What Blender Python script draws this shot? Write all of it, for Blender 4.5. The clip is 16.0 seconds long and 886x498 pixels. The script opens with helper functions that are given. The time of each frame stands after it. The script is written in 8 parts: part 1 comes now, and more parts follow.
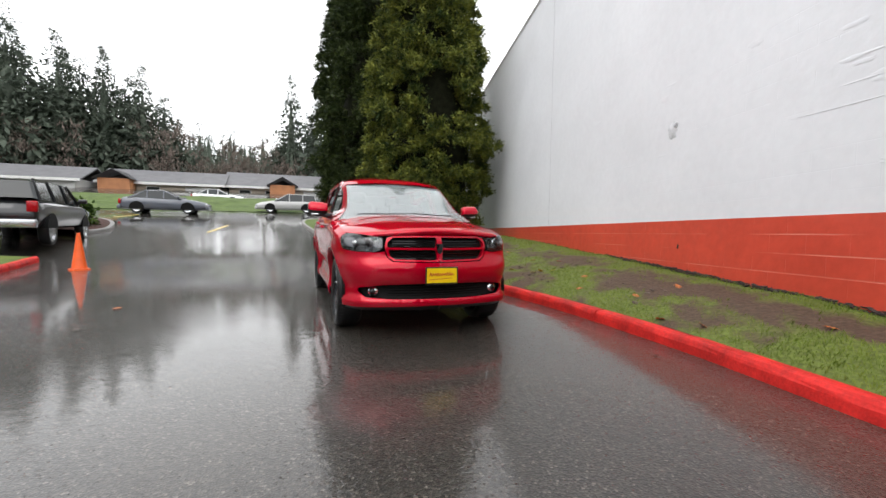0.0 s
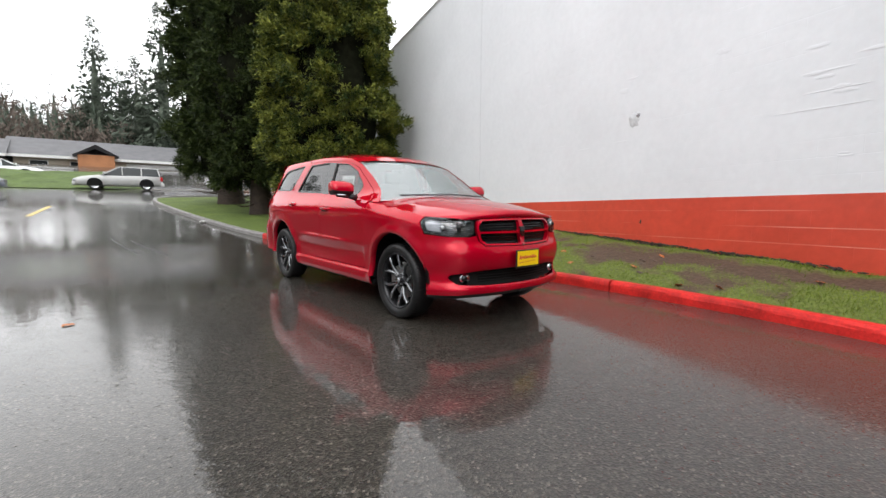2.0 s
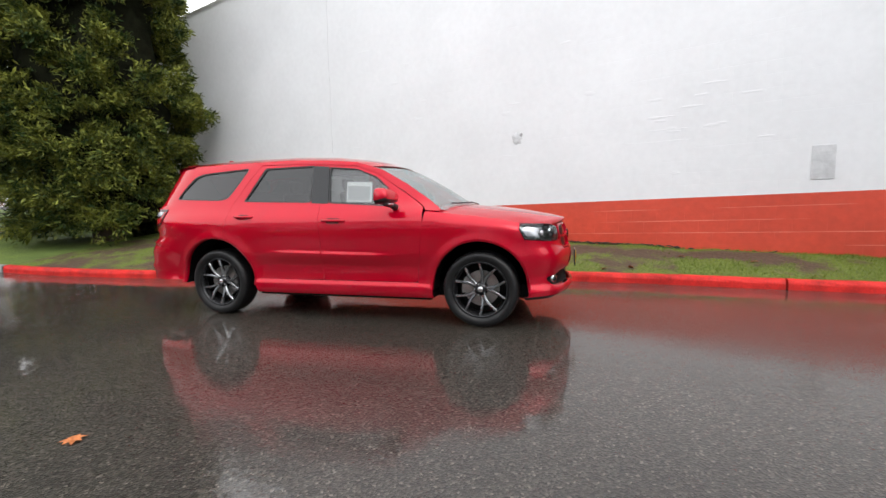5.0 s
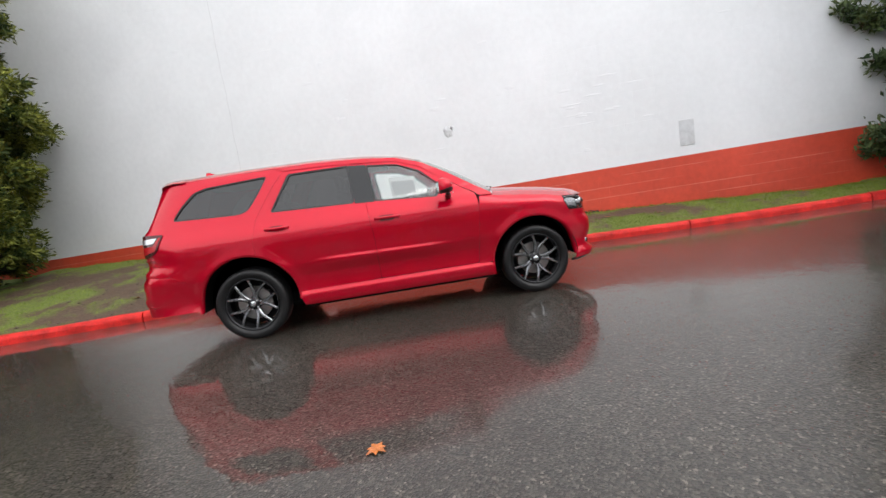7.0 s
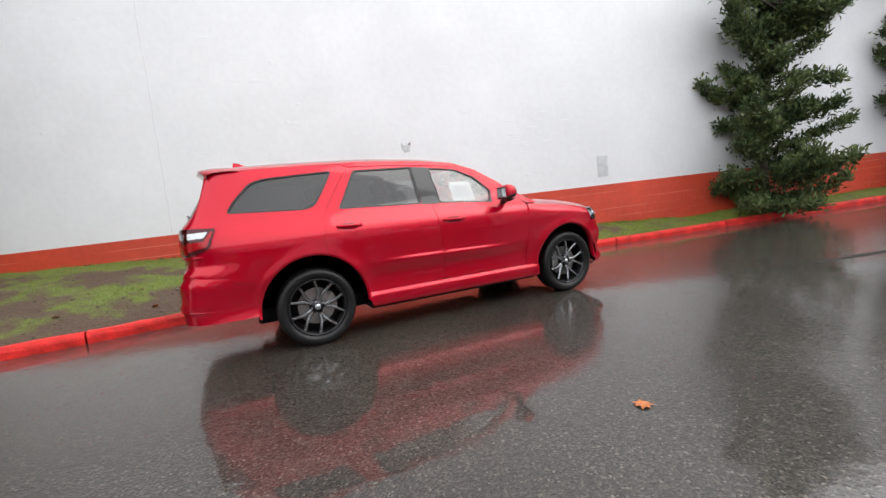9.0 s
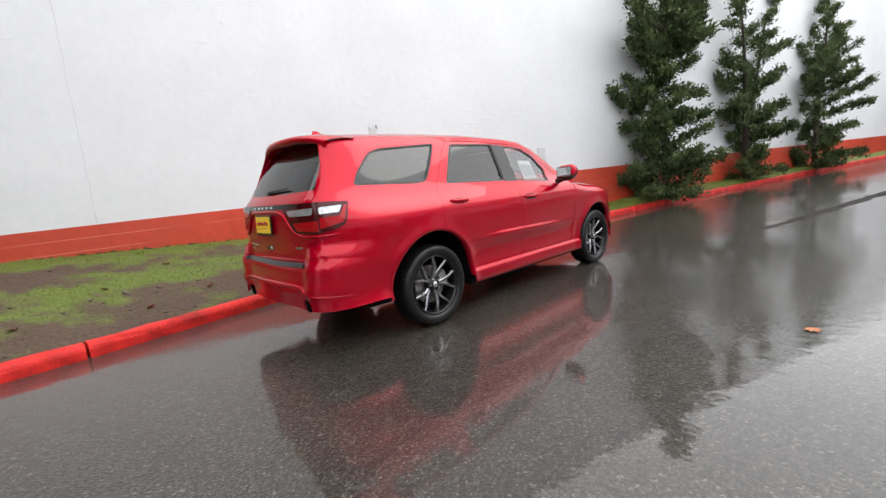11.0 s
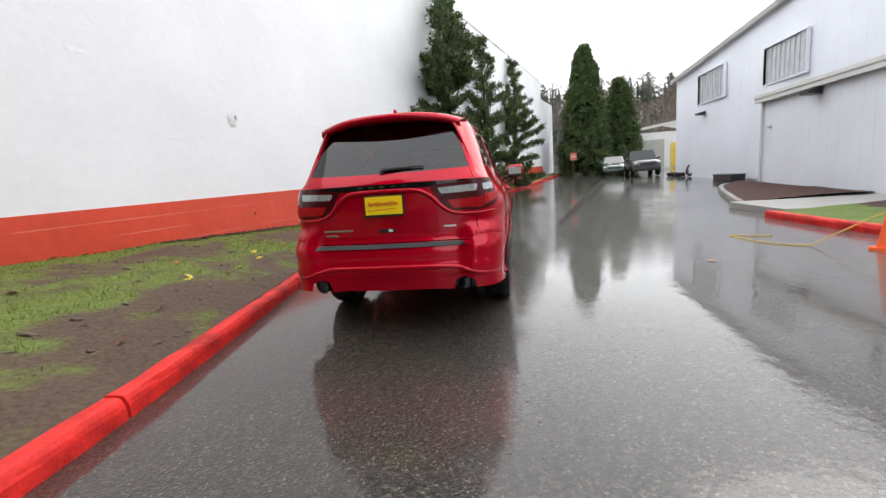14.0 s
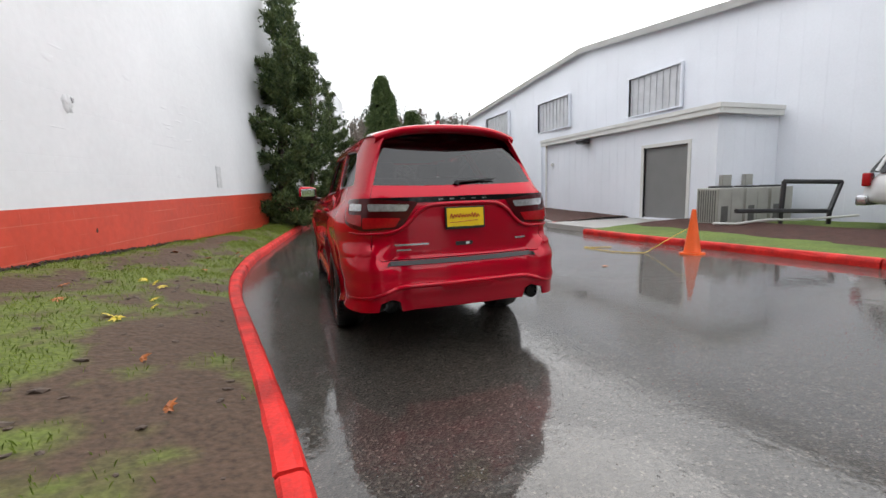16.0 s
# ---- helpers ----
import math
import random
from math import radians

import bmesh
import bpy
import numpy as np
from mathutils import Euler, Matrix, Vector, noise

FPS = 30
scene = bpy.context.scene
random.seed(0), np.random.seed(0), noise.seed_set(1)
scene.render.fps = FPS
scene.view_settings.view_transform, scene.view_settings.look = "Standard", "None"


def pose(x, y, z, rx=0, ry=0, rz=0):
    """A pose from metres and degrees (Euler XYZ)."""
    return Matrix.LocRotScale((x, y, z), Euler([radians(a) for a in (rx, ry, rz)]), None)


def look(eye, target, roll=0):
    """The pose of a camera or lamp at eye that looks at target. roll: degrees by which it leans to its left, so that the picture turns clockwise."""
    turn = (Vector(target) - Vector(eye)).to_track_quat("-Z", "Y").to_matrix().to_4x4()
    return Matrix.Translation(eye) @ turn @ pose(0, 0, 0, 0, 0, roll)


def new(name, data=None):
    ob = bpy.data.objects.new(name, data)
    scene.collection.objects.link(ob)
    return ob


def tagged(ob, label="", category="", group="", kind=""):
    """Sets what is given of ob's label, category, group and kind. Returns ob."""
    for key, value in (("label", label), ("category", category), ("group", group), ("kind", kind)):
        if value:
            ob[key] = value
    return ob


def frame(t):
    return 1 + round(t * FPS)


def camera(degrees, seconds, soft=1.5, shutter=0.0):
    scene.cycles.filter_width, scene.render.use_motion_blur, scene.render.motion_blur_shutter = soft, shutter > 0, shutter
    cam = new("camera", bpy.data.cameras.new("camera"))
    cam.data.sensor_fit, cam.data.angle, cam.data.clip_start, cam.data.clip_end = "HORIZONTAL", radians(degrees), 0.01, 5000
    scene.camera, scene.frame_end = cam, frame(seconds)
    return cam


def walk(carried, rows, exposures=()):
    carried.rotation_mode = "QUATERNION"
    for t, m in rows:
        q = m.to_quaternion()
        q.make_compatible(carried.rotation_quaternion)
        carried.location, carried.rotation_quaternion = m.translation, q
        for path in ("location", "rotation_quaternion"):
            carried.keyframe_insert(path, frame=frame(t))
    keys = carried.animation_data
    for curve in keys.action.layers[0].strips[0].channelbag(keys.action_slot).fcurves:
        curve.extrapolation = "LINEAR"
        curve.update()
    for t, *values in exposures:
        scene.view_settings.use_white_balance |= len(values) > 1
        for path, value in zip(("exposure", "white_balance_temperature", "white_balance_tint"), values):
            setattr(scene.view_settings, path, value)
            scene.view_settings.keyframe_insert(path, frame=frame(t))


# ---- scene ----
cam = camera(91.6, 16.0)
PATH = [
    (0, (-1.37, -6.252, 1.097), (-0.696, -4.372, 0.991), 0.9),
    (0.5, (-1.855, -6.04, 1.09), (-0.969, -4.257, 0.902), -1.0),
    (1, (-2.314, -5.752, 1.1), (-1.335, -4.012, 0.977), -0.6),
    (1.5, (-2.799, -5.448, 1.097), (-1.634, -3.832, 0.92), -0.3),
    (2, (-3.196, -5.027, 1.13), (-1.931, -3.492, 0.923), 0.3),
    (2.5, (-3.592, -4.656, 1.106), (-2.15, -3.288, 0.887), -0.9),
    (3, (-3.904, -4.183, 1.136), (-2.41, -2.882, 0.86), -2.3),
    (3.5, (-4.195, -3.727, 1.133), (-2.576, -2.577, 0.9), -2.1),
    (4, (-4.44, -3.234, 1.151), (-2.781, -2.143, 0.914), -3.5),
    (4.5, (-4.691, -2.783, 1.16), (-2.887, -1.946, 0.952), -1.8),
    (7, (-5.45, -0.165, 1.194), (-3.47, -0.32, 0.955), -8.4),
    (7.5, (-5.419, 0.382, 1.216), (-3.448, 0.141, 0.979), -9.0),
    (8, (-5.368, 0.916, 1.221), (-3.422, 0.508, 1.001), -7.7),
    (10.5, (-4.179, 3.663, 1.296), (-2.65, 2.404, 1.017), -5.1),
    (11, (-3.785, 4.081, 1.287), (-2.337, 2.734, 0.989), -5.2),
    (11.5, (-3.44, 4.504, 1.269), (-2.192, 2.967, 0.984), -5.1),
    (12, (-3.019, 4.901, 1.224), (-1.895, 3.284, 0.878), -5.3),
    (12.5, (-2.553, 5.26, 1.216), (-1.59, 3.53, 0.934), -4.1),
    (13, (-2.078, 5.561, 1.178), (-1.321, 3.733, 0.887), -4.3),
    (13.5, (-1.552, 5.733, 1.21), (-0.908, 3.859, 0.943), -3.1),
    (14, (-1.007, 5.9, 1.241), (-0.669, 3.955, 0.923), -4.1),
    (14.5, (-0.445, 5.895, 1.24), (-0.232, 3.925, 0.968), -3.8),
    (15, (0.131, 5.915, 1.238), (-0.009, 3.942, 0.941), -4.4),
    (15.5, (0.698, 5.799, 1.25), (0.325, 3.863, 0.916), -5.8),
    (16, (1.24, 5.709, 1.279), (0.595, 3.835, 1.009), -1.7),
]
walk(cam, [(t, look(eye, target, roll)) for t, eye, target, roll in PATH], ((0, -0.10), (2.5, -0.05), (4.5, 0.08), (8, 0.05), (11, 0.08), (13.5, 0.08), (15, -0.04), (16, -0.08)))

# ---- light ----
world = bpy.data.worlds.new("overcast_sky")
scene.world = world
world.use_nodes = True
wn, wl = world.node_tree.nodes, world.node_tree.links
wn.clear()
SUN_EL, SUN_ROT = radians(50), radians(220)
sky = wn.new("ShaderNodeTexSky")
sky.sky_type = "NISHITA"
sky.sun_disc = False
sky.sun_elevation, sky.sun_rotation = SUN_EL, SUN_ROT
sky.air_density, sky.dust_density = 1.0, 4.0
hsv = wn.new("ShaderNodeHueSaturation")
hsv.inputs["Saturation"].default_value = 0.12
hsv.inputs["Value"].default_value = 0.10
wl.new(sky.outputs[0], hsv.inputs["Color"])
cloud = wn.new("ShaderNodeTexNoise")
cloud.inputs["Scale"].default_value = 1.6
cloud.inputs["Detail"].default_value = 4
ramp = wn.new("ShaderNodeValToRGB")
ramp.color_ramp.elements[0].position, ramp.color_ramp.elements[0].color = 0.3, (0.80, 0.82, 0.86, 1)
ramp.color_ramp.elements[1].position, ramp.color_ramp.elements[1].color = 0.7, (0.99, 0.99, 1.0, 1)
wl.new(cloud.outputs[0], ramp.inputs[0])
mix = wn.new("ShaderNodeMix")
mix.data_type = "RGBA"
mix.inputs[0].default_value = 0.85
wl.new(hsv.outputs[0], mix.inputs[6])
wl.new(ramp.outputs[0], mix.inputs[7])
wtc = wn.new("ShaderNodeTexCoord")
wsep = wn.new("ShaderNodeSeparateXYZ")
wl.new(wtc.outputs["Generated"], wsep.inputs[0])
glow = wn.new("ShaderNodeMapRange")
glow.inputs["From Min"].default_value, glow.inputs["From Max"].default_value = -1.0, 1.0
glow.inputs["To Min"].default_value, glow.inputs["To Max"].default_value = 0.97, 0.94
wl.new(wsep.outputs["Y"], glow.inputs["Value"])
bright = wn.new("ShaderNodeVectorMath")
bright.operation = "SCALE"
wl.new(mix.outputs[2], bright.inputs[0])
wl.new(glow.outputs[0], bright.inputs["Scale"])
bg = wn.new("ShaderNodeBackground")
bg.inputs["Strength"].default_value = 2.80
wl.new(bright.outputs[0], bg.inputs["Color"])
wo = wn.new("ShaderNodeOutputWorld")
wl.new(bg.outputs[0], wo.inputs[0])

sun = new("sun", bpy.data.lights.new("sun", "SUN"))
sun.data.energy, sun.data.angle, sun.data.color = 0.8, radians(40), (1.0, 0.97, 0.93)
sun.matrix_world = look((-22, -26, 40), (0, 0, 0))


# ---- materials ----
def mat(name, color, rough=0.6, metal=0.0, spec=0.5, vary=0.12, scale=6.0, fine=60.0, bump=0.0, bump_scale=40.0, coat=0.0,
        coat_rough=0.03, coat_ior=1.5, color2=None, alpha=None, per_object=0.0, emit=None):
    """A surface with a broad and a fine variation of its colour, and a fine relief."""
    m = bpy.data.materials.new(name)
    m.use_nodes = True
    n, l = m.node_tree.nodes, m.node_tree.links
    b = n["Principled BSDF"]
    b.inputs["Roughness"].default_value = rough
    b.inputs["Metallic"].default_value = metal
    b.inputs["Specular IOR Level"].default_value = spec
    b.inputs["Coat Weight"].default_value = coat
    b.inputs["Coat Roughness"].default_value = coat_rough
    b.inputs["Coat IOR"].default_value = coat_ior
    tc = n.new("ShaderNodeTexCoord")
    if vary or color2:
        a = n.new("ShaderNodeTexNoise")
        a.inputs["Scale"].default_value, a.inputs["Detail"].default_value = scale, 5
        f = n.new("ShaderNodeTexNoise")
        f.inputs["Scale"].default_value, f.inputs["Detail"].default_value = fine, 3
        l.new(tc.outputs["Object"], a.inputs["Vector"])
        l.new(tc.outputs["Object"], f.inputs["Vector"])
        add = n.new("ShaderNodeMath")
        add.operation = "MULTIPLY_ADD"
        add.inputs[1].default_value = 0.4
        l.new(f.outputs[0], add.inputs[0])
        l.new(a.outputs[0], add.inputs[2])
        r = n.new("ShaderNodeValToRGB")
        c2 = color2 or tuple(min(1, c * (1 + vary)) for c in color)
        c1 = color if color2 else tuple(c * (1 - vary) for c in color)
        r.color_ramp.elements[0].position, r.color_ramp.elements[0].color = 0.5, (*c1, 1)
        r.color_ramp.elements[1].position, r.color_ramp.elements[1].color = 0.9, (*c2, 1)
        l.new(add.outputs[0], r.inputs[0])
        out = r.outputs[0]
        if per_object:
            oi = n.new("ShaderNodeObjectInfo")
            hs = n.new("ShaderNodeHueSaturation")
            mr = n.new("ShaderNodeMapRange")
            mr.inputs["To Min"].default_value, mr.inputs["To Max"].default_value = 1 - per_object, 1 + per_object
            l.new(oi.outputs["Random"], mr.inputs["Value"])
            l.new(mr.outputs[0], hs.inputs["Value"])
            l.new(out, hs.inputs["Color"])
            out = hs.outputs[0]
        l.new(out, b.inputs["Base Color"])
    else:
        b.inputs["Base Color"].default_value = (*color, 1)
    if bump:
        bn = n.new("ShaderNodeTexNoise")
        bn.inputs["Scale"].default_value, bn.inputs["Detail"].default_value = bump_scale, 4
        l.new(tc.outputs["Object"], bn.inputs["Vector"])
        bp = n.new("ShaderNodeBump")
        bp.inputs["Strength"].default_value, bp.inputs["Distance"].default_value = bump, 0.01
        l.new(bn.outputs[0], bp.inputs["Height"])
        l.new(bp.outputs[0], b.inputs["Normal"])
    if emit:
        b.inputs["Emission Color"].default_value = (*emit[0], 1)
        b.inputs["Emission Strength"].default_value = emit[1]
    return m


def glass(name, tint, rough=0.0, ior=1.6, beads=0.0):
    """A pane: part clear, part mirror; beads: how much of it fine rain drops cover."""
    m = bpy.data.materials.new(name)
    m.use_nodes = True
    n, l = m.node_tree.nodes, m.node_tree.links
    n.clear()
    o = n.new("ShaderNodeOutputMaterial")
    t = n.new("ShaderNodeBsdfTransparent")
    t.inputs[0].default_value = (*tint, 1)
    g = n.new("ShaderNodeBsdfGlossy")
    g.inputs["Roughness"].default_value = rough
    f = n.new("ShaderNodeFresnel")
    f.inputs["IOR"].default_value = ior
    s = n.new("ShaderNodeMixShader")
    l.new(f.outputs[0], s.inputs[0])
    l.new(t.outputs[0], s.inputs[1])
    l.new(g.outputs[0], s.inputs[2])
    if beads:
        w = n.new("ShaderNodeBsdfGlossy")
        w.inputs["Roughness"].default_value = 0.45
        w.inputs[0].default_value = (0.90, 0.97, 0.96, 1)
        k = n.new("ShaderNodeMixShader")
        tc = n.new("ShaderNodeTexCoord")
        nz = n.new("ShaderNodeTexNoise")
        nz.inputs["Scale"].default_value, nz.inputs["Detail"].default_value = 14, 6
        l.new(tc.outputs["Object"], nz.inputs["Vector"])
        mr = n.new("ShaderNodeMapRange")
        mr.inputs["From Min"].default_value, mr.inputs["From Max"].default_value = 0.3, 0.7
        mr.inputs["To Min"].default_value, mr.inputs["To Max"].default_value = beads * 0.92, beads * 1.08
        l.new(nz.outputs[0], mr.inputs["Value"])
        l.new(mr.outputs[0], k.inputs[0])
        l.new(s.outputs[0], k.inputs[1])
        l.new(w.outputs[0], k.inputs[2])
        l.new(k.outputs[0], o.inputs[0])
    else:
        l.new(s.outputs[0], o.inputs[0])
    return m


def wet_asphalt(name="wet_asphalt", ior=1.44, rough=1.0):
    m = bpy.data.materials.new(name)
    m.use_nodes = True
    n, l = m.node_tree.nodes, m.node_tree.links
    b = n["Principled BSDF"]
    tc = n.new("ShaderNodeTexCoord")

    def noise_at(scale, detail=4, rough=0.5):
        t = n.new("ShaderNodeTexNoise")
        t.inputs["Scale"].default_value, t.inputs["Detail"].default_value, t.inputs["Roughness"].default_value = scale, detail, rough
        l.new(tc.outputs["Object"], t.inputs["Vector"])
        return t.outputs[0]

    def ramp_of(src, stops):
        r = n.new("ShaderNodeValToRGB")
        r.color_ramp.elements[0].position, r.color_ramp.elements[0].color = stops[0][0], (*stops[0][1], 1)
        r.color_ramp.elements[1].position, r.color_ramp.elements[1].color = stops[-1][0], (*stops[-1][1], 1)
        for p, c in stops[1:-1]:
            e = r.color_ramp.elements.new(p)
            e.color = (*c, 1)
        l.new(src, r.inputs[0])
        return r.outputs[0]

    stone = n.new("ShaderNodeTexVoronoi")
    stone.inputs["Scale"].default_value = 88
    l.new(tc.outputs["Object"], stone.inputs["Vector"])
    def pick(src):
        c = n.new("ShaderNodeSeparateColor")
        l.new(src, c.inputs[0])
        return c.outputs[0]

    grit = ramp_of(pick(stone.outputs["Color"]), [(0.0, (0.011, 0.0098, 0.0080)), (0.6, (0.036, 0.0325, 0.0275)), (0.90, (0.062, 0.056, 0.048)), (0.965, (0.085, 0.078, 0.066)), (1.0, (0.15, 0.135, 0.115))])
    broad = ramp_of(noise_at(0.55, 5), [(0.3, (0.75, 0.74, 0.73)), (0.7, (1.25, 1.22, 1.18))])
    mul = n.new("ShaderNodeMix")
    mul.data_type, mul.blend_type = "RGBA", "MULTIPLY"
    mul.inputs[0].default_value = 1
    l.new(grit, mul.inputs[6])
    l.new(broad, mul.inputs[7])
    l.new(mul.outputs[2], b.inputs["Base Color"])
    b.inputs["Roughness"].default_value = 0.48
    b.inputs["Specular IOR Level"].default_value = 0.2 / rough
    # the film of water: smooth where it stands, broken by the stones where it has run off
    pool = noise_at(0.30, 6, 0.60)
    l.new(ramp_of(pool, [(0.36, (0.12 * rough,) * 3), (0.48, (0.06 * rough,) * 3), (0.58, (0.022 * rough,) * 3)]), b.inputs["Coat Roughness"])
    b.inputs["Coat Weight"].default_value = 1.0
    b.inputs["Coat IOR"].default_value = ior
    bp = n.new("ShaderNodeBump")
    bp.inputs["Strength"].default_value, bp.inputs["Distance"].default_value = 0.8, 0.005
    l.new(stone.outputs["Distance"], bp.inputs["Height"])
    l.new(bp.outputs[0], b.inputs["Normal"])

    def math_of(op, a, c):
        q = n.new("ShaderNodeMath")
        q.operation = op
        for k, v in enumerate((a, c)):
            if isinstance(v, (int, float)):
                q.inputs[k].default_value = v
            else:
                l.new(v, q.inputs[k])
        return q.outputs[0]

    # scattered stones that stand out of the film and glint
    peb = n.new("ShaderNodeTexVoronoi")
    peb.inputs["Scale"].default_value = 85
    l.new(tc.outputs["Object"], peb.inputs["Vector"])
    proud = ramp_of(pick(peb.outputs["Color"]), [(0.93, (0, 0, 0)), (0.99, (1, 1, 1))])
    dome = math_of("SUBTRACT", 0.5, peb.outputs["Distance"])
    shallow = ramp_of(pool, [(0.40, (1, 1, 1)), (0.58, (0.15, 0.15, 0.15))])
    bumps = math_of("MULTIPLY", math_of("MULTIPLY", proud, dome), shallow)
    ripple = math_of("MULTIPLY", math_of("MULTIPLY", noise_at(30, 3, 0.6), shallow), 0.28)
    wave = n.new("ShaderNodeBump")
    wave.inputs["Strength"].default_value, wave.inputs["Distance"].default_value = 0.6, 0.007
    roll = math_of("MULTIPLY", noise_at(6.5, 2, 0.5), 0.40)
    l.new(math_of("ADD", math_of("ADD", bumps, ripple), roll), wave.inputs["Height"])
    l.new(wave.outputs[0], b.inputs["Coat Normal"])
    return m


def block_paint(name, color, rough, vary, joint=0.22, pale=None):
    """Painted block: faint courses under many coats, here and there an open joint, streaks and patches."""
    m = mat(name, color, rough, vary=vary, scale=0.55, fine=9)
    n, l = m.node_tree.nodes, m.node_tree.links
    b = n["Principled BSDF"]
    tc = n.new("ShaderNodeTexCoord")
    sep = n.new("ShaderNodeSeparateXYZ")
    l.new(tc.outputs["Object"], sep.inputs[0])
    lift = n.new("ShaderNodeMath")
    lift.operation = "MULTIPLY_ADD"
    lift.inputs[1].default_value = 0.017
    l.new(sep.outputs["Y"], lift.inputs[0])
    l.new(sep.outputs["Z"], lift.inputs[2])
    com = n.new("ShaderNodeCombineXYZ")
    l.new(sep.outputs["Y"], com.inputs["X"])
    l.new(lift.outputs[0], com.inputs["Y"])
    br = n.new("ShaderNodeTexBrick")
    br.inputs["Scale"].default_value = 1.0
    br.inputs["Brick Width"].default_value, br.inputs["Row Height"].default_value = 0.406, 0.203
    br.inputs["Mortar Size"].default_value, br.inputs["Mortar Smooth"].default_value = 0.006, 0.6
    l.new(com.outputs[0], br.inputs["Vector"])
    ns = n.new("ShaderNodeTexNoise")
    ns.inputs["Scale"].default_value, ns.inputs["Detail"].default_value = 1.1, 4
    st = n.new("ShaderNodeVectorMath")
    st.operation = "MULTIPLY"
    st.inputs[1].default_value = (1, 0.6, 3.0)
    l.new(tc.outputs["Object"], st.inputs[0])
    l.new(st.outputs[0], ns.inputs["Vector"])
    mr = n.new("ShaderNodeMapRange")
    mr.inputs["From Min"].default_value, mr.inputs["From Max"].default_value = 0.46, 0.62
    l.new(ns.outputs[0], mr.inputs["Value"])
    mu = n.new("ShaderNodeMath")
    mu.operation = "MULTIPLY"
    l.new(mr.outputs[0], mu.inputs[0])
    l.new(br.outputs["Fac"], mu.inputs[1])
    fine = n.new("ShaderNodeTexNoise")
    fine.inputs["Scale"].default_value, fine.inputs["Detail"].default_value = 7, 3
    l.new(tc.outputs["Object"], fine.inputs["Vector"])
    sub = n.new("ShaderNodeMath")
    sub.operation = "MULTIPLY_ADD"
    sub.inputs[1].default_value = -0.6
    l.new(mu.outputs[0], sub.inputs[0])
    l.new(fine.outputs[0], sub.inputs[2])
    bp = n.new("ShaderNodeBump")
    bp.inputs["Strength"].default_value, bp.inputs["Distance"].default_value = joint, 0.012
    l.new(sub.outputs[0], bp.inputs["Height"])
    l.new(bp.outputs[0], b.inputs["Normal"])
    if pale:
        # dust caught along the open bed joints
        src = b.inputs["Base Color"].links[0].from_socket
        lines = n.new("ShaderNodeMath")
        lines.operation = "PINGPONG"
        lines.inputs[1].default_value = 0.1015
        l.new(lift.outputs[0], lines.inputs[0])
        near = n.new("ShaderNodeMapRange")
        near.inputs["From Min"].default_value, near.inputs["From Max"].default_value = 0.008, 0.003
        l.new(lines.outputs[0], near.inputs["Value"])
        both_ = n.new("ShaderNodeMath")
        both_.operation = "MULTIPLY"
        l.new(near.outputs[0], both_.inputs[0])
        l.new(mr.outputs[0], both_.inputs[1])
        dust = n.new("ShaderNodeMix")
        dust.data_type = "RGBA"
        l.new(both_.outputs[0], dust.inputs[0])
        l.new(src, dust.inputs[6])
        dust.inputs[7].default_value = (*pale, 1)
        l.new(dust.outputs[2], b.inputs["Base Color"])
    return m


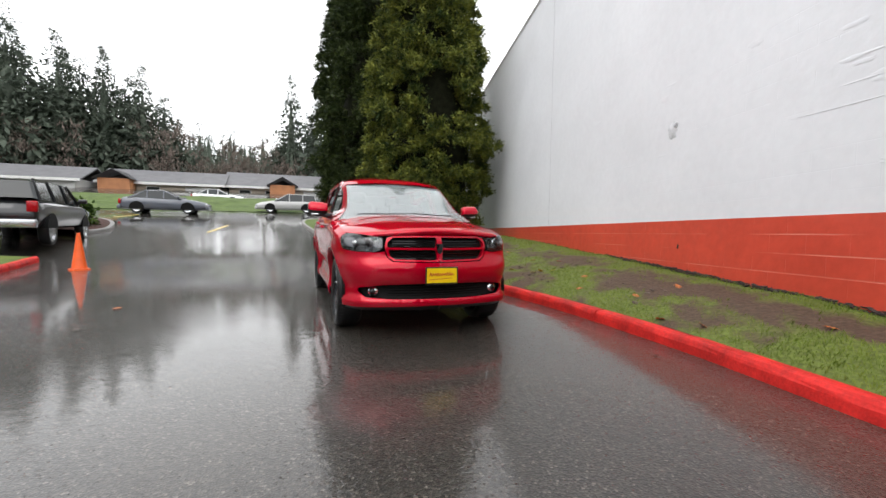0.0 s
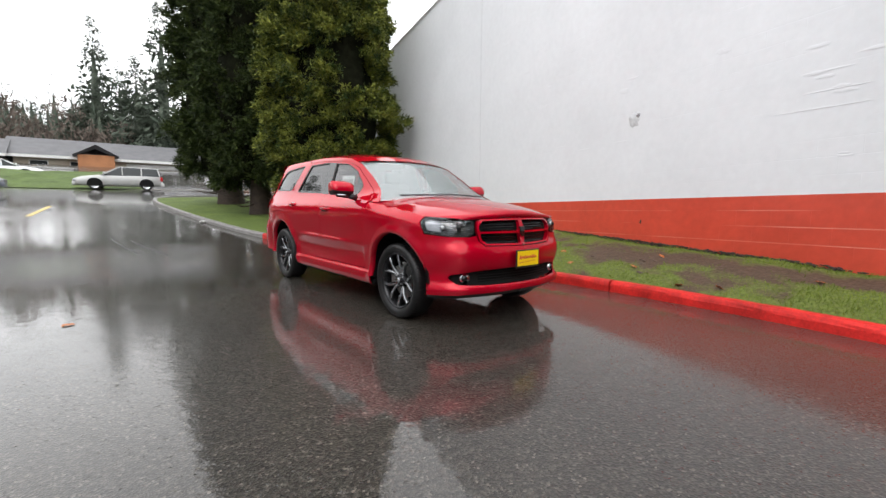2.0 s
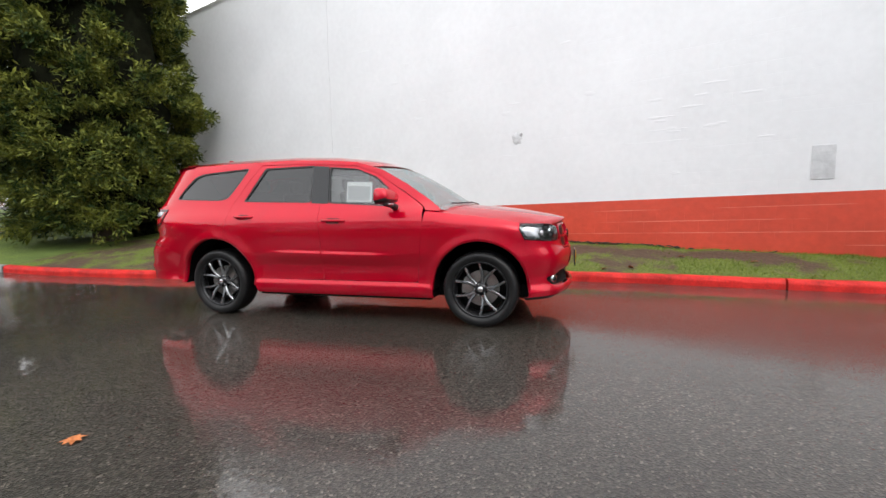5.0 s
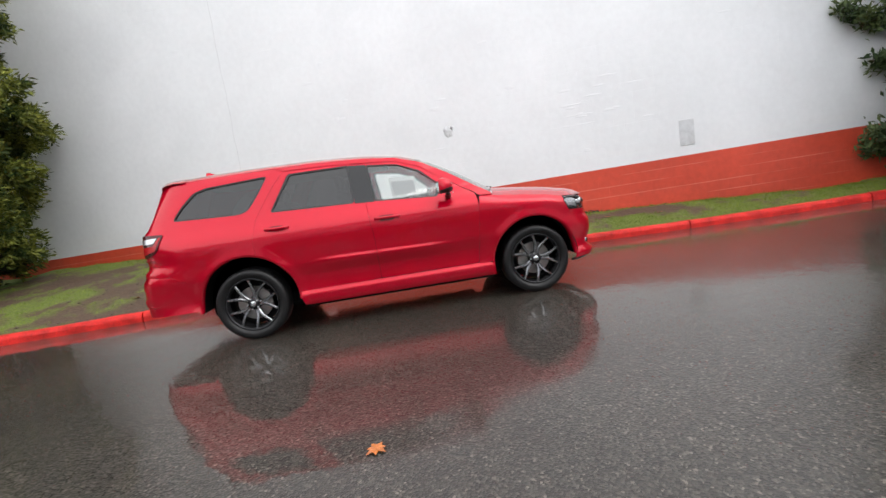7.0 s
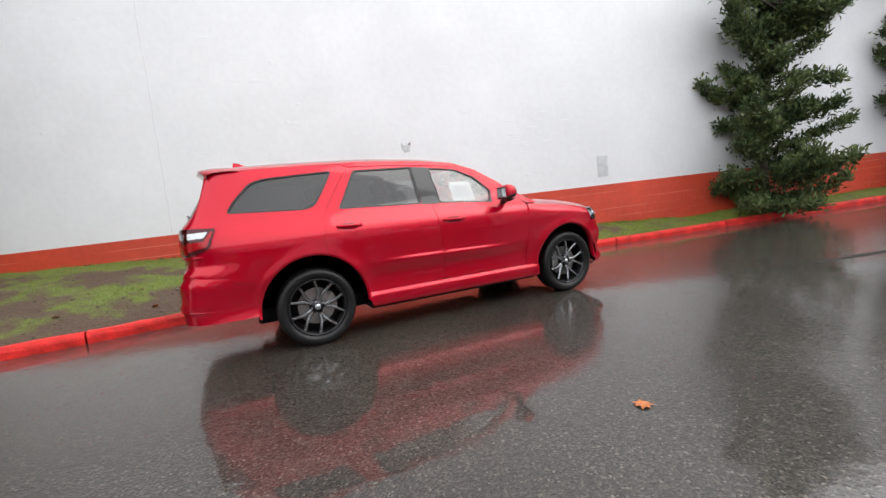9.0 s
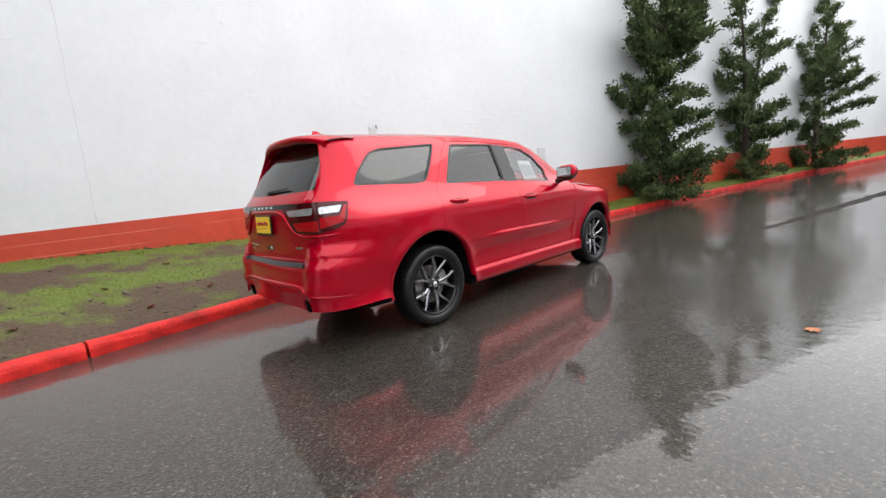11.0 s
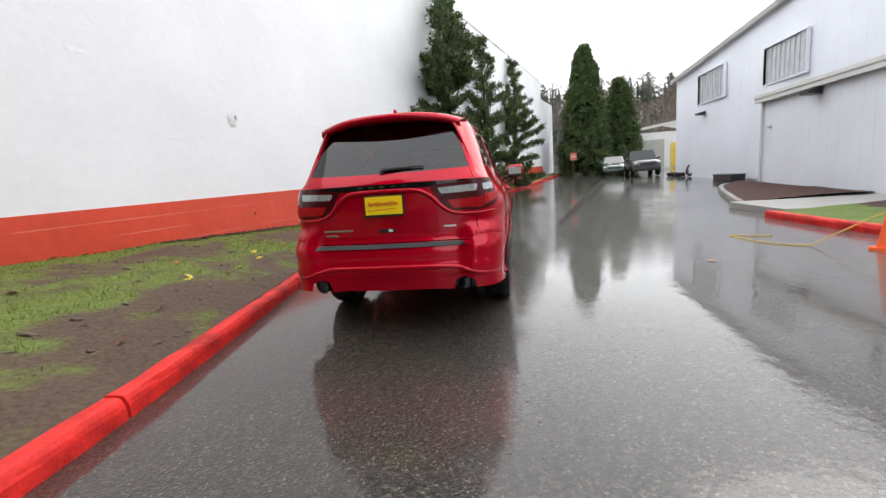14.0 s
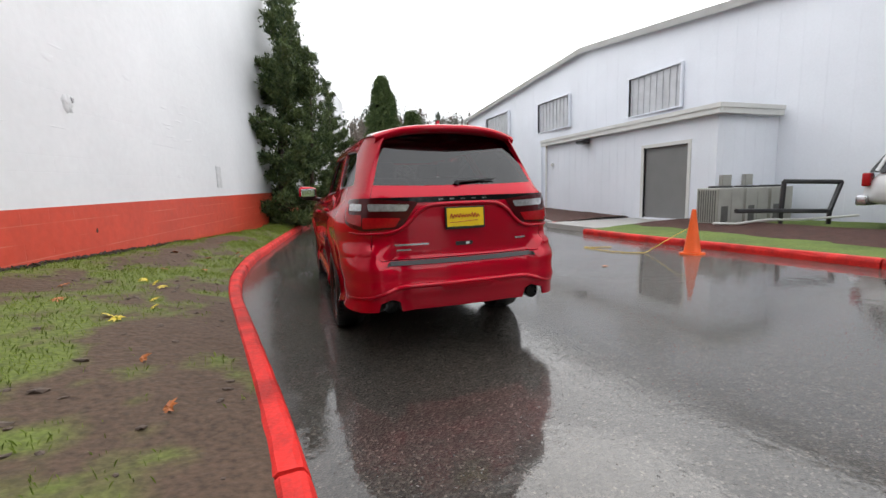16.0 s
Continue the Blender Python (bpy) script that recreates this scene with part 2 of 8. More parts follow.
def two_tone(name, c1, c2, scale, lo, hi, rough=0.85, bump=0.4, bump_scale=25, fine_scale=30, spec=0.3, attr=None):
    """Two colours in patches, each with a fine grain."""
    m = bpy.data.materials.new(name)
    m.use_nodes = True
    n, l = m.node_tree.nodes, m.node_tree.links
    b = n["Principled BSDF"]
    b.inputs["Roughness"].default_value, b.inputs["Specular IOR Level"].default_value = rough, spec
    tc = n.new("ShaderNodeTexCoord")
    a = n.new("ShaderNodeTexNoise")
    a.inputs["Scale"].default_value, a.inputs["Detail"].default_value, a.inputs["Roughness"].default_value = scale, 6, 0.65
    l.new(tc.outputs["Object"], a.inputs["Vector"])
    r = n.new("ShaderNodeValToRGB")
    r.color_ramp.elements[0].position, r.color_ramp.elements[0].color = lo, (*c1, 1)
    r.color_ramp.elements[1].position, r.color_ramp.elements[1].color = hi, (*c2, 1)
    if attr:
        at = n.new("ShaderNodeAttribute")
        at.attribute_name = attr
        ma = n.new("ShaderNodeMath")
        ma.operation = "MULTIPLY_ADD"
        ma.inputs[1].default_value = 0.25
        l.new(a.outputs[0], ma.inputs[0])
        l.new(at.outputs["Fac"], ma.inputs[2])
        l.new(ma.outputs[0], r.inputs[0])
    else:
        l.new(a.outputs[0], r.inputs[0])
    f = n.new("ShaderNodeTexNoise")
    f.inputs["Scale"].default_value, f.inputs["Detail"].default_value = fine_scale, 5
    l.new(tc.outputs["Object"], f.inputs["Vector"])
    fr = n.new("ShaderNodeMapRange")
    fr.inputs["From Min"].default_value, fr.inputs["From Max"].default_value = 0.3, 0.7
    fr.inputs["To Min"].default_value, fr.inputs["To Max"].default_value = 0.6, 1.35
    l.new(f.outputs[0], fr.inputs["Value"])
    hs = n.new("ShaderNodeHueSaturation")
    l.new(fr.outputs[0], hs.inputs["Value"])
    l.new(r.outputs[0], hs.inputs["Color"])
    l.new(hs.outputs[0], b.inputs["Base Color"])
    bn = n.new("ShaderNodeTexNoise")
    bn.inputs["Scale"].default_value, bn.inputs["Detail"].default_value = bump_scale, 5
    l.new(tc.outputs["Object"], bn.inputs["Vector"])
    bp = n.new("ShaderNodeBump")
    bp.inputs["Strength"].default_value, bp.inputs["Distance"].default_value = bump, 0.03
    l.new(bn.outputs[0], bp.inputs["Height"])
    l.new(bp.outputs[0], b.inputs["Normal"])
    return m


def leafy(name, c1, c2):
    """Leaves that differ from clump to clump, let a little light through and shine wet."""
    m = bpy.data.materials.new(name)
    m.use_nodes = True
    n, l = m.node_tree.nodes, m.node_tree.links
    b = n["Principled BSDF"]
    b.inputs["Roughness"].default_value = 0.5
    b.inputs["Specular IOR Level"].default_value = 0.12
    g = n.new("ShaderNodeNewGeometry")
    tc = n.new("ShaderNodeTexCoord")
    a = n.new("ShaderNodeTexNoise")
    a.inputs["Scale"].default_value, a.inputs["Detail"].default_value = 2.3, 5
    l.new(tc.outputs["Object"], a.inputs["Vector"])
    ad = n.new("ShaderNodeMath")
    ad.operation = "MULTIPLY_ADD"
    ad.inputs[1].default_value = 0.28
    l.new(g.outputs["Random Per Island"], ad.inputs[0])
    l.new(a.outputs[0], ad.inputs[2])
    r = n.new("ShaderNodeValToRGB")
    r.color_ramp.elements[0].position, r.color_ramp.elements[0].color = 0.50, (*c1, 1)
    r.color_ramp.elements[1].position, r.color_ramp.elements[1].color = 0.86, (*c2, 1)
    l.new(ad.outputs[0], r.inputs[0])
    l.new(r.outputs[0], b.inputs["Base Color"])
    return m


M_ASPHALT = wet_asphalt()
M_SEAM = mat("rough_tarmac_seam", (0.040, 0.036, 0.033), 0.9, spec=0.08, vary=0.4, scale=5, fine=70, bump=0.6, bump_scale=60)
M_WHITE = block_paint("white_painted_block", (0.74, 0.75, 0.765), 0.5, 0.05)
M_BAND = block_paint("red_painted_block", (0.58, 0.068, 0.036), 0.34, 0.16, joint=0.4, pale=(0.66, 0.20, 0.14))
M_KERB = mat("red_kerb_paint", (0.52, 0.020, 0.016), 0.55, spec=0.25, vary=0.40, scale=4, fine=40, bump=0.35, bump_scale=60)
M_KERB_GREY = mat("concrete_kerb", (0.22, 0.21, 0.20), 0.5, vary=0.2, scale=4, fine=50, bump=0.3, bump_scale=60)
M_CONC = mat("wet_concrete", (0.33, 0.32, 0.30), 0.35, vary=0.12, scale=1.5, fine=40, bump=0.15, bump_scale=50)
M_VERGE = two_tone("mud_and_grass", (0.080, 0.051, 0.034), (0.112, 0.142, 0.028), 9, 0.22, 0.95, rough=0.78, bump=0.7, bump_scale=14, attr="grass")
M_LAWN = two_tone("lawn", (0.085, 0.125, 0.028), (0.125, 0.175, 0.036), 1.2, 0.35, 0.65, bump=0.6, bump_scale=30)
M_MULCH = two_tone("bark_mulch", (0.045, 0.020, 0.016), (0.085, 0.040, 0.030), 5, 0.35, 0.65, bump=0.9, bump_scale=45, fine_scale=60)
M_BLADE = leafy("grass_blade", (0.105, 0.150, 0.020), (0.22, 0.28, 0.05))
M_GREY = mat("pale_grey_siding", (0.74, 0.77, 0.83), 0.45, vary=0.04, scale=0.6, fine=20)
M_TRIM = mat("off_white_trim", (0.62, 0.62, 0.60), 0.5, vary=0.05, scale=2, fine=30)
M_DOORGREY = mat("grey_steel_door", (0.22, 0.22, 0.22), 0.45, vary=0.05, scale=2, fine=30)
M_DARK = mat("black_metal", (0.02, 0.02, 0.022), 0.4, vary=0.2, scale=5, fine=40)
M_STEELGREY = mat("grey_enamelled_steel", (0.33, 0.33, 0.30), 0.45, vary=0.08, scale=3, fine=30)
M_GRILL = mat("dark_coil_grille", (0.09, 0.09, 0.085), 0.5, vary=0.2, scale=8, fine=80)
M_TIN = mat("blue_grey_window_slats", (0.50, 0.51, 0.53), 0.35, vary=0.1, scale=3, fine=30)
M_ORANGE = mat("orange_cone_plastic", (0.85, 0.12, 0.015), 0.35, vary=0.08, scale=6, fine=40)
M_YELLOW = mat("yellow_road_paint", (0.60, 0.42, 0.05), 0.4, vary=0.15, scale=6, fine=40)
M_BARK = mat("wet_bark", (0.045, 0.030, 0.022), 0.8, vary=0.3, scale=6, fine=50, bump=0.8, bump_scale=30)
M_ROOF = mat("grey_shingle_roof", (0.12, 0.12, 0.125), 0.7, vary=0.15, scale=1.2, fine=12, bump=0.4, bump_scale=9)
M_BROWNWALL = mat("orange_brown_siding", (0.36, 0.15, 0.06), 0.6, vary=0.15, scale=1.5, fine=14)
M_BEIGE = mat("beige_siding", (0.42, 0.36, 0.28), 0.6, vary=0.1, scale=1.5, fine=14)
M_LEAF_YEL = leafy("yellow_green_cedar_leaf", (0.018, 0.036, 0.009), (0.215, 0.230, 0.042))
M_LEAF_DARK = leafy("dark_cedar_leaf", (0.014, 0.024, 0.007), (0.058, 0.078, 0.020))
# near-black core colour stands in for the shade between leaf clumps
M_CROWN_SHADE = mat("crown_gap_shade", (0.009, 0.010, 0.005), 0.9, spec=0.05, vary=0.5, scale=5, fine=30, bump=1.0, bump_scale=9)
M_LEAF_PINE = leafy("blue_green_pine_leaf", (0.034, 0.058, 0.025), (0.145, 0.185, 0.070))
M_LEAF_CYP = leafy("deep_green_cypress_leaf", (0.048, 0.080, 0.030), (0.13, 0.17, 0.065))
# green greyed and paled a little: distance haze put into the leaf colour
M_LEAF_FAR = leafy("haze_grey_green_conifer", (0.052, 0.068, 0.050), (0.095, 0.112, 0.085))
M_BANK = two_tone("rough_bank_grass", (0.055, 0.085, 0.022), (0.10, 0.145, 0.035), 1.2, 0.35, 0.65, bump=0.8, bump_scale=12)
M_LEAF_BROWN = leafy("bare_brown_thicket", (0.125, 0.10, 0.085), (0.19, 0.155, 0.13))
M_SHRUB = leafy("shrub_leaf", (0.03, 0.06, 0.012), (0.10, 0.16, 0.03))
M_DEADLEAF = mat("fallen_maple_leaf", (0.42, 0.13, 0.03), 0.4, vary=0.3, scale=20, fine=90)
M_YELLEAF = mat("yellow_fallen_leaf", (0.60, 0.47, 0.04), 0.4, vary=0.2, scale=20, fine=90)
M_LITTER = mat("white_litter", (0.7, 0.7, 0.68), 0.5, vary=0.05)


# ---- building blocks ----
def link(name, bm, material, parent=None, label="", smooth=False, m=None):
    me = bpy.data.meshes.new(name)
    bm.to_mesh(me)
    bm.free()
    return link_mesh(name, me, material, parent, label, smooth, m)


def link_mesh(name, me, material, parent=None, label="", smooth=False, m=None):
    if smooth:
        for p in me.polygons:
            p.use_smooth = True
    if material:
        me.materials.append(material)
    ob = new(name, me)
    if parent:
        ob.parent = parent
    if m is not None:
        ob.matrix_basis = m
    if label:
        ob["label"] = label
    return ob


part = link


def grid_mesh(name, verts, faces, material, parent=None, label="", smooth=False, m=None):
    me = bpy.data.meshes.new(name)
    if isinstance(verts, np.ndarray):
        me.vertices.add(len(verts))
        me.vertices.foreach_set("co", np.ascontiguousarray(verts, dtype=np.float32).ravel())
        k = faces.shape[1]
        me.loops.add(faces.size)
        me.loops.foreach_set("vertex_index", np.ascontiguousarray(faces, dtype=np.int32).ravel())
        me.polygons.add(len(faces))
        me.polygons.foreach_set("loop_start", np.arange(0, faces.size, k, dtype=np.int32))
        me.validate()
    else:
        me.from_pydata([tuple(v) for v in verts], [], [tuple(f) for f in faces])
    me.update()
    return link_mesh(name, me, material, parent, label, smooth, m)


def box(bm, x0, x1, y0, y1, z0, z1, bevel=0.0, shear=0.0):
    """A box; shear: how much its z rises per metre of y."""
    vs = [bm.verts.new((x, y, z + shear * y)) for x in (x0, x1) for y in (y0, y1) for z in (z0, z1)]
    fs = [bm.faces.new([vs[i] for i in f]) for f in ((0, 1, 3, 2), (4, 6, 7, 5), (0, 4, 5, 1), (2, 3, 7, 6), (0, 2, 6, 4), (1, 5, 7, 3))]
    if bevel:
        es = list({e for f in fs for e in f.edges})
        bmesh.ops.bevel(bm, geom=es, offset=bevel, segments=2, profile=0.5, affect="EDGES")
    return bm


def boxed(*a, **k):
    return box(bmesh.new(), *a, **k)


def tube(bm, p, q, r0, r1=None, n=8, caps=True):
    """A round bar from p to q, tapered from r0 to r1."""
    p, q = Vector(p), Vector(q)
    r0, r1 = float(r0), float(r0 if r1 is None else r1)
    d = (q - p).normalized()
    u = d.orthogonal().normalized()
    v = d.cross(u)
    ring = [[bm.verts.new(c + r * (math.cos(2 * math.pi * i / n) * u + math.sin(2 * math.pi * i / n) * v)) for i in range(n)] for c, r in ((p, r0), (q, r1))]
    for i in range(n):
        bm.faces.new((ring[0][i], ring[0][(i + 1) % n], ring[1][(i + 1) % n], ring[1][i]))
    if caps:
        bm.faces.new(ring[0][::-1])
        bm.faces.new(ring[1])
    return bm


def empty(name, m=None, label="", category="", group="", kind=""):
    ob = new(name)
    ob.empty_display_size = 0.2
    if m is not None:
        ob.matrix_basis = m
    return tagged(ob, label, category, group, kind)


def smooth_step(v, a, b):
    t = min(1.0, max(0.0, (v - a) / (b - a)))
    return t * t * (3 - 2 * t)


def ground_z(x, y):
    """The height of the tarmac and of the land beyond it."""
    z = 0.0
    if y > 4:
        z += 0.09 * 1.2 * math.log1p(math.exp(min(40, (y - 8.0) / 1.2)))
        z = min(z, 1.9 + 0.02 * max(0, y - 29))
    if abs(y) < 5:
        # the lane's slight crown under the car
        z += 0.012 * smooth_step(x, -3.0, -1.2) * (1 - smooth_step(x, 1.0, 1.8)) * (1 - smooth_step(abs(y), 2.6, 4.6))
    if y < -4:
        z += 0.024 * max(0, -6 - y) * smooth_step(-y, 4, 9)
    if x < -5.8:
        z += 0.07 * min(4, -x - 5.8) * smooth_step(y, 3.5, 8) * (1 - smooth_step(y, 14, 26))
    if y > 31:
        z += 2.6 * smooth_step(y, 34.0, 56) + 5.0 * smooth_step(y, 62, 140)
    if y < -48:
        z += 23 * smooth_step(-y, 66, 190)
    return z


# ---- ground ----
xs = sorted({*np.arange(-30, 30.1, 1.0).round(2), *np.arange(-30, -400, -25.0), *np.arange(30, 400, 25.0)})
ys = sorted({*np.arange(-60, 66.1, 1.0).round(2), *np.arange(-60, -420, -20.0), *np.arange(66, 420, 20.0)})
verts = [(x, y, ground_z(x, y)) for y in ys for x in xs]
nx = len(xs)
faces = [(j * nx + i, j * nx + i + 1, (j + 1) * nx + i + 1, (j + 1) * nx + i) for j in range(len(ys) - 1) for i in range(nx - 1)]
tagged(grid_mesh("ground", verts, faces, M_ASPHALT, smooth=True), "wet dark asphalt with standing puddles and loose grit", "asphalt", kind="structure")


def WALL_X(y):
    return 4.22 + 0.225 * y


def lerp_table(table, v):
    return float(np.interp(v, [a for a, _ in table], [b for _, b in table]))


# the kerb's foot along the wall side
KERB = [(-60, WALL_X(-60) - 0.95), (-30, WALL_X(-30) - 0.95), (-12, WALL_X(-12) - 0.98), (-8, 1.32), (-6.2, 1.62), (-4.7, 1.80), (-3.3, 1.98), (-1.4, 2.02), (0, 1.90), (1.2, 1.70),
        (2.5, 1.47), (3.95, 1.24), (6, 1.02), (8.4, 0.82)]


def smooth_line(points, step=0.25):
    """A smooth curve through points, as evenly spaced places."""
    p = np.array(points, float)
    out = []
    for i in range(len(p) - 1):
        a, b, c, d = p[max(i - 1, 0)], p[i], p[i + 1], p[min(i + 2, len(p) - 1)]
        ta, tb = (c - a) / 2, (d - b) / 2
        la, lc = np.linalg.norm(b - a), np.linalg.norm(d - c)
        lb = np.linalg.norm(c - b)
        if la > 3 * lb:
            ta = (c - b)
        if lc > 3 * lb:
            tb = (c - b)
        n = max(1, int(lb / step))
        for k in range(n):
            t = k / n
            out.append((2 * t**3 - 3 * t**2 + 1) * b + (t**3 - 2 * t**2 + t) * ta + (-2 * t**3 + 3 * t**2) * c + (t**3 - t**2) * tb)
    out.append(p[-1])
    return np.array(out)


def kerb_piece(line, side, height=0.14, width=0.16, wobble=0.004):
    """A length of kerb with rounded shoulders whose foot follows line; side: +1 when it lies to the right of the way."""
    bm = bmesh.new()
    rows = []
    prof = [(0.0, -0.05), (0.004, height * 0.55), (0.012, height - 0.035), (0.028, height - 0.010), (0.055, height), (width - 0.03, height), (width, height - 0.02), (width, -0.05)]
    for i, (x, y) in enumerate(line):
        d = line[min(i + 1, len(line) - 1)] - line[max(i - 1, 0)]
        d = d / np.linalg.norm(d)
        nrm = np.array([d[1], -d[0]]) * side
        g = ground_z(x, y)
        rows.append([bm.verts.new((x + nrm[0] * o + random.uniform(-wobble, wobble), y + nrm[1] * o, g + h + (random.uniform(-wobble, wobble) if h > 0 else 0))) for o, h in prof])
    for a, b in zip(rows, rows[1:]):
        for k in range(len(prof) - 1):
            bm.faces.new((a[k], b[k], b[k + 1], a[k + 1]) if side > 0 else (a[k + 1], b[k + 1], b[k], a[k]))
    for r in (rows[0], rows[-1]):
        bm.faces.new(r)
    bmesh.ops.recalc_face_normals(bm, faces=bm.faces[:])
    return bm


def lay_kerb(name, points, side, material, label, gaps=3.05, gap=0.012, first=0.0):
    """A run of kerb stones between joints."""
    run = empty(name, kind="structure")
    tagged(run, label, "kerb")
    line = smooth_line(points, 0.2)
    s = np.r_[0, np.cumsum(np.linalg.norm(np.diff(line, axis=0), axis=1))]
    a = 0.0
    b = first or gaps
    while a < s[-1] - 0.05:
        b = min(b, s[-1])
        ts = np.r_[a + gap, np.arange(math.ceil((a + gap) / 0.2) * 0.2 + 0.02, b - gap, 0.2), b - gap]
        piece = np.c_[np.interp(ts, s, line[:, 0]), np.interp(ts, s, line[:, 1])]
        part("kerb_stone", kerb_piece(piece, side), material, run, smooth=False)
        a, b = b, b + gaps
    return run


right_line = [(x, y) for y, x in KERB]
lay_kerb("kerb_right", right_line[::-1], -1, M_KERB, "red painted concrete kerb beside the muddy verge", first=4.5)
grey_line = [(0.82, 8.4), (0.45, 10.5), (0.05, 13), (-0.45, 17), (-0.65, 20.2), (-0.3, 22.3), (1.4, 24), (6, 25.6), (30, 27.5)]
lay_kerb("kerb_trees", grey_line, 1, M_KERB_GREY, "grey concrete kerb curving round the tree island")
left_line = [(-6.1, -4.0), (-6.12, -2.5), (-6.25, -0.6), (-6.42, 1), (-6.6, 3), (-6.95, 6.6)]
lay_kerb("kerb_left", left_line, -1, M_KERB, "red painted concrete kerb beside the lawn")
lay_kerb("kerb_left_tip", [(-6.55, -5.9), (-6.75, -6.5)], 1, M_KERB, "short red painted kerb end")
lay_kerb("kerb_bed", [(-6.75, -6.5), (-7.2, -8), (-7.9, -10.2), (-8.7, -12.2), (-9.2, -12.9), (-9.8, -13.1)], 1, M_KERB_GREY, "grey concrete kerb round the mulch bed")


def grass_at(t, x, y):
    """How much grass grows at t across the verge (0 at the kerb, 1 at the wall)."""
    p = Vector((x * 1.1, y * 0.9, 0.0))
    g = 0.74 + 0.85 * noise.noise(p) + 0.65 * noise.noise(p * 2.7) + 0.45 * noise.noise(p * 6.5) + 0.25 * noise.noise(p * 15)
    bare = smooth_step(y, -2.0, 1.5) * (1 - 0.55 * smooth_step(y, 2.6, 4.2))
    mud = bare * ((1 - smooth_step(t, 0.16, 0.42)) + 0.75 * math.exp(-((t - 0.72) / 0.13) ** 2)) + (1 - bare) * math.exp(-((t - 0.58) / 0.20) ** 2) * smooth_step(y, -8.5, -5)
    g -= 0.80 * mud
    g += 0.35 * (1 - smooth_step(y, -9, -6)) + 0.45 * smooth_step(t, 0.84, 0.96)
    return smooth_step(g, 0.02, 0.95)


def sheet(name, inner, outer, z_in, z_out, material, label, category, nu=14, bulge=0.04, rough=0.02, mask=None):
    """Ground between two lines, with an uneven surface."""
    n = len(inner)
    verts, faces = [], []
    for i in range(n):
        for k in range(nu + 1):
            t = k / nu
            x, y = inner[i] * (1 - t) + outer[i] * t
            z = z_in[i] * (1 - t) + z_out[i] * t + bulge * math.sin(math.pi * t) + rough * (noise.noise(Vector((x * 1.3, y * 1.3, 0))) + 0.5 * noise.noise(Vector((x * 4, y * 4, 3)))) * (1 if 0 < k else 0)
            verts.append((x, y, z))
    for i in range(n - 1):
        for k in range(nu):
            a = i * (nu + 1) + k
            faces.append((a, a + 1, a + nu + 2, a + nu + 1))
    ob = grid_mesh(name, verts, faces, material, smooth=True)
    me = ob.data
    if mask:
        col = me.color_attributes.new("grass", "FLOAT_COLOR", "POINT")
        for i in range(n):
            for k in range(nu + 1):
                x, y, _ = verts[i * (nu + 1) + k]
                g = mask(k / nu, x, y)
                col.data[i * (nu + 1) + k].color = (g, g, g, 1)
    bm = bmesh.new()
    bm.from_mesh(me)
    bmesh.ops.recalc_face_normals(bm, faces=bm.faces[:])
    if sum(f.normal.z for f in bm.faces) < 0:
        bmesh.ops.reverse_faces(bm, faces=bm.faces[:])
    bm.to_mesh(me)
    bm.free()
    return tagged(ob, label, category, kind="structure")


def wall_foot(y):
    return 0.57 + 0.035 * y if -9 < y < 4 else (0.255 + ground_z(0, y) if y <= -9 else 0.71 + 0.02 * (y - 4))


vy = np.r_[np.arange(-60, -14, 1.0), np.arange(-14, 8.41, 0.1)]
kx = smooth_line(right_line, 0.2)
v_in = np.array([(np.interp(y, kx[:, 1], kx[:, 0]) + 0.15, y) for y in vy])
v_out = np.array([(WALL_X(y) + 0.02, y) for y in vy])
sheet("verge", v_in, v_out, [ground_z(0, y) + 0.125 for y in vy], [wall_foot(y) for y in vy], M_VERGE, "muddy verge with patchy wet grass below the wall", "grass verge", nu=36, bulge=0.05, rough=0.03, mask=grass_at)
tip = smooth_line(grey_line[:6], 0.5)
isl_in = np.array([(x + 0.14, y) for x, y in tip if y < 22.2])
isl_out = np.array([(max(x + 0.3, WALL_X(min(y, 18)) + 0.02 if y < 18 else 8.27), y) for x, y in isl_in])
sheet("tree_island", isl_in, isl_out, [ground_z(0, y) + 0.125 for _, y in isl_in], [wall_foot(8.4) if y < 9 else ground_z(0, y) + max(0.3, 0.55 - 0.03 * (y - 9)) for _, y in isl_in], M_LAWN, "grass island with bare brown earth under the trees", "grass island")
ll = smooth_line(left_line, 0.3)
lawn_in = np.array([(x - 0.15, y) for x, y in ll])
lawn_out = np.array([(-11.9, y) for x, y in ll])
sheet("lawn", lawn_in, lawn_out, [ground_z(x, y) + 0.125 for x, y in lawn_in], [ground_z(-8, y) + 0.2 for x, y in lawn_in], M_LAWN, "bright wet lawn before the grey building", "lawn")
bl = smooth_line([(-6.75, -6.35), (-7.2, -8), (-7.9, -10.2), (-8.7, -12.2), (-9.2, -12.9)], 0.3)
sheet("mulch_bed", np.array([(x - 0.14, y) for x, y in bl]), np.array([(-9.9, y) for x, y in bl]), [ground_z(x, y) + 0.12 for x, y in bl], [ground_z(x, y) + 0.2 for x, y in bl], M_MULCH, "bed of dark red bark mulch by the building", "mulch bed")
sheet("mulch_strip", np.array([(-7.6, y) for y in np.arange(-3.95, 6.5, 0.3)]), np.array([(-9.9, y) for y in np.arange(-3.95, 6.5, 0.3)]), [0.165] * 35, [0.24] * 35, M_MULCH, "strip of dark red bark mulch under the machines", "mulch strip")
tagged(link("walkway", boxed(-10.0, -6.45, -6.3, -3.95, -0.1, 0.15, 0.01), M_CONC), "wet pale concrete walkway to the steel door", "walkway", kind="structure")


# ---- white block wall ----
def wall_top(y):
    return 7.6 - 0.045 * y


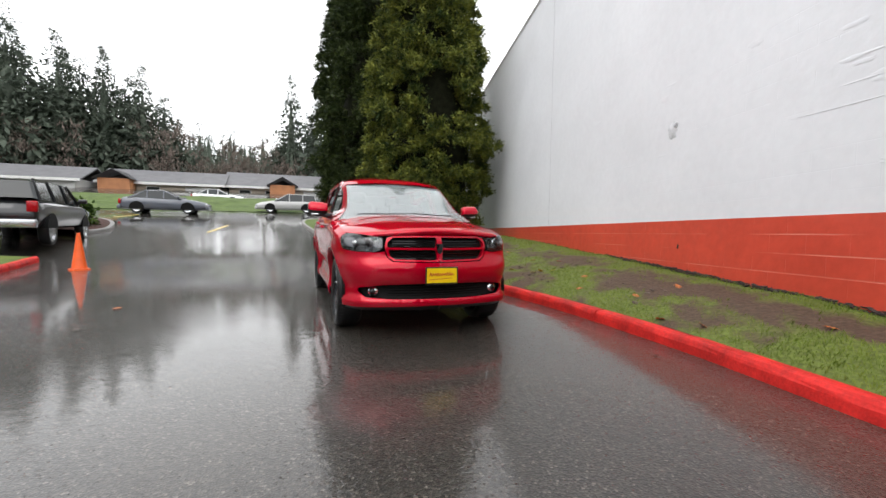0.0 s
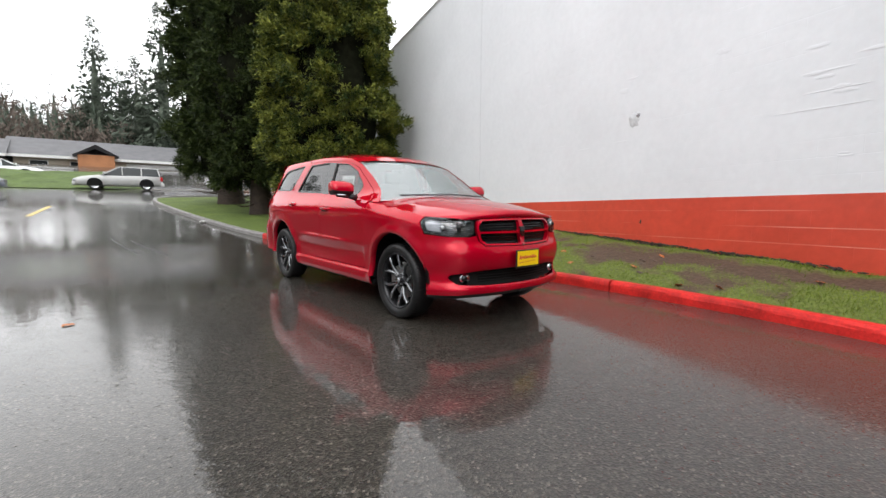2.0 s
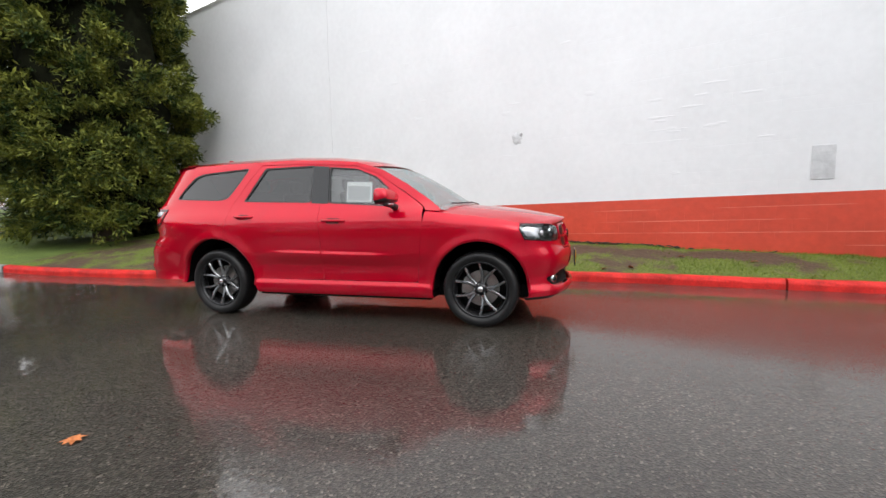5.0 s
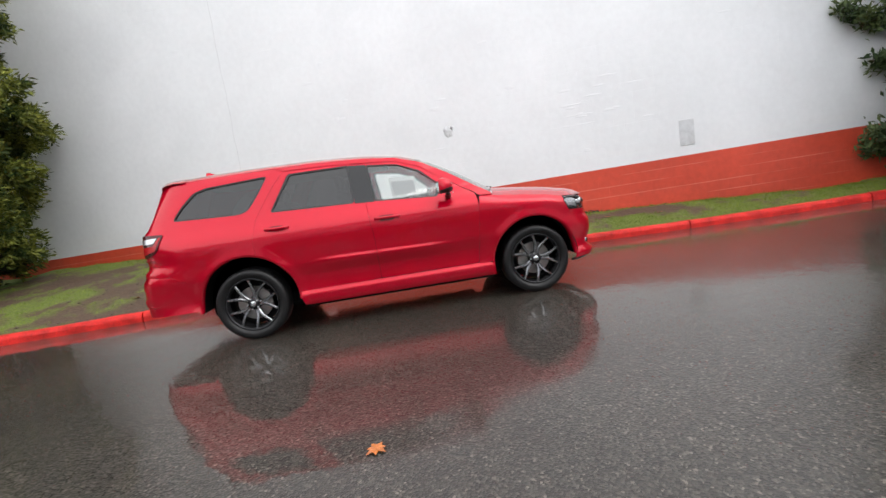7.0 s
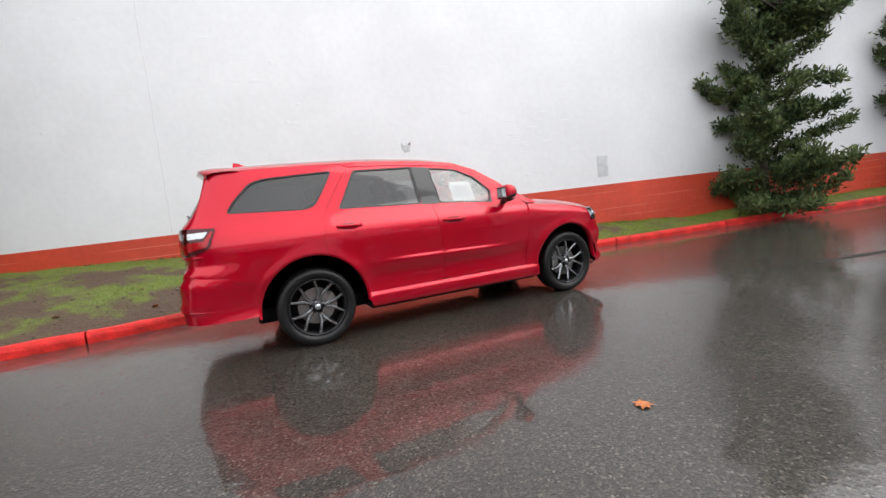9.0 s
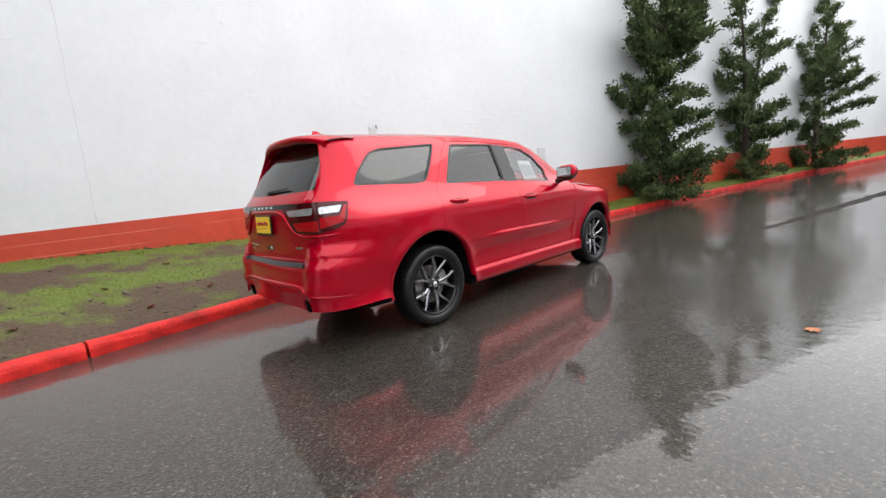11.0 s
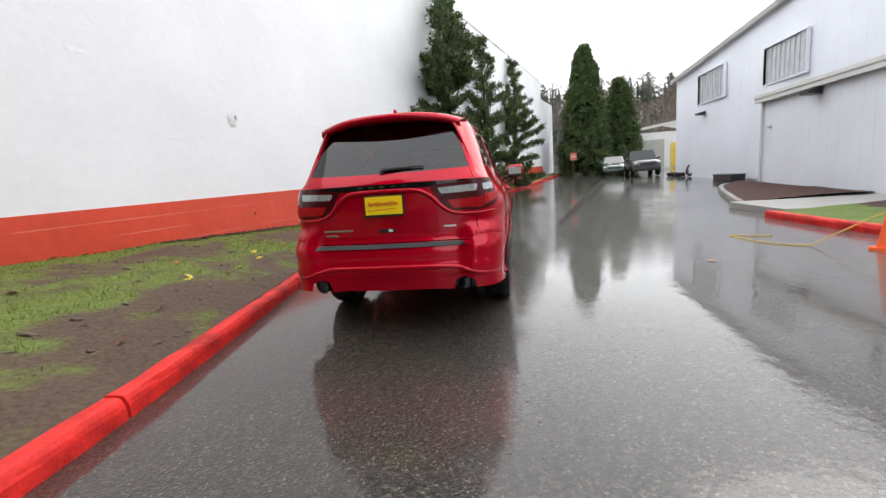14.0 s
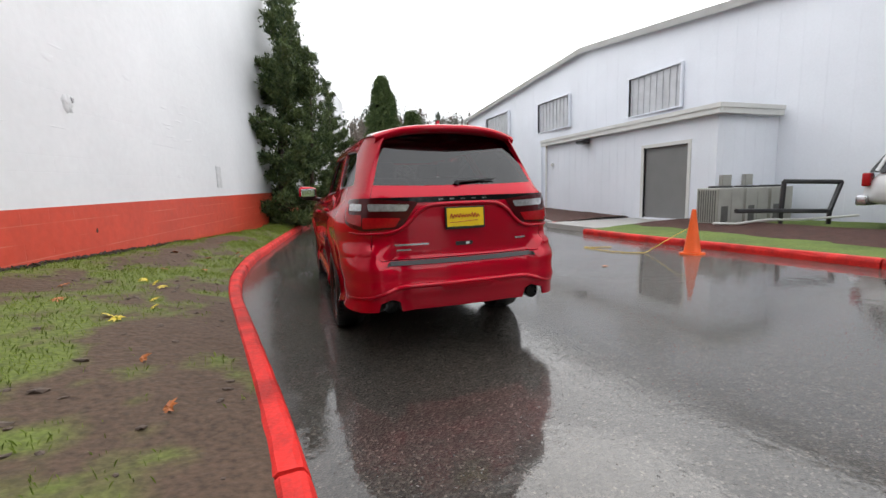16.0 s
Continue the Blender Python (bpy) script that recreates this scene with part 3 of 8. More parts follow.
def band_top(y):
    return 1.2 - 0.017 * y


def along(y, out=0.0):
    """A place on the wall's face at y; out: how far it stands proud of it."""
    n = Vector((-1, 0.225, 0)).normalized()
    return Vector((WALL_X(y), y, 0)) + n * out


def wall_slab(name, y0, y1, z0, z1, out, material, label, category="wall", thick=0.3):
    bm = bmesh.new()
    rows = []
    steps = max(2, int((y1 - y0) / 1.0))
    for i in range(steps + 1):
        y = y0 + (y1 - y0) * i / steps
        f, b = along(y, out), along(y, -thick)
        rows.append([bm.verts.new((f.x, f.y, z0(y))), bm.verts.new((f.x, f.y, z1(y))), bm.verts.new((b.x, b.y, z1(y))), bm.verts.new((b.x, b.y, z0(y)))])
    for a, b in zip(rows, rows[1:]):
        for k in range(4):
            bm.faces.new((a[k], a[(k + 1) % 4], b[(k + 1) % 4], b[k]))
    bm.faces.new(rows[0])
    bm.faces.new(rows[-1][::-1])
    bmesh.ops.recalc_face_normals(bm, faces=bm.faces[:])
    return tagged(link(name, bm, material), label, category, kind="structure")


wall_slab("wall_east", -35, 19, lambda y: band_top(y), wall_top, 0.0, M_WHITE, "tall white painted block wall with patched holes")
wall_slab("wall_east_base", -35, 19, lambda y: -0.5 + ground_z(0, y), lambda y: band_top(y), 0.004, M_BAND, "red painted band along the foot of the block wall")
wall_slab("wall_far", -44, -35.05, lambda y: -0.5 + ground_z(0, y), lambda y: wall_top(y) - 1.3, -0.3, M_WHITE, "lower white wall beyond the tall one")
# roof and back of the hall
bm = bmesh.new()
box(bm, 20, 20.3, -40, 19, 0, 7.5)
tagged(link("wall_back", bm, M_WHITE), "back wall of the white hall", "wall", kind="structure")
bm = bmesh.new()
vs = [bm.verts.new(p) for p in ((WALL_X(-35) + .3, -35, wall_top(-35) - .3), (WALL_X(19) + .3, 19, wall_top(19) - .3), (20, 19, 6.6), (20, -35, 8.8))]
bm.faces.new(vs)
bmesh.ops.solidify(bm, geom=bm.faces[:], thickness=0.15)
tagged(link("roof", bm, M_ROOF), "flat roof of the white hall", "roof", kind="structure")
bm = bmesh.new()
steps = 54
rows = []
for i in range(steps + 1):
    y = -35 + i
    rows.append([bm.verts.new((*along(y, o)[:2], wall_top(y) + h)) for o, h in ((0.02, -0.05), (0.02, 0.04), (-0.3, 0.04))])
for a, b in zip(rows, rows[1:]):
    for k in range(2):
        bm.faces.new((a[k], b[k], b[k + 1], a[k + 1]))
bmesh.ops.solidify(bm, geom=bm.faces[:], thickness=0.01)
tagged(link("trim_wall_cap", bm, M_TRIM), "thin metal cap along the wall's top", "trim", kind="structure")


# ---- grey building ----


def GX(y):
    return -11.75 - 0.05 * (y + 10)


def grey_roof(y):
    return 7.40 - 0.096 * abs(y + 11.4) if y < -11.4 else 7.40 - 0.10 * (y + 11.4)


WINS = [(-20.9, -17.9, 4.30, 5.80), (-15.05, -12.35, 4.17, 5.62), (-8.75, -6.30, 3.98, 5.41)]
grey = empty("grey_building", label="large pale grey metal-clad building with a low gable", category="building")
cuts = sorted({-23.7, 12.0, -11.4, *[v for a, b, _, _ in WINS for v in (a, b)]})


def wall_piece(a, b, lo, hi_a, hi_b):
    """An upright slab of wall from a to b, from lo up to hi_a and hi_b."""
    bm = bmesh.new()
    f = [bm.verts.new((GX(y), y, z)) for y, z in ((a, lo), (b, lo), (b, hi_b), (a, hi_a))]
    k = [bm.verts.new((GX(y) - 0.2, y, z)) for y, z in ((a, lo), (b, lo), (b, hi_b), (a, hi_a))]
    bm.faces.new(f)
    bm.faces.new(k[::-1])
    for q in range(4):
        bm.faces.new((f[q], k[q], k[(q + 1) % 4], f[(q + 1) % 4]))
    bmesh.ops.recalc_face_normals(bm, faces=bm.faces[:])
    part("front_wall", bm, M_GREY, grey)


for a, b in zip(cuts, cuts[1:]):
    win = next((w for w in WINS if w[0] - 1e-6 <= a and b <= w[1] + 1e-6), None)
    if win:
        wall_piece(a, b, -0.5, win[2], win[2])
        wall_piece(a, b, win[3], grey_roof(a), grey_roof(b))
    else:
        wall_piece(a, b, -0.5, grey_roof(a), grey_roof(b))
part("end_wall", boxed(-32, GX(-23.7), -23.7, -23.5, -0.5, 6.35), M_GREY, grey)
part("back_wall", boxed(-32.2, -32, -23.7, 12, -0.5, 5), M_GREY, grey)
bm = bmesh.new()
for a, b in ((-24.0, -11.4), (-11.4, 12)):
    vs = [bm.verts.new(p) for p in ((GX(a) + .25, a, grey_roof(a) + .02), (GX(b) + .25, b, grey_roof(b) + .02), (-33, b, grey_roof(b) + .02), (-33, a, grey_roof(a) + .02))]
    bm.faces.new(vs)
bmesh.ops.solidify(bm, geom=bm.faces[:], thickness=0.12)
part("roof", bm, M_ROOF, grey, "grey metal roof")
bm = bmesh.new()
for a, b in ((-24.0, -11.4), (-11.4, 12)):
    for o, h0, h1 in ((0.27, -0.22, 0.03),):
        f = bm.faces.new([bm.verts.new((GX(y) + o, y, grey_roof(y) + h)) for y, h in ((a, h0), (b, h0), (b, h1), (a, h1))])
bmesh.ops.solidify(bm, geom=bm.faces[:], thickness=0.05)
part("fascia", bm, M_TRIM, grey, "pale metal edge of the roof")
y = -23.4
while y < 11.5:
    if not any(a - 0.03 < y < b + 0.03 for a, b, _, _ in WINS):
        part("siding_rib", boxed(GX(y) - 0.01, GX(y) + 0.004, y - 0.008, y + 0.008, 0.2, grey_roof(y) - 0.2), M_GREY, grey)
    y += 0.61
for a, b, z0, z1 in WINS:
    w = part("window", boxed(GX(a) - 0.25, GX(a) - 0.09, a, b, z0, z1), M_TIN, grey, "dim blue-grey window with upright slats")
    k = a + 0.1
    while k < b:
        part("slat", boxed(GX(a) - 0.09, GX(a) - 0.05, k, k + 0.02, z0, z1), M_TIN, w)
        k += 0.30
    bm = bmesh.new()
    for q in ((a - 0.05, a, z0 - 0.05, z1 + 0.05), (b, b + 0.05, z0 - 0.05, z1 + 0.05), (a, b, z0 - 0.05, z0), (a, b, z1, z1 + 0.05)):
        box(bm, GX(a) - 0.09, GX(a) + 0.02, *q)
    part("frame", bm, M_GREY, w)
part("tall_door", boxed(GX(-16) - 0.05, GX(-16) + 0.02, -15.8, -14.6, 0.3, 3.68), M_GREY, grey, "tall pale grey steel door")

# the low annex, with its own roof edge
AX, A0, A1, AH = -9.75, -11.5, -3.12, 3.12
annex = empty("annex", label="low pale grey annex with a white roof edge", category="annex")
D0, D1, DZ0, DZ1 = -5.70, -4.02, 0.2, 2.43
for q in ((A0, D0, -0.3, AH), (D1, A1, -0.3, AH), (D0, D1, DZ1, AH), (D0, D1, -0.3, DZ0)):
    part("front_wall", boxed(AX - 0.2, AX, *q), M_GREY, annex)
part("end_wall", boxed(GX(-3), AX - 0.2, A1 - 0.2, A1, -0.3, AH), M_GREY, annex)
part("end_wall", boxed(GX(-11), AX - 0.2, A0, A0 + 0.2, -0.3, AH), M_GREY, annex)
y = A0 + 0.15
while y < A1 - 0.1:
    if not (D0 - 0.12 < y < D1 + 0.12):
        part("siding_rib", boxed(AX - 0.01, AX + 0.005, y - 0.012, y + 0.012, 0.16, AH - 0.03), M_GREY, annex)
    y += 0.4
x = AX - 0.25
while x > -11.7:
    part("siding_rib", boxed(x - 0.012, x + 0.012, A1 - 0.01, A1 + 0.005, 0.2, AH - 0.03), M_GREY, annex)
    x -= 0.4
part("roof", boxed(-12, AX + 0.1, A0 - 0.1, A1 + 0.1, AH, AH + 0.12), M_ROOF, annex)
bm = bmesh.new()
box(bm, AX + 0.1, AX + 0.2, A0 - 0.15, A1 + 0.2, AH - 0.03, AH + 0.2, 0.01)
box(bm, -12, AX + 0.1, A1 + 0.1, A1 + 0.2, AH - 0.03, AH + 0.2, 0.01)
part("gutter", bm, M_TRIM, annex, "white roof edge and gutter")
bm = bmesh.new()
box(bm, AX + 0.2, AX + 0.23, A0 - 0.15, A1 + 0.23, AH + 0.12, AH + 0.24, 0.005)
box(bm, -12, AX + 0.2, A1 + 0.2, A1 + 0.23, AH + 0.12, AH + 0.24, 0.005)
part("flashing", bm, M_TRIM, annex)
bm = bmesh.new()
tube(bm, (AX + 0.06, A0 + 0.1, 0.3), (AX + 0.06, A0 + 0.1, AH), 0.045)
part("downpipe", bm, M_TRIM, annex)
door = part("door", boxed(AX - 0.14, AX - 0.09, D0, D1, DZ0, DZ1), M_DOORGREY, annex, "closed grey steel roll-up door")
bm = bmesh.new()
k = DZ0 + 0.03
while k < DZ1 - 0.02:
    box(bm, AX - 0.095, AX - 0.08, D0, D1, k, k + 0.055)
    k += 0.075
part("slats", bm, M_DOORGREY, door)
bm = bmesh.new()
for q in ((D0 - 0.1, D0, DZ0, DZ1 + 0.1), (D1, D1 + 0.1, DZ0, DZ1 + 0.1), (D0, D1, DZ1, DZ1 + 0.1)):
    box(bm, AX - 0.08, AX + 0.03, *q)
part("frame", bm, M_TRIM, door)


def wall_lamp(x, y, z):
    lamp = empty("wall_lamp", pose(x, y, z), "dark box-shaped floodlight on the grey wall", "wall lamp", "wall lamps")
    bm = boxed(0, 0.1, -0.1, 0.1, -0.1, 0.1, 0.01)
    part("bracket", bm, M_DARK, lamp)
    bm = bmesh.new()
    vs = [(0.1, -0.2, 0.08), (0.1, 0.2, 0.08), (0.42, 0.2, 0.02), (0.42, -0.2, 0.02), (0.1, -0.2, -0.1), (0.1, 0.2, -0.1), (0.42, 0.2, -0.07), (0.42, -0.2, -0.07)]
    v = [bm.verts.new(p) for p in vs]
    for f in ((0, 1, 2, 3), (7, 6, 5, 4), (0, 4, 5, 1), (1, 5, 6, 2), (2, 6, 7, 3), (3, 7, 4, 0)):
        bm.faces.new([v[i] for i in f])
    part("hood", bm, M_DARK, lamp)
    return lamp


wall_lamp(AX + 0.015, -8.56, 2.98)
wall_lamp(GX(-20.0) + 0.02, -20.0, 3.75)
spot = empty("sensor_light", pose(AX + 0.015, -10.9, 2.25), "small round white sensor on the annex wall", "sensor")
bm = bmesh.new()
bmesh.ops.create_uvsphere(bm, u_segments=12, v_segments=8, radius=0.07, matrix=pose(0.06, 0, 0))
part("head", bm, M_TRIM, spot, smooth=True)
part("base", boxed(0, 0.03, -0.05, 0.05, -0.05, 0.05, 0.005), M_TRIM, spot)


# ---- trees ----
def unit(a):
    return a / (np.linalg.norm(a, axis=1, keepdims=True) + 1e-6)


def sprays(centres, outs, sizes, per, rng, droop=0.0, slim=1.0):
    """Small leaf sprays round the clump centres: each a thin pointed fan."""
    c, o, s = (np.repeat(np.asarray(a, float), per, axis=0) for a in (centres, outs, sizes))
    m = len(c)
    d = o * 0.9 + rng.normal(size=(m, 3)) * 0.75
    d[:, 2] -= droop
    d = unit(d)
    p = c + rng.normal(size=(m, 3)) * s[:, None] * 0.42
    u = unit(np.cross(d, rng.normal(size=(m, 3))))
    L = (s * rng.uniform(0.5, 1.0, m))[:, None]
    w = L * rng.uniform(0.24, 0.42, (m, 1)) * slim
    v = np.empty((m, 4, 3))
    v[:, 0], v[:, 1], v[:, 2], v[:, 3] = p, p + d * L * 0.55 + u * w, p + d * L + np.cross(u, d) * L * 0.15, p + d * L * 0.5 - u * w
    i = np.arange(m)[:, None] * 4
    return v.reshape(-1, 3), np.concatenate([i + np.array([[0, 1, 2]]), i + np.array([[0, 2, 3]])], axis=1).reshape(-1, 3)


def trunk_mesh(h, r, lean=(0, 0), n=9, rings=8, rng=None):
    bm = bmesh.new()
    prev = None
    for k in range(rings + 1):
        t = k / rings
        rr = r * (1 - 0.88 * t) * (1.35 if k == 0 else 1)
        c = (lean[0] * t * h, lean[1] * t * h)
        ring = [bm.verts.new((c[0] + rr * math.cos(2 * math.pi * i / n) * (1 + 0.12 * math.sin(3 * i)), c[1] + rr * math.sin(2 * math.pi * i / n), h * t - (0.15 if k == 0 else 0))) for i in range(n)]
        if prev:
            for i in range(n):
                bm.faces.new((prev[i], prev[(i + 1) % n], ring[(i + 1) % n], ring[i]))
        prev = ring
    bm.faces.new(prev)
    return bm


def full_tree(name, x, y, z, h, r, base, leaf, seed, label, clumps=900, per=14, size=0.45, top=0.25, power=0.55, trunk=0.25, category="conifer", lump=0.42, slim=0.42):
    """A dense, column-shaped evergreen of many leaf sprays in uneven clumps."""
    rng = np.random.default_rng(seed)
    tree = empty(name, pose(x, y, z), label, category)
    part("trunk", trunk_mesh(h * 0.9, trunk, rng=rng), M_BARK, tree, smooth=True)

    def radius(t, a):
        f = (1 - t) ** power if t > top else (0.72 + 0.28 * (t / top)) * (1 - top) ** power
        wobble = 1 + 0.20 * noise.noise(Vector((math.cos(a) * 1.6, math.sin(a) * 1.6, t * h * 0.55 + seed))) + 0.12 * noise.noise(Vector((math.cos(a) * 4, math.sin(a) * 4, t * h * 1.5 + seed)))
        return r * f * wobble

    cs, os, ss = [], [], []
    for _ in range(clumps):
        t = rng.uniform(0, 1) ** 1.1
        a = rng.uniform(0, 2 * math.pi)
        rr = radius(t, a) * rng.uniform(0.74, 1.0) * (1.08 if rng.uniform() < 0.15 else 1)
        out = np.array([math.cos(a), math.sin(a), 0.10 + 0.5 * t])
        c = np.array([rr * math.cos(a), rr * math.sin(a), base + t * (h - base)])
        s = lump * rng.uniform(0.55, 1.25) * (1 - 0.35 * t)
        for _ in range(12):
            # a hooded fan: full above and outside, open underneath
            d = unit((rng.normal(size=3) * np.array([0.9, 0.9, 0.6]) + out * 0.75 + np.array([0, 0, 0.45]))[None])[0]
            cs.append(c + d * s * np.array([1.0, 1.0, 0.8]) * rng.uniform(0.6, 1.0))
            os.append(d * 0.7 + out * 0.55 + np.array([0, 0, -0.25]))
            ss.append(size * rng.uniform(0.6, 1.25))
    v, f = sprays(cs, os, ss, per, rng, droop=0.1, slim=slim)
    crown = grid_mesh("crown", v, f, leaf, tree)
    # closed near-black core: shade of the gaps between clumps, put into colour
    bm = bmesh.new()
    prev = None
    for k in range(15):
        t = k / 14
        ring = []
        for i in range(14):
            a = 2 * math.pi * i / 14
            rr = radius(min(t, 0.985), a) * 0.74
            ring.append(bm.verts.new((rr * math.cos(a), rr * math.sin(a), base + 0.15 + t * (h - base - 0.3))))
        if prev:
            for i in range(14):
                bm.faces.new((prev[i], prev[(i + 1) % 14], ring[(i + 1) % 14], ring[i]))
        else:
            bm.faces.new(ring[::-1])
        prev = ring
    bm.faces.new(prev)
    part("shade_core", bm, M_CROWN_SHADE, tree, smooth=True)
    return tree


def island_z(x, y):
    return ground_z(0, y) + 0.25


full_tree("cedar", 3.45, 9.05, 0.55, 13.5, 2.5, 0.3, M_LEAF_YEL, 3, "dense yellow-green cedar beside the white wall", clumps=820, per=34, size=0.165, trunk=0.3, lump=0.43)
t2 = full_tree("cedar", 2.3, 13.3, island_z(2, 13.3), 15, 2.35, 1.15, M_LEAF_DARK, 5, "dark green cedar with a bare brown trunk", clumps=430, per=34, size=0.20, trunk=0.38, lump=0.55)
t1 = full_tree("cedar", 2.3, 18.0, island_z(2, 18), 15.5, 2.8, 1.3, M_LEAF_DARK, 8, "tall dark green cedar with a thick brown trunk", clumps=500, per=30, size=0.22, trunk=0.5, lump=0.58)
for ob, seed in ((t2, 1), (t1, 2)):
    rng = np.random.default_rng(seed)
    for k in range(9):
        a = rng.uniform(0, 6.28)
        bm = bmesh.new()
        p = Vector((0.2 * math.cos(a), 0.2 * math.sin(a), rng.uniform(0.35, 0.9)))
        for j in range(5):
            q = p + Vector((0.28 * math.cos(a), 0.28 * math.sin(a), -0.16 + 0.07 * j + rng.uniform(-.05, .05)))
            tube(bm, p, q, 0.03 - 0.004 * j, 0.026 - 0.004 * j, 5)
            p = q
        part("limb", bm, M_BARK, ob)


def wall_pine(x, y, z, stems, spread, seed, label, branches=40):
    """A twisted conifer pressed against the wall: bent stems, level limbs that turn up at their tips, foliage in pads with gaps between."""
    rng = np.random.default_rng(seed)
    tree = empty("pine", pose(x, y, z), label, "conifer", "pines along the wall")
    cs, os, ss = [], [], []
    room = WALL_X(y) - x - 0.08
    flat = np.array([0.85, 1.0, 1.0])

    def pad(p, d, wide, size, count):
        side = np.array([-d[1], d[0], 0.0])
        side /= np.linalg.norm(side) + 1e-6
        for _ in range(count):
            c = p + (side * rng.normal() * wide + d * rng.normal() * wide * 0.6) * flat + np.array([0, 0, rng.normal() * wide * 0.30])
            if c[0] > room + 0.225 * c[1]:
                continue
            cs.append(c)
            os.append(d * 0.55 + np.array([0, 0, 0.55]))
            ss.append(size * rng.uniform(0.7, 1.25))

    for si, way in enumerate(stems):
        line = smooth_line3(way)
        bm = bmesh.new()
        for k in range(len(line) - 1):
            f0, f1 = k / (len(line) - 1), (k + 1) / (len(line) - 1)
            r0 = 0.13 if si == 0 else 0.085
            tube(bm, line[k] - np.array([0, 0, 0.1 if k == 0 else 0]), line[k + 1], r0 * (1 - 0.9 * f0), r0 * (1 - 0.9 * f1), 7, caps=False)
        part("trunk", bm, M_BARK, tree, smooth=True)
        count = branches if si == 0 else int(branches * 0.55)
        for b in range(count):
            t = ((b + rng.uniform(0, 1)) / count) ** 1.2
            p = np.array([np.interp(t, np.linspace(0, 1, len(line)), line[:, i]) for i in range(3)])
            a = b * 2.4 + rng.uniform(-0.7, 0.7)
            low = p[2] / stems[0][-1][2]
            L = spread * (0.13 + 0.87 * max(0.0, 1 - low) ** 0.85) * rng.uniform(0.5, 1.1)
            long = rng.uniform() < 0.16 and 0.30 < low < 0.85
            if long:
                L = spread * rng.uniform(0.8, 1.1)
                a = (math.pi / 2 if rng.uniform() < 0.5 else -math.pi / 2) + rng.uniform(-0.35, 0.35)
            d = np.array([math.cos(a), math.sin(a), 0.05 + 0.4 * low])
            n = max(3, int(L / 0.22))
            limb = bmesh.new()
            last = p
            for k in range(n):
                f = (k + 1) / n
                d[2] += (0.02 + 0.30 * f * f) * (1.2 if long else 0.8) * L / n
                d = d + rng.normal(size=3) * 0.10
                d /= np.linalg.norm(d)
                p = p + d * flat * L / n
                p[0] = min(p[0], room + 0.225 * p[1] - 0.05)
                tube(limb, last, p, 0.028 * (1 - 0.8 * (f - 1 / n)) * min(1, L), 0.028 * (1 - 0.8 * f) * min(1, L), 4, caps=False)
                last = p
                if f > (0.45 if long else 0.2):
                    pad(p, d, 0.17 * (1.15 - 0.75 * f) * min(1.3, 0.5 + 0.5 * L), 0.17, (6 if f < 0.7 else 4) + (5 if low < 0.6 else 0))
            pad(p + d * 0.08, d, 0.04, 0.16, 4)
            part("limb", limb, M_BARK, tree)
        for k in range(0, len(line), 1):
            f = k / (len(line) - 1)
            pad(line[k], np.array([0.3, 0.3, 0.9]), 0.10 + 0.10 * (1 - f), 0.15, 2)
    v, f = sprays(cs, os, ss, 16, rng, slim=0.5)
    grid_mesh("crown", v, f, M_LEAF_PINE, tree)
    return tree


def smooth_line3(points, step=0.3):
    """A smooth curve in space through points."""
    p = np.array(points, float)
    out = []
    for i in range(len(p) - 1):
        a, b, c, d = p[max(i - 1, 0)], p[i], p[i + 1], p[min(i + 2, len(p) - 1)]
        n = max(1, int(np.linalg.norm(c - b) / step))
        for k in range(n):
            t = k / n
            out.append(0.5 * (2 * b + (c - a) * t + (2 * a - 5 * b + 4 * c - d) * t * t + (3 * b - a - 3 * c + d) * t ** 3))
    out.append(p[-1])
    return np.array(out)


wall_pine(1.50, -10.1, ground_z(0, -10.1) + 0.2, [[(0, 0, 0), (0, 0.1, 2.2), (-0.25, -0.2, 4.5), (-0.35, -0.5, 6.6), (-0.4, -0.8, 8.3)], [(-0.2, -0.2, 4.0), (-0.3, -1.0, 5.0), (-0.4, -2.2, 6.0), (-0.4, -3.1, 7.0)]],
          2.2, 11, "twisted blue-green conifer with long upswept limbs by the white wall", 66)
wall_pine(0.28, -15.8, ground_z(0, -15.8) + 0.2, [[(0, 0, 0), (0, 0.3, 1.8), (-0.1, 1.0, 4.0), (-0.1, 1.35, 5.2), (0, 1.55, 6.7)], [(0, 0.1, 1.5), (-0.1, -0.5, 3.0), (-0.1, -1.3, 4.6), (-0.1, -2.0, 5.8), (-0.1, -2.6, 7.0)]],
          2.1, 12, "forked twisted conifer by the white wall", 32)
wall_pine(-1.15, -21.0, ground_z(0, -21.0) + 0.2, [[(0, 0, 0), (0, -0.2, 2.4), (-0.1, -0.8, 4.6), (-0.1, -1.6, 7.4)], [(0, -0.5, 3.4), (-0.1, -2.2, 4.8), (-0.1, -3.8, 6.2)]],
          2.5, 14, "dark twisted conifer by the white wall", 34)
full_tree("cypress", -7.6, -36.5, ground_z(0, -36.5), 11.2, 2.3, 0.1, M_LEAF_CYP, 21, "tall smooth cone-shaped cypress", clumps=800, per=7, size=0.30, lump=0.34, power=0.62, top=0.12)
full_tree("cypress", -11.2, -39, ground_z(0, -39), 8.4, 2.0, 0.1, M_LEAF_CYP, 22, "shorter cone-shaped dark green cypress", clumps=700, per=7, size=0.30, lump=0.34, power=0.62, top=0.12)


# ---- the red car ----
from mathutils.geometry import delaunay_2d_cdt

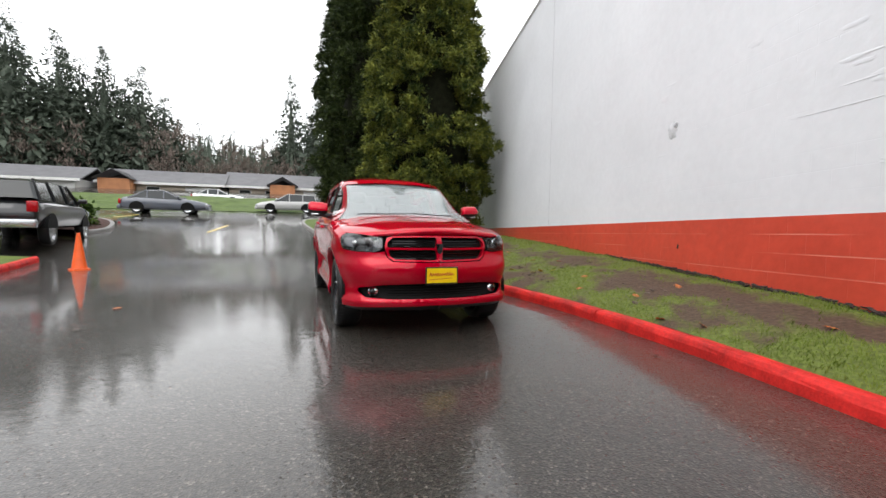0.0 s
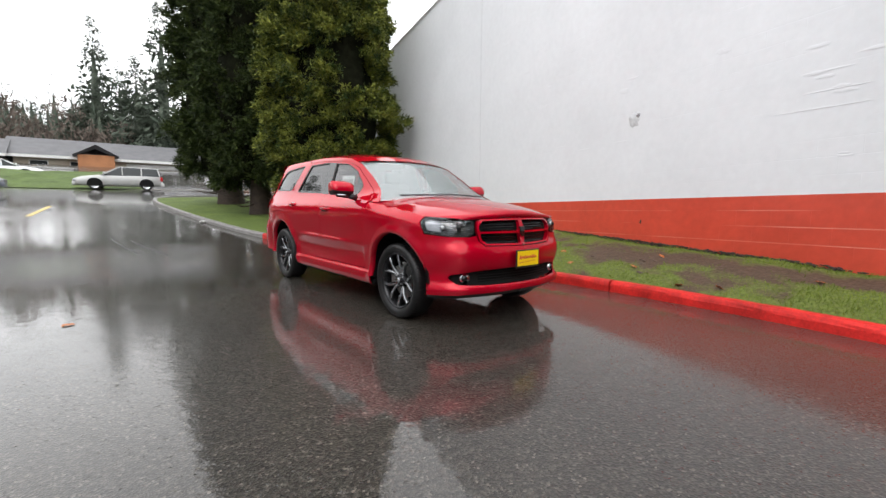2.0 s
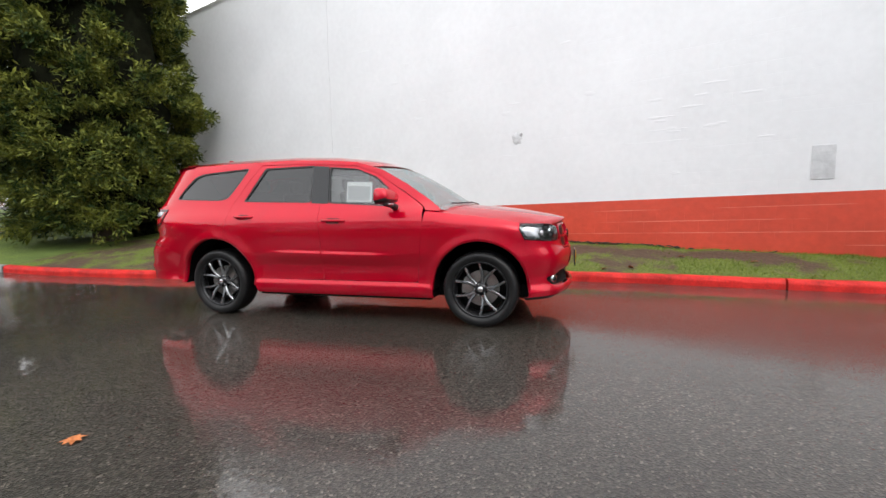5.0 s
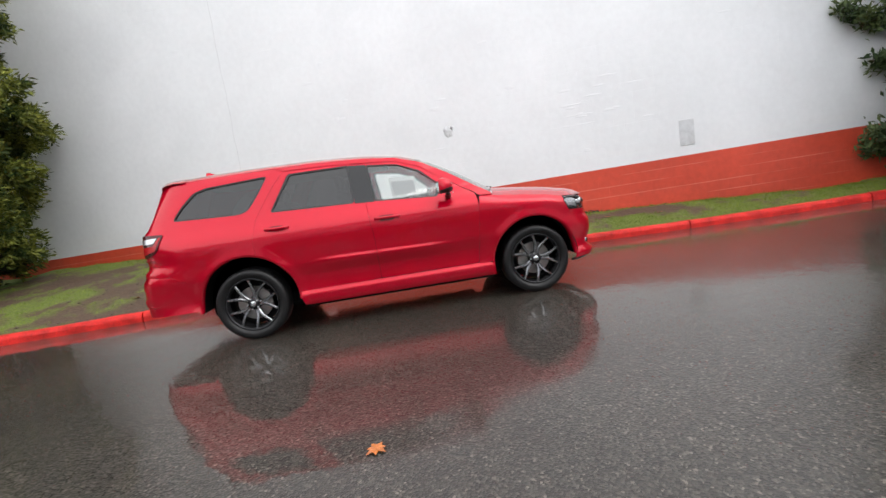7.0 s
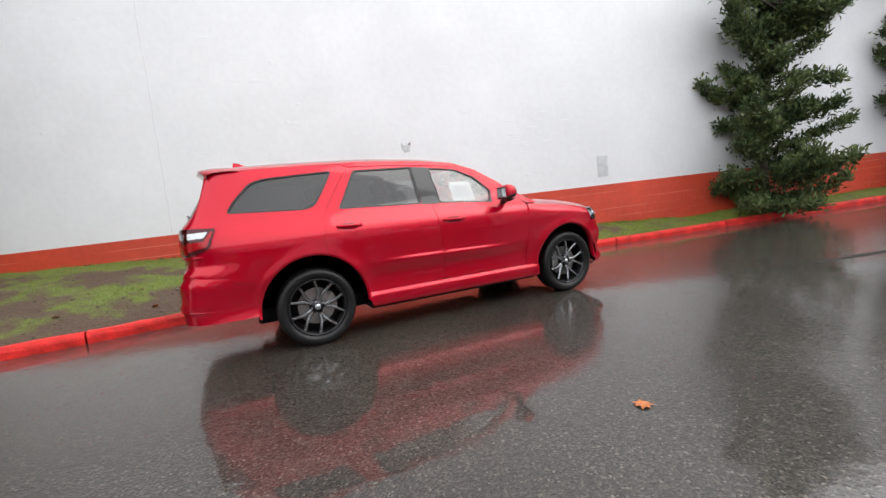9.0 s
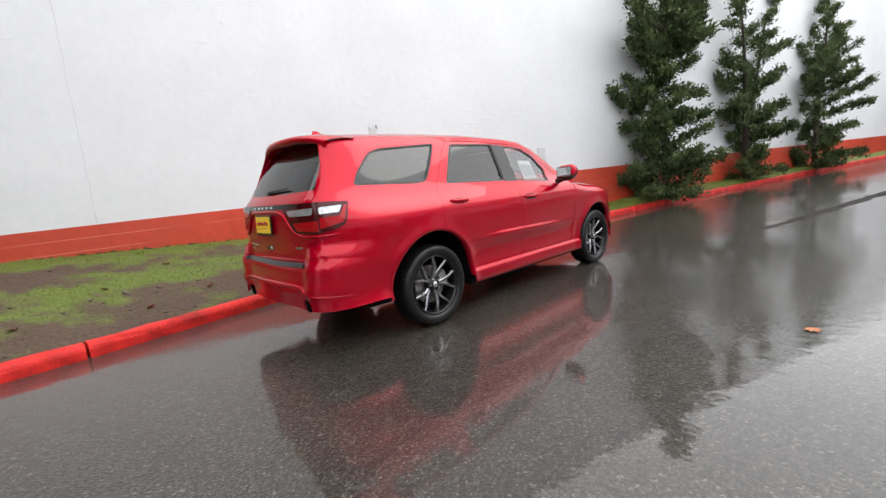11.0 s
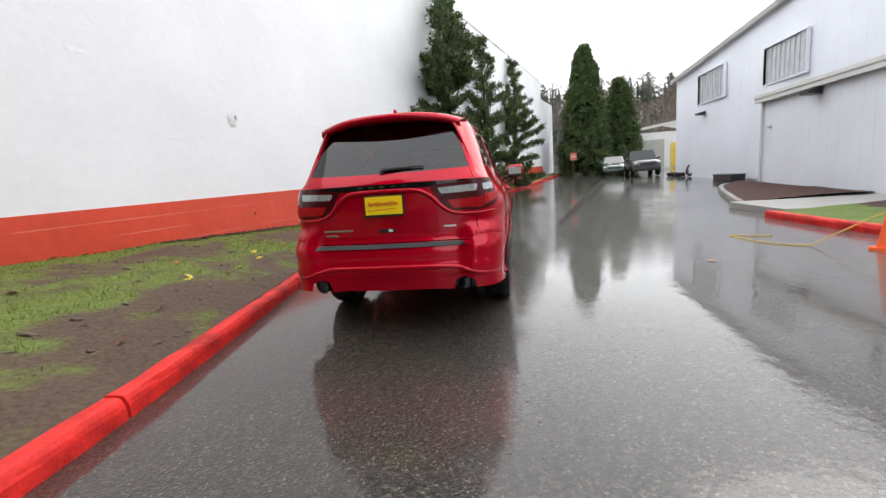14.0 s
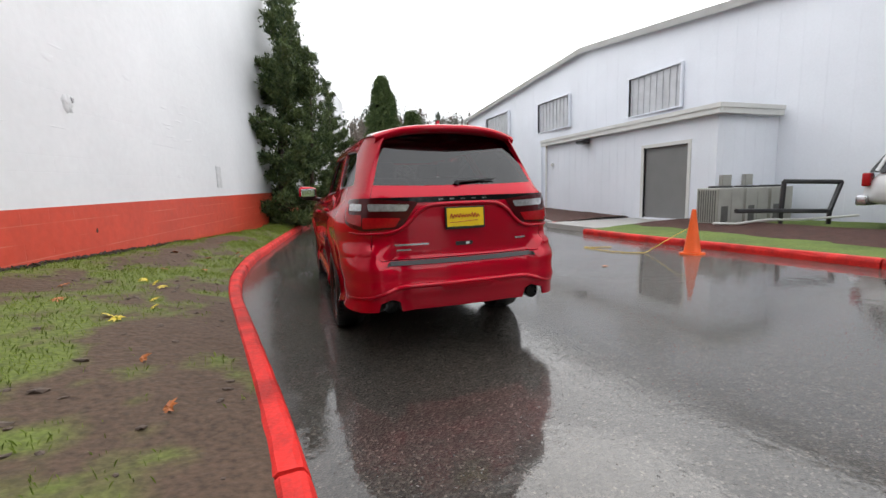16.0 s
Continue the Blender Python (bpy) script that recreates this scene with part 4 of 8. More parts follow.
M_PAINT = mat("red_pearl_paint", (0.47, 0.0010, 0.017), 0.38, metal=0.45, spec=0.0, vary=0.03, scale=3, fine=400, coat=1.0, coat_rough=0.012, coat_ior=1.43)
M_PAINT.node_tree.nodes["Principled BSDF"].inputs["Specular Tint"].default_value = (0.75, 0.03, 0.08, 1)
M_BLACKTRIM = mat("satin_black_plastic", (0.012, 0.012, 0.013), 0.38, vary=0.1, scale=10, fine=80)
M_GLOSSBLACK = mat("gloss_black_plastic", (0.006, 0.006, 0.007), 0.06, vary=0.0)
M_MESH = mat("black_grille_mesh", (0.005, 0.005, 0.005), 0.7, spec=0.15, vary=0.3, scale=60, fine=200)
M_RUBBER = mat("black_tyre_rubber", (0.008, 0.008, 0.0085), 0.42, spec=0.35, vary=0.25, scale=8, fine=70, bump=0.2, bump_scale=90)
M_RIM = mat("dark_hyper_black_alloy", (0.022, 0.022, 0.024), 0.25, metal=0.6, vary=0.08, scale=6, fine=60)
M_SPOKE = mat("machined_grey_spoke", (0.27, 0.275, 0.285), 0.24, metal=0.95, vary=0.08, scale=6, fine=60)
M_CHROME = mat("chrome", (0.75, 0.76, 0.78), 0.08, metal=1.0, vary=0.0)
M_DISC = mat("brushed_brake_steel", (0.30, 0.29, 0.28), 0.35, metal=0.9, vary=0.15, scale=20, fine=90)
M_LAMPRED = mat("red_tail_lens", (0.36, 0.004, 0.008), 0.2, spec=0.2, coat=0.5, vary=0.15, scale=40, fine=120)
M_LAMPDARK = mat("smoked_tail_lens", (0.06, 0.003, 0.005), 0.2, spec=0.2, coat=0.5, vary=0.1, scale=30, fine=90)
M_LAMPCLEAR = mat("clear_lamp_lens", (0.52, 0.53, 0.55), 0.15, metal=0.5, coat=1.0, vary=0.25, scale=30, fine=120)
M_LAMPBODY = mat("dark_headlamp_bowl", (0.085, 0.087, 0.09), 0.22, metal=0.55, coat=1.0, vary=0.25, scale=20, fine=60)
M_PLATE = mat("yellow_plate_card", (0.85, 0.58, 0.005), 0.35, vary=0.03)
M_INK = mat("red_ink", (0.45, 0.01, 0.015), 0.4, vary=0.0)
M_SEAT = mat("dark_leather", (0.035, 0.034, 0.034), 0.5, vary=0.15, scale=12, fine=90)
M_SEATPALE = mat("pale_interior_trim", (0.10, 0.10, 0.10), 0.6, vary=0.1, scale=12, fine=90)
M_PAPER = mat("white_window_sticker", (0.75, 0.76, 0.76), 0.6, vary=0.02)
M_PAPERGREY = mat("grey_print", (0.42, 0.43, 0.44), 0.6, vary=0.02)
M_GLASS = glass("clear_windscreen", (0.88, 0.92, 0.91), ior=2.1)
M_SCREEN = glass("wet_windscreen", (0.86, 0.91, 0.90), ior=2.2, beads=0.22)
M_PRIVACY = glass("privacy_glass", (0.10, 0.10, 0.105), ior=1.75)
M_LENS = glass("clear_lamp_cover", (0.95, 0.96, 0.97))
M_SILVER = mat("silver_badge", (0.55, 0.56, 0.58), 0.2, metal=0.9, vary=0.0)

OUTLINE = smooth_line([(0, -2.385), (-0.25, -2.37), (-0.50, -2.315), (-0.70, -2.245), (-0.835, -2.12), (-0.91, -1.92), (-0.938, -1.65), (-0.945, -1.2), (-0.942, -0.5), (-0.942, 0.5), (-0.945, 1.2),
                       (-0.942, 1.7), (-0.925, 2.10), (-0.888, 2.36), (-0.81, 2.54), (-0.66, 2.625), (-0.45, 2.66), (-0.2, 2.68), (0, 2.685)], 0.02)
OUT_U = np.r_[0, np.cumsum(np.linalg.norm(np.diff(OUTLINE, axis=0), axis=1))]
U_END = float(OUT_U[-1])
tang = np.gradient(OUTLINE, OUT_U, axis=0)
tang /= np.linalg.norm(tang, axis=1)[:, None]
OUT_N = np.c_[tang[:, 1], -tang[:, 0]]
MID = int(np.argmin(OUTLINE[:, 0]))


def sd(y, z):
    """A place on the car's flank."""
    return (float(np.interp(y, OUTLINE[:, 1], OUT_U)), z)


def fr(x, z):
    """A place on its front."""
    u = float(np.interp(abs(x), -OUTLINE[:MID, 0], OUT_U[:MID]))
    return (u if x <= 0 else -u, z)


def rr(x, z):
    """A place on its rear."""
    u = float(np.interp(abs(x), -OUTLINE[:MID:-1, 0], OUT_U[:MID:-1]))
    return (u if x <= 0 else 2 * U_END - u, z)


SIDE_IN = [(0.20, 0.10), (0.27, 0.06), (0.31, 0.03), (0.35, 0.030), (0.384, 0.028), (0.400, 0.032), (0.425, 0.048), (0.44, 0.050), (0.50, 0.052), (0.60, 0.040), (0.69, 0.020), (0.73, 0.014), (0.79, 0.012), (0.88, 0.006), (0.97, 0.0), (1.04, 0.004),
           (1.10, 0.020), (1.15, 0.048), (1.19, 0.080), (1.25, 0.112), (1.30, 0.134), (1.4, 0.168), (1.5, 0.203), (1.62, 0.246), (1.68, 0.270), (1.72, 0.292), (1.76, 0.322)]
FRONT_IN = [(0.24, 0.12), (0.30, 0.03), (0.34, 0.005), (0.385, 0.0), (0.42, 0.04), (0.53, 0.045), (0.57, 0.018), (0.66, 0.005), (0.72, 0.012), (0.76, 0.032), (0.80, 0.048), (0.90, 0.055), (0.97, 0.075), (1.01, 0.105), (1.06, 0.16)]
REAR_IN = [(0.30, 0.10), (0.36, 0.045), (0.42, 0.03), (0.50, 0.024), (0.55, 0.004), (0.575, 0.0), (0.60, 0.022), (0.63, 0.028), (0.70, 0.024), (0.745, 0.03), (0.77, 0.06), (0.80, 0.072), (0.95, 0.062), (1.0, 0.058), (1.05, 0.056), (1.18, 0.058),
           (1.235, 0.062), (1.28, 0.11), (1.34, 0.150), (1.5, 0.250), (1.64, 0.345), (1.70, 0.388), (1.76, 0.432), (1.82, 0.475)]
UF0, UF1 = fr(-0.62, 0)[0], sd(-1.72, 0)[0]
UR0, UR1 = sd(2.05, 0)[0], rr(-0.60, 0)[0]
FENDER_TOP = [(-2.3, 1.0), (-2.1, 1.01), (-1.9, 1.025), (-1.7, 1.065), (-1.4, 1.105), (-1.0, 1.15), (-0.9, 1.17)]
ARCHES = ((-1.521, 0.386, 0.470), (1.521, 0.386, 0.498))


def bend(u, v0, v1):
    return smooth_step(u, v0, v1)


def wrap(u, z, inset=0.0):
    """The place on the body's skin at u round its outline and the height z; inset: how far inside the skin."""
    flip = 1
    if u < 0:
        u, flip = -u, -1
    elif u > U_END:
        u, flip = 2 * U_END - u, -1
    x, y = np.interp(u, OUT_U, OUTLINE[:, 0]), np.interp(u, OUT_U, OUTLINE[:, 1])
    nx, ny = np.interp(u, OUT_U, OUT_N[:, 0]), np.interp(u, OUT_U, OUT_N[:, 1])
    ln = math.hypot(nx, ny)
    nx, ny = nx / ln, ny / ln
    wf, wr = 1 - bend(u, UF0, UF1), bend(u, UR0, UR1)
    off = wf * lerp_table(FRONT_IN, z) + wr * lerp_table(REAR_IN, z) + (1 - wf - wr) * lerp_table(SIDE_IN, z)
    side = 1 - wf - wr
    if side > 0:
        if y < -0.9:
            top = lerp_table(FENDER_TOP, y)
            k = min(1.0, max(0.0, (z - (top - 0.11)) / 0.11))
            off += 0.085 * side * smooth_step(-y, 0.95, 1.35) * (1 - math.sqrt(max(0.0, 1 - k * k)))
        if z > 1.12 and y < 0.1:
            off += 0.10 * smooth_step(-y, -0.1, 1.0) * smooth_step(z, 1.12, 1.3)
        for ay, az, ar in ARCHES:
            d = math.hypot(y - ay, z - az) - ar
            if -0.03 < d < 0.12:
                off -= 0.020 * side * (1 - smooth_step(d, 0.0, 0.10))
        if y > 1.9:
            # the rear bumper's corner stands proud and has a shelf
            off -= 0.030 * smooth_step(y, 2.0, 2.4) * (1 - smooth_step(z, 0.83, 0.90))
        # the hollow along the doors
        if -0.9 < y < 1.0:
            off += 0.010 * math.exp(-((z - 0.58) / 0.09) ** 2)
        # the raised crease along the doors, with a bright upper shelf
        if -0.75 < y < 0.95 and 0.5 < z < 0.8:
            zc = 0.715 + 0.02 * y
            off -= 0.017 * smooth_step(y, -0.72, -0.35) * (1 - smooth_step(y, 0.45, 0.93)) * smooth_step(z, zc - 0.14, zc) * (1 - smooth_step(z, zc, zc + 0.034))
    if wr > 0.999:
        off -= 0.030 * smooth_step(abs(x), 0.62, 0.70) * (1 - smooth_step(z, 0.83, 0.90))
    elif side < 1 and y > 1.9:
        off -= 0.030 * wr * (1 - smooth_step(z, 0.83, 0.90)) * smooth_step(abs(x), 0.62, 0.70)
    off += inset
    return Vector((flip * (x + nx * off), y + ny * off, z))


if wrap(sd(0, 0.9)[0], 0.9, 0.1).x < wrap(sd(0, 0.9)[0], 0.9, 0).x:
    OUT_N = -OUT_N


def inside(p, poly):
    x, y = p
    hit = False
    for (x0, y0), (x1, y1) in zip(poly, poly[1:] + poly[:1]):
        if (y0 > y) != (y1 > y) and x < (x1 - x0) * (y - y0) / (y1 - y0) + x0:
            hit = not hit
    return hit


def dense(poly, step):
    out = []
    for (x0, y0), (x1, y1) in zip(poly, poly[1:] + poly[:1]):
        n = max(1, int(math.hypot(x1 - x0, y1 - y0) / step))
        out += [(x0 + (x1 - x0) * k / n, y0 + (y1 - y0) * k / n) for k in range(n)]
    return out


def rounded(poly, r=0.03, n=4):
    """The polygon with its corners rounded."""
    out = []
    m = len(poly)
    for i in range(m):
        p, a, b = Vector(poly[i]), Vector(poly[i - 1]), Vector(poly[(i + 1) % m])
        ra = min(r, (a - p).length * 0.45)
        rb = min(r, (b - p).length * 0.45)
        s, e = p + (a - p).normalized() * ra, p + (b - p).normalized() * rb
        for k in range(n + 1):
            t = k / n
            q = s * (1 - t) ** 2 + p * 2 * t * (1 - t) + e * t * t
            out.append((q.x, q.y))
    return out


def skin(poly, holes=(), inset=0.0, step=0.05, edge=0.025, rim=0.014, flip=1, place=None, rows=()):
    """A panel: the polygon, less its holes, laid on the body's skin, with edges turned inwards."""
    place = place or wrap
    loops = [dense(list(p), edge) for p in (poly, *holes)]
    pts, edges = [], []
    for lp in loops:
        i = len(pts)
        pts += lp
        edges += [(i + k, i + (k + 1) % len(lp)) for k in range(len(lp))]
    lo = np.min(loops[0], axis=0)
    hi = np.max(loops[0], axis=0)
    border = np.array(pts)
    for gx in np.arange(math.floor(lo[0] / step) * step, hi[0], step):
        for gz in sorted([*np.arange(math.floor(lo[1] / step) * step, hi[1], step), *rows]):
            if inside((gx, gz), loops[0]) and not any(inside((gx, gz), h) for h in loops[1:]) and np.min(np.hypot(border[:, 0] - gx, border[:, 1] - gz)) > (0.012 if rows else step * 0.45):
                pts.append((gx, gz))
    v2, _, f2, *_ = delaunay_2d_cdt([Vector(p) for p in pts], edges, [], 0, 1e-5)
    bm = bmesh.new()
    vs = []
    for p in v2:
        q = place(p.x, p.y, inset)
        vs.append(bm.verts.new((flip * q.x, q.y, q.z)))
    for f in f2:
        c = sum((v2[i] for i in f), Vector((0, 0))) / len(f)
        flat = abs((v2[f[1]] - v2[f[0]]).cross(v2[f[2]] - v2[f[0]]))
        if flat > 4e-6 and inside((c.x, c.y), loops[0]) and not any(inside((c.x, c.y), h) for h in loops[1:]):
            try:
                bm.faces.new([vs[i] for i in f])
            except ValueError:
                pass
    deep = {}
    if rim:
        for e in [e for e in bm.edges if len(e.link_faces) == 1]:
            for v in e.verts:
                if v not in deep:
                    k = vs.index(v)
                    q = place(v2[k].x, v2[k].y, inset + rim)
                    deep[v] = bm.verts.new((flip * q.x, q.y, q.z))
            a, b = e.verts
            bm.faces.new((a, b, deep[b], deep[a]))
            e.smooth = False
    bmesh.ops.delete(bm, geom=[v for v in bm.verts if not v.link_faces], context="VERTS")
    bmesh.ops.recalc_face_normals(bm, faces=bm.faces[:])
    # an open sheet may have been turned inside out: its outer side faces away from the car's middle
    s = sum((f.normal.dot(f.calc_center_median() - Vector((0, 0.2, 0.8))) * f.calc_area() for f in bm.faces))
    if s < 0:
        bmesh.ops.reverse_faces(bm, faces=bm.faces[:])
    return bm


def arc(cy, cz, r, a0, a1, n=22):
    return [sd(cy + r * math.cos(radians(a0 + (a1 - a0) * k / n)), cz + r * math.sin(radians(a0 + (a1 - a0) * k / n))) for k in range(n + 1)]


car = empty("car", None, "red sport utility car with dark alloy wheels, wet with rain", "car")
(AFY, AFZ, AFR), (ARY, ARZ, ARR) = ARCHES


def pair(name, poly, holes, material, label="", **k):
    """The same panel on both flanks."""
    return [part(name, skin(poly, holes, flip=s, **k), material, car, label, smooth=True) for s in (1, -1)]


# wings
FWIN = [sd(-0.555, 1.205), sd(-0.60, 1.338), sd(-0.40, 1.520), sd(-0.16, 1.616), sd(0.165, 1.648), sd(0.12, 1.25)]
RWIN = [sd(1.20, 1.288), sd(0.985, 1.668), sd(0.345, 1.671), sd(0.325, 1.26)]
QWIN = [sd(2.215, 1.338), sd(2.13, 1.46), sd(1.98, 1.605), sd(1.85, 1.640), sd(1.195, 1.678), sd(1.31, 1.49), sd(1.42, 1.335), sd(1.52, 1.310)]
pair("wing", [*arc(AFY, AFZ, AFR, 8, 158), sd(-1.995, 0.68), sd(-1.985, 0.80), sd(-1.948, 0.865), sd(-1.898, 0.965), sd(-1.915, 1.020), sd(-1.7, 1.062), sd(-1.4, 1.102), sd(-1.06, 1.140), sd(-0.985, 1.146), sd(-0.9655, 1.05), sd(-0.8935, 0.42), sd(-1.0, 0.42)], [], M_PAINT, step=0.035)
pair("front_door", rounded([sd(-0.892, 0.440), sd(-0.964, 1.05), sd(-0.952, 1.185), sd(-0.62, 1.405), sd(-0.40, 1.555), sd(-0.15, 1.642), sd(0.228, 1.672), sd(0.208, 1.25), sd(0.168, 0.85), sd(0.168, 0.440)], 0.03), [rounded(FWIN, 0.03)], M_PAINT, rows=(0.585, 0.63, 0.665, 0.69, 0.705, 0.715, 0.725, 0.735, 0.745, 0.76, 0.78))
pair("rear_door", rounded([sd(0.1715, 0.440), sd(0.1715, 0.85), sd(0.2115, 1.25), sd(0.236, 1.672), sd(0.6, 1.694), sd(1.03, 1.700), sd(1.155, 1.55), sd(1.345, 1.25), sd(1.388, 1.0), *arc(ARY, ARZ, ARR, 107.6, 175, 10)], 0.012), [rounded(RWIN, 0.03)], M_PAINT, rows=(0.585, 0.63, 0.665, 0.69, 0.705, 0.715, 0.725, 0.735, 0.745, 0.76, 0.78))
pair("quarter_panel", [*arc(ARY, ARZ, ARR, 28, 107, 12), sd(1.3895, 1.0), sd(1.3467, 1.25), sd(1.1570, 1.5515), sd(1.0320, 1.7015), sd(1.13, 1.742), sd(1.5, 1.742), sd(1.9, 1.735), sd(2.2, 1.72), rr(-0.66, 1.70), rr(-0.735, 1.27), rr(-0.735, 0.81), sd(2.48, 0.80), sd(2.25, 0.78), sd(2.0, 0.66)], [rounded(QWIN, 0.05)], M_PAINT, step=0.04)
pair("cant_rail", [sd(-0.98, 1.160), sd(-0.958, 1.190), sd(-0.62, 1.412), sd(-0.40, 1.563), sd(-0.15, 1.650), sd(0.23, 1.680), sd(0.6, 1.702), sd(1.025, 1.708), sd(1.12, 1.745), sd(0.72, 1.747), sd(0.19, 1.722), sd(-0.15, 1.688), sd(-0.44, 1.598), sd(-0.72, 1.44), sd(-1.03, 1.235), sd(-1.13, 1.167), sd(-1.125, 1.148)], [], M_PAINT, step=0.03, rim=0)
pair("rail_backing", [sd(-0.62, 1.39), sd(-0.40, 1.54), sd(-0.15, 1.635), sd(0.2, 1.655), sd(0.6, 1.675), sd(1.03, 1.685), sd(1.15, 1.70), sd(1.13, 1.738), sd(0.72, 1.738), sd(0.19, 1.714), sd(-0.15, 1.680), sd(-0.44, 1.588), sd(-0.68, 1.44)], [], M_PAINT, inset=0.012, rim=0, step=0.03)
pair("sill", [sd(-1.0, 0.434), sd(-0.895, 0.434), sd(1.03, 0.434), sd(0.985, 0.29), sd(0.9, 0.285), sd(-0.98, 0.285), *arc(AFY, AFZ, AFR, -12, 3, 3)], [], M_PAINT, step=0.04, rows=(0.35, 0.365, 0.378, 0.388, 0.395, 0.41, 0.422))
pair("b_pillar", [sd(0.118, 1.247), sd(0.163, 1.650), sd(0.347, 1.666), sd(0.324, 1.256)], [], M_GLOSSBLACK, inset=-0.002, rim=0.004)

# glass of the flanks
for poly, m, nm, lb in ((FWIN, M_GLASS, "front_window", "clear front side window"), (RWIN, M_PRIVACY, "rear_window", "dark privacy glass"), (QWIN, M_PRIVACY, "quarter_window", "dark privacy glass")):
    for o in pair(nm, rounded(poly, 0.03), [], m, lb, inset=0.016, rim=0, step=0.03):
        o.visible_shadow = False
    ring = [(u, z) for u, z in rounded(poly, 0.03)]
    c = np.mean(ring, axis=0)
    inner = [(float(c[0] + (u - c[0]) * (1 - 0.022 / max(0.1, abs(u - c[0])) if abs(u - c[0]) > 0.03 else 1)), float(c[1] + (z - c[1]) * 0.93)) for u, z in ring]
    pair(nm.replace("window", "seal"), ring, [inner], M_BLACKTRIM, inset=0.004, rim=0.008, edge=0.02, step=0.02)

# front
LOWER = [fr(-0.78, 0.505), fr(-0.50, 0.535), fr(-0.2, 0.545), fr(0.2, 0.545), fr(0.50, 0.535), fr(0.78, 0.505), fr(0.80, 0.475), fr(0.72, 0.415), fr(0.45, 0.40), fr(-0.45, 0.40), fr(-0.72, 0.415), fr(-0.80, 0.475)]


def both(pts):
    """The polygon with its mirror image across the middle."""
    return pts + [(-u, z) for u, z in pts[::-1]]


BUMPER = both([fr(-0.001, 0.335), fr(-0.4, 0.33), fr(-0.7, 0.325), sd(-2.02, 0.32), sd(-1.955, 0.315), *arc(AFY, AFZ, AFR, 188, 160, 6), sd(-1.985, 0.68), sd(-1.985, 0.795), sd(-1.955, 0.862), fr(-0.80, 0.842), fr(-0.60, 0.838), fr(-0.535, 0.85), fr(-0.52, 0.80), fr(-0.46, 0.752), fr(-0.001, 0.742)])
part("front_bumper", skin(BUMPER, [rounded(LOWER, 0.04)], step=0.035), M_PAINT, car, smooth=True)
part("lower_intake", skin(rounded(LOWER, 0.03), [], inset=0.045, rim=0), M_MESH, car, "black lower intake", smooth=True)
for z in (0.43, 0.455, 0.48, 0.505):
    part("intake_bar", skin([fr(-0.5, z), fr(0.5, z), fr(0.5, z + 0.008), fr(-0.5, z + 0.008)], [], inset=0.03, rim=0.01, edge=0.06), M_MESH, car)
part("front_spoiler", skin(both([fr(-0.001, 0.335), fr(-0.4, 0.33), fr(-0.7, 0.325), sd(-2.02, 0.32), sd(-1.955, 0.315), sd(-1.96, 0.285), fr(-0.7, 0.285), fr(-0.001, 0.29)]), [], inset=0.03), M_BLACKTRIM, car, "black lip under the bumper", smooth=True)
GR = both([fr(-0.001, 0.752), fr(-0.45, 0.762), fr(-0.505, 0.80), fr(-0.535, 0.90), fr(-0.52, 0.975), fr(-0.46, 0.998), fr(-0.001, 1.006)])
UP = [fr(-0.024, 0.988), fr(-0.465, 0.981), fr(-0.515, 0.930), fr(-0.508, 0.886), fr(-0.036, 0.884)]
LO = [fr(-0.036, 0.866), fr(-0.503, 0.868), fr(-0.484, 0.808), fr(-0.44, 0.776), fr(-0.024, 0.767)]
cells = [rounded(q, 0.02) for h in (UP, LO) for q in (h, [(-u, z) for u, z in h])]
grille = part("grille", skin(GR, cells, inset=0.0, rim=0.035, step=0.03, edge=0.03), M_PAINT, car, "red grille frame with a cross bar", smooth=True)
part("grille_mesh", skin(GR, [], inset=0.05, rim=0), M_MESH, grille, "black mesh")
for h in (UP, LO):
    z0, z1 = min(z for _, z in h), max(z for _, z in h)
    for sgn in (1, -1):
        for k in range(4):
            z = z0 + 0.012 + (z1 - z0 - 0.02) * k / 3.5
            part("grille_bar", skin([fr(-0.05 * sgn, z), fr(-0.47 * sgn, z), fr(-0.47 * sgn, z + 0.006), fr(-0.05 * sgn, z + 0.006)], [], inset=0.035, rim=0.008, edge=0.06), M_GLOSSBLACK, grille)
part("badge", skin(rounded([fr(-0.035, 0.925), fr(0.035, 0.925), fr(0.028, 0.845), fr(0, 0.825), fr(-0.028, 0.845)], 0.012), [], inset=-0.012, rim=0.02), M_GLOSSBLACK, grille, "dark shield badge", smooth=True)

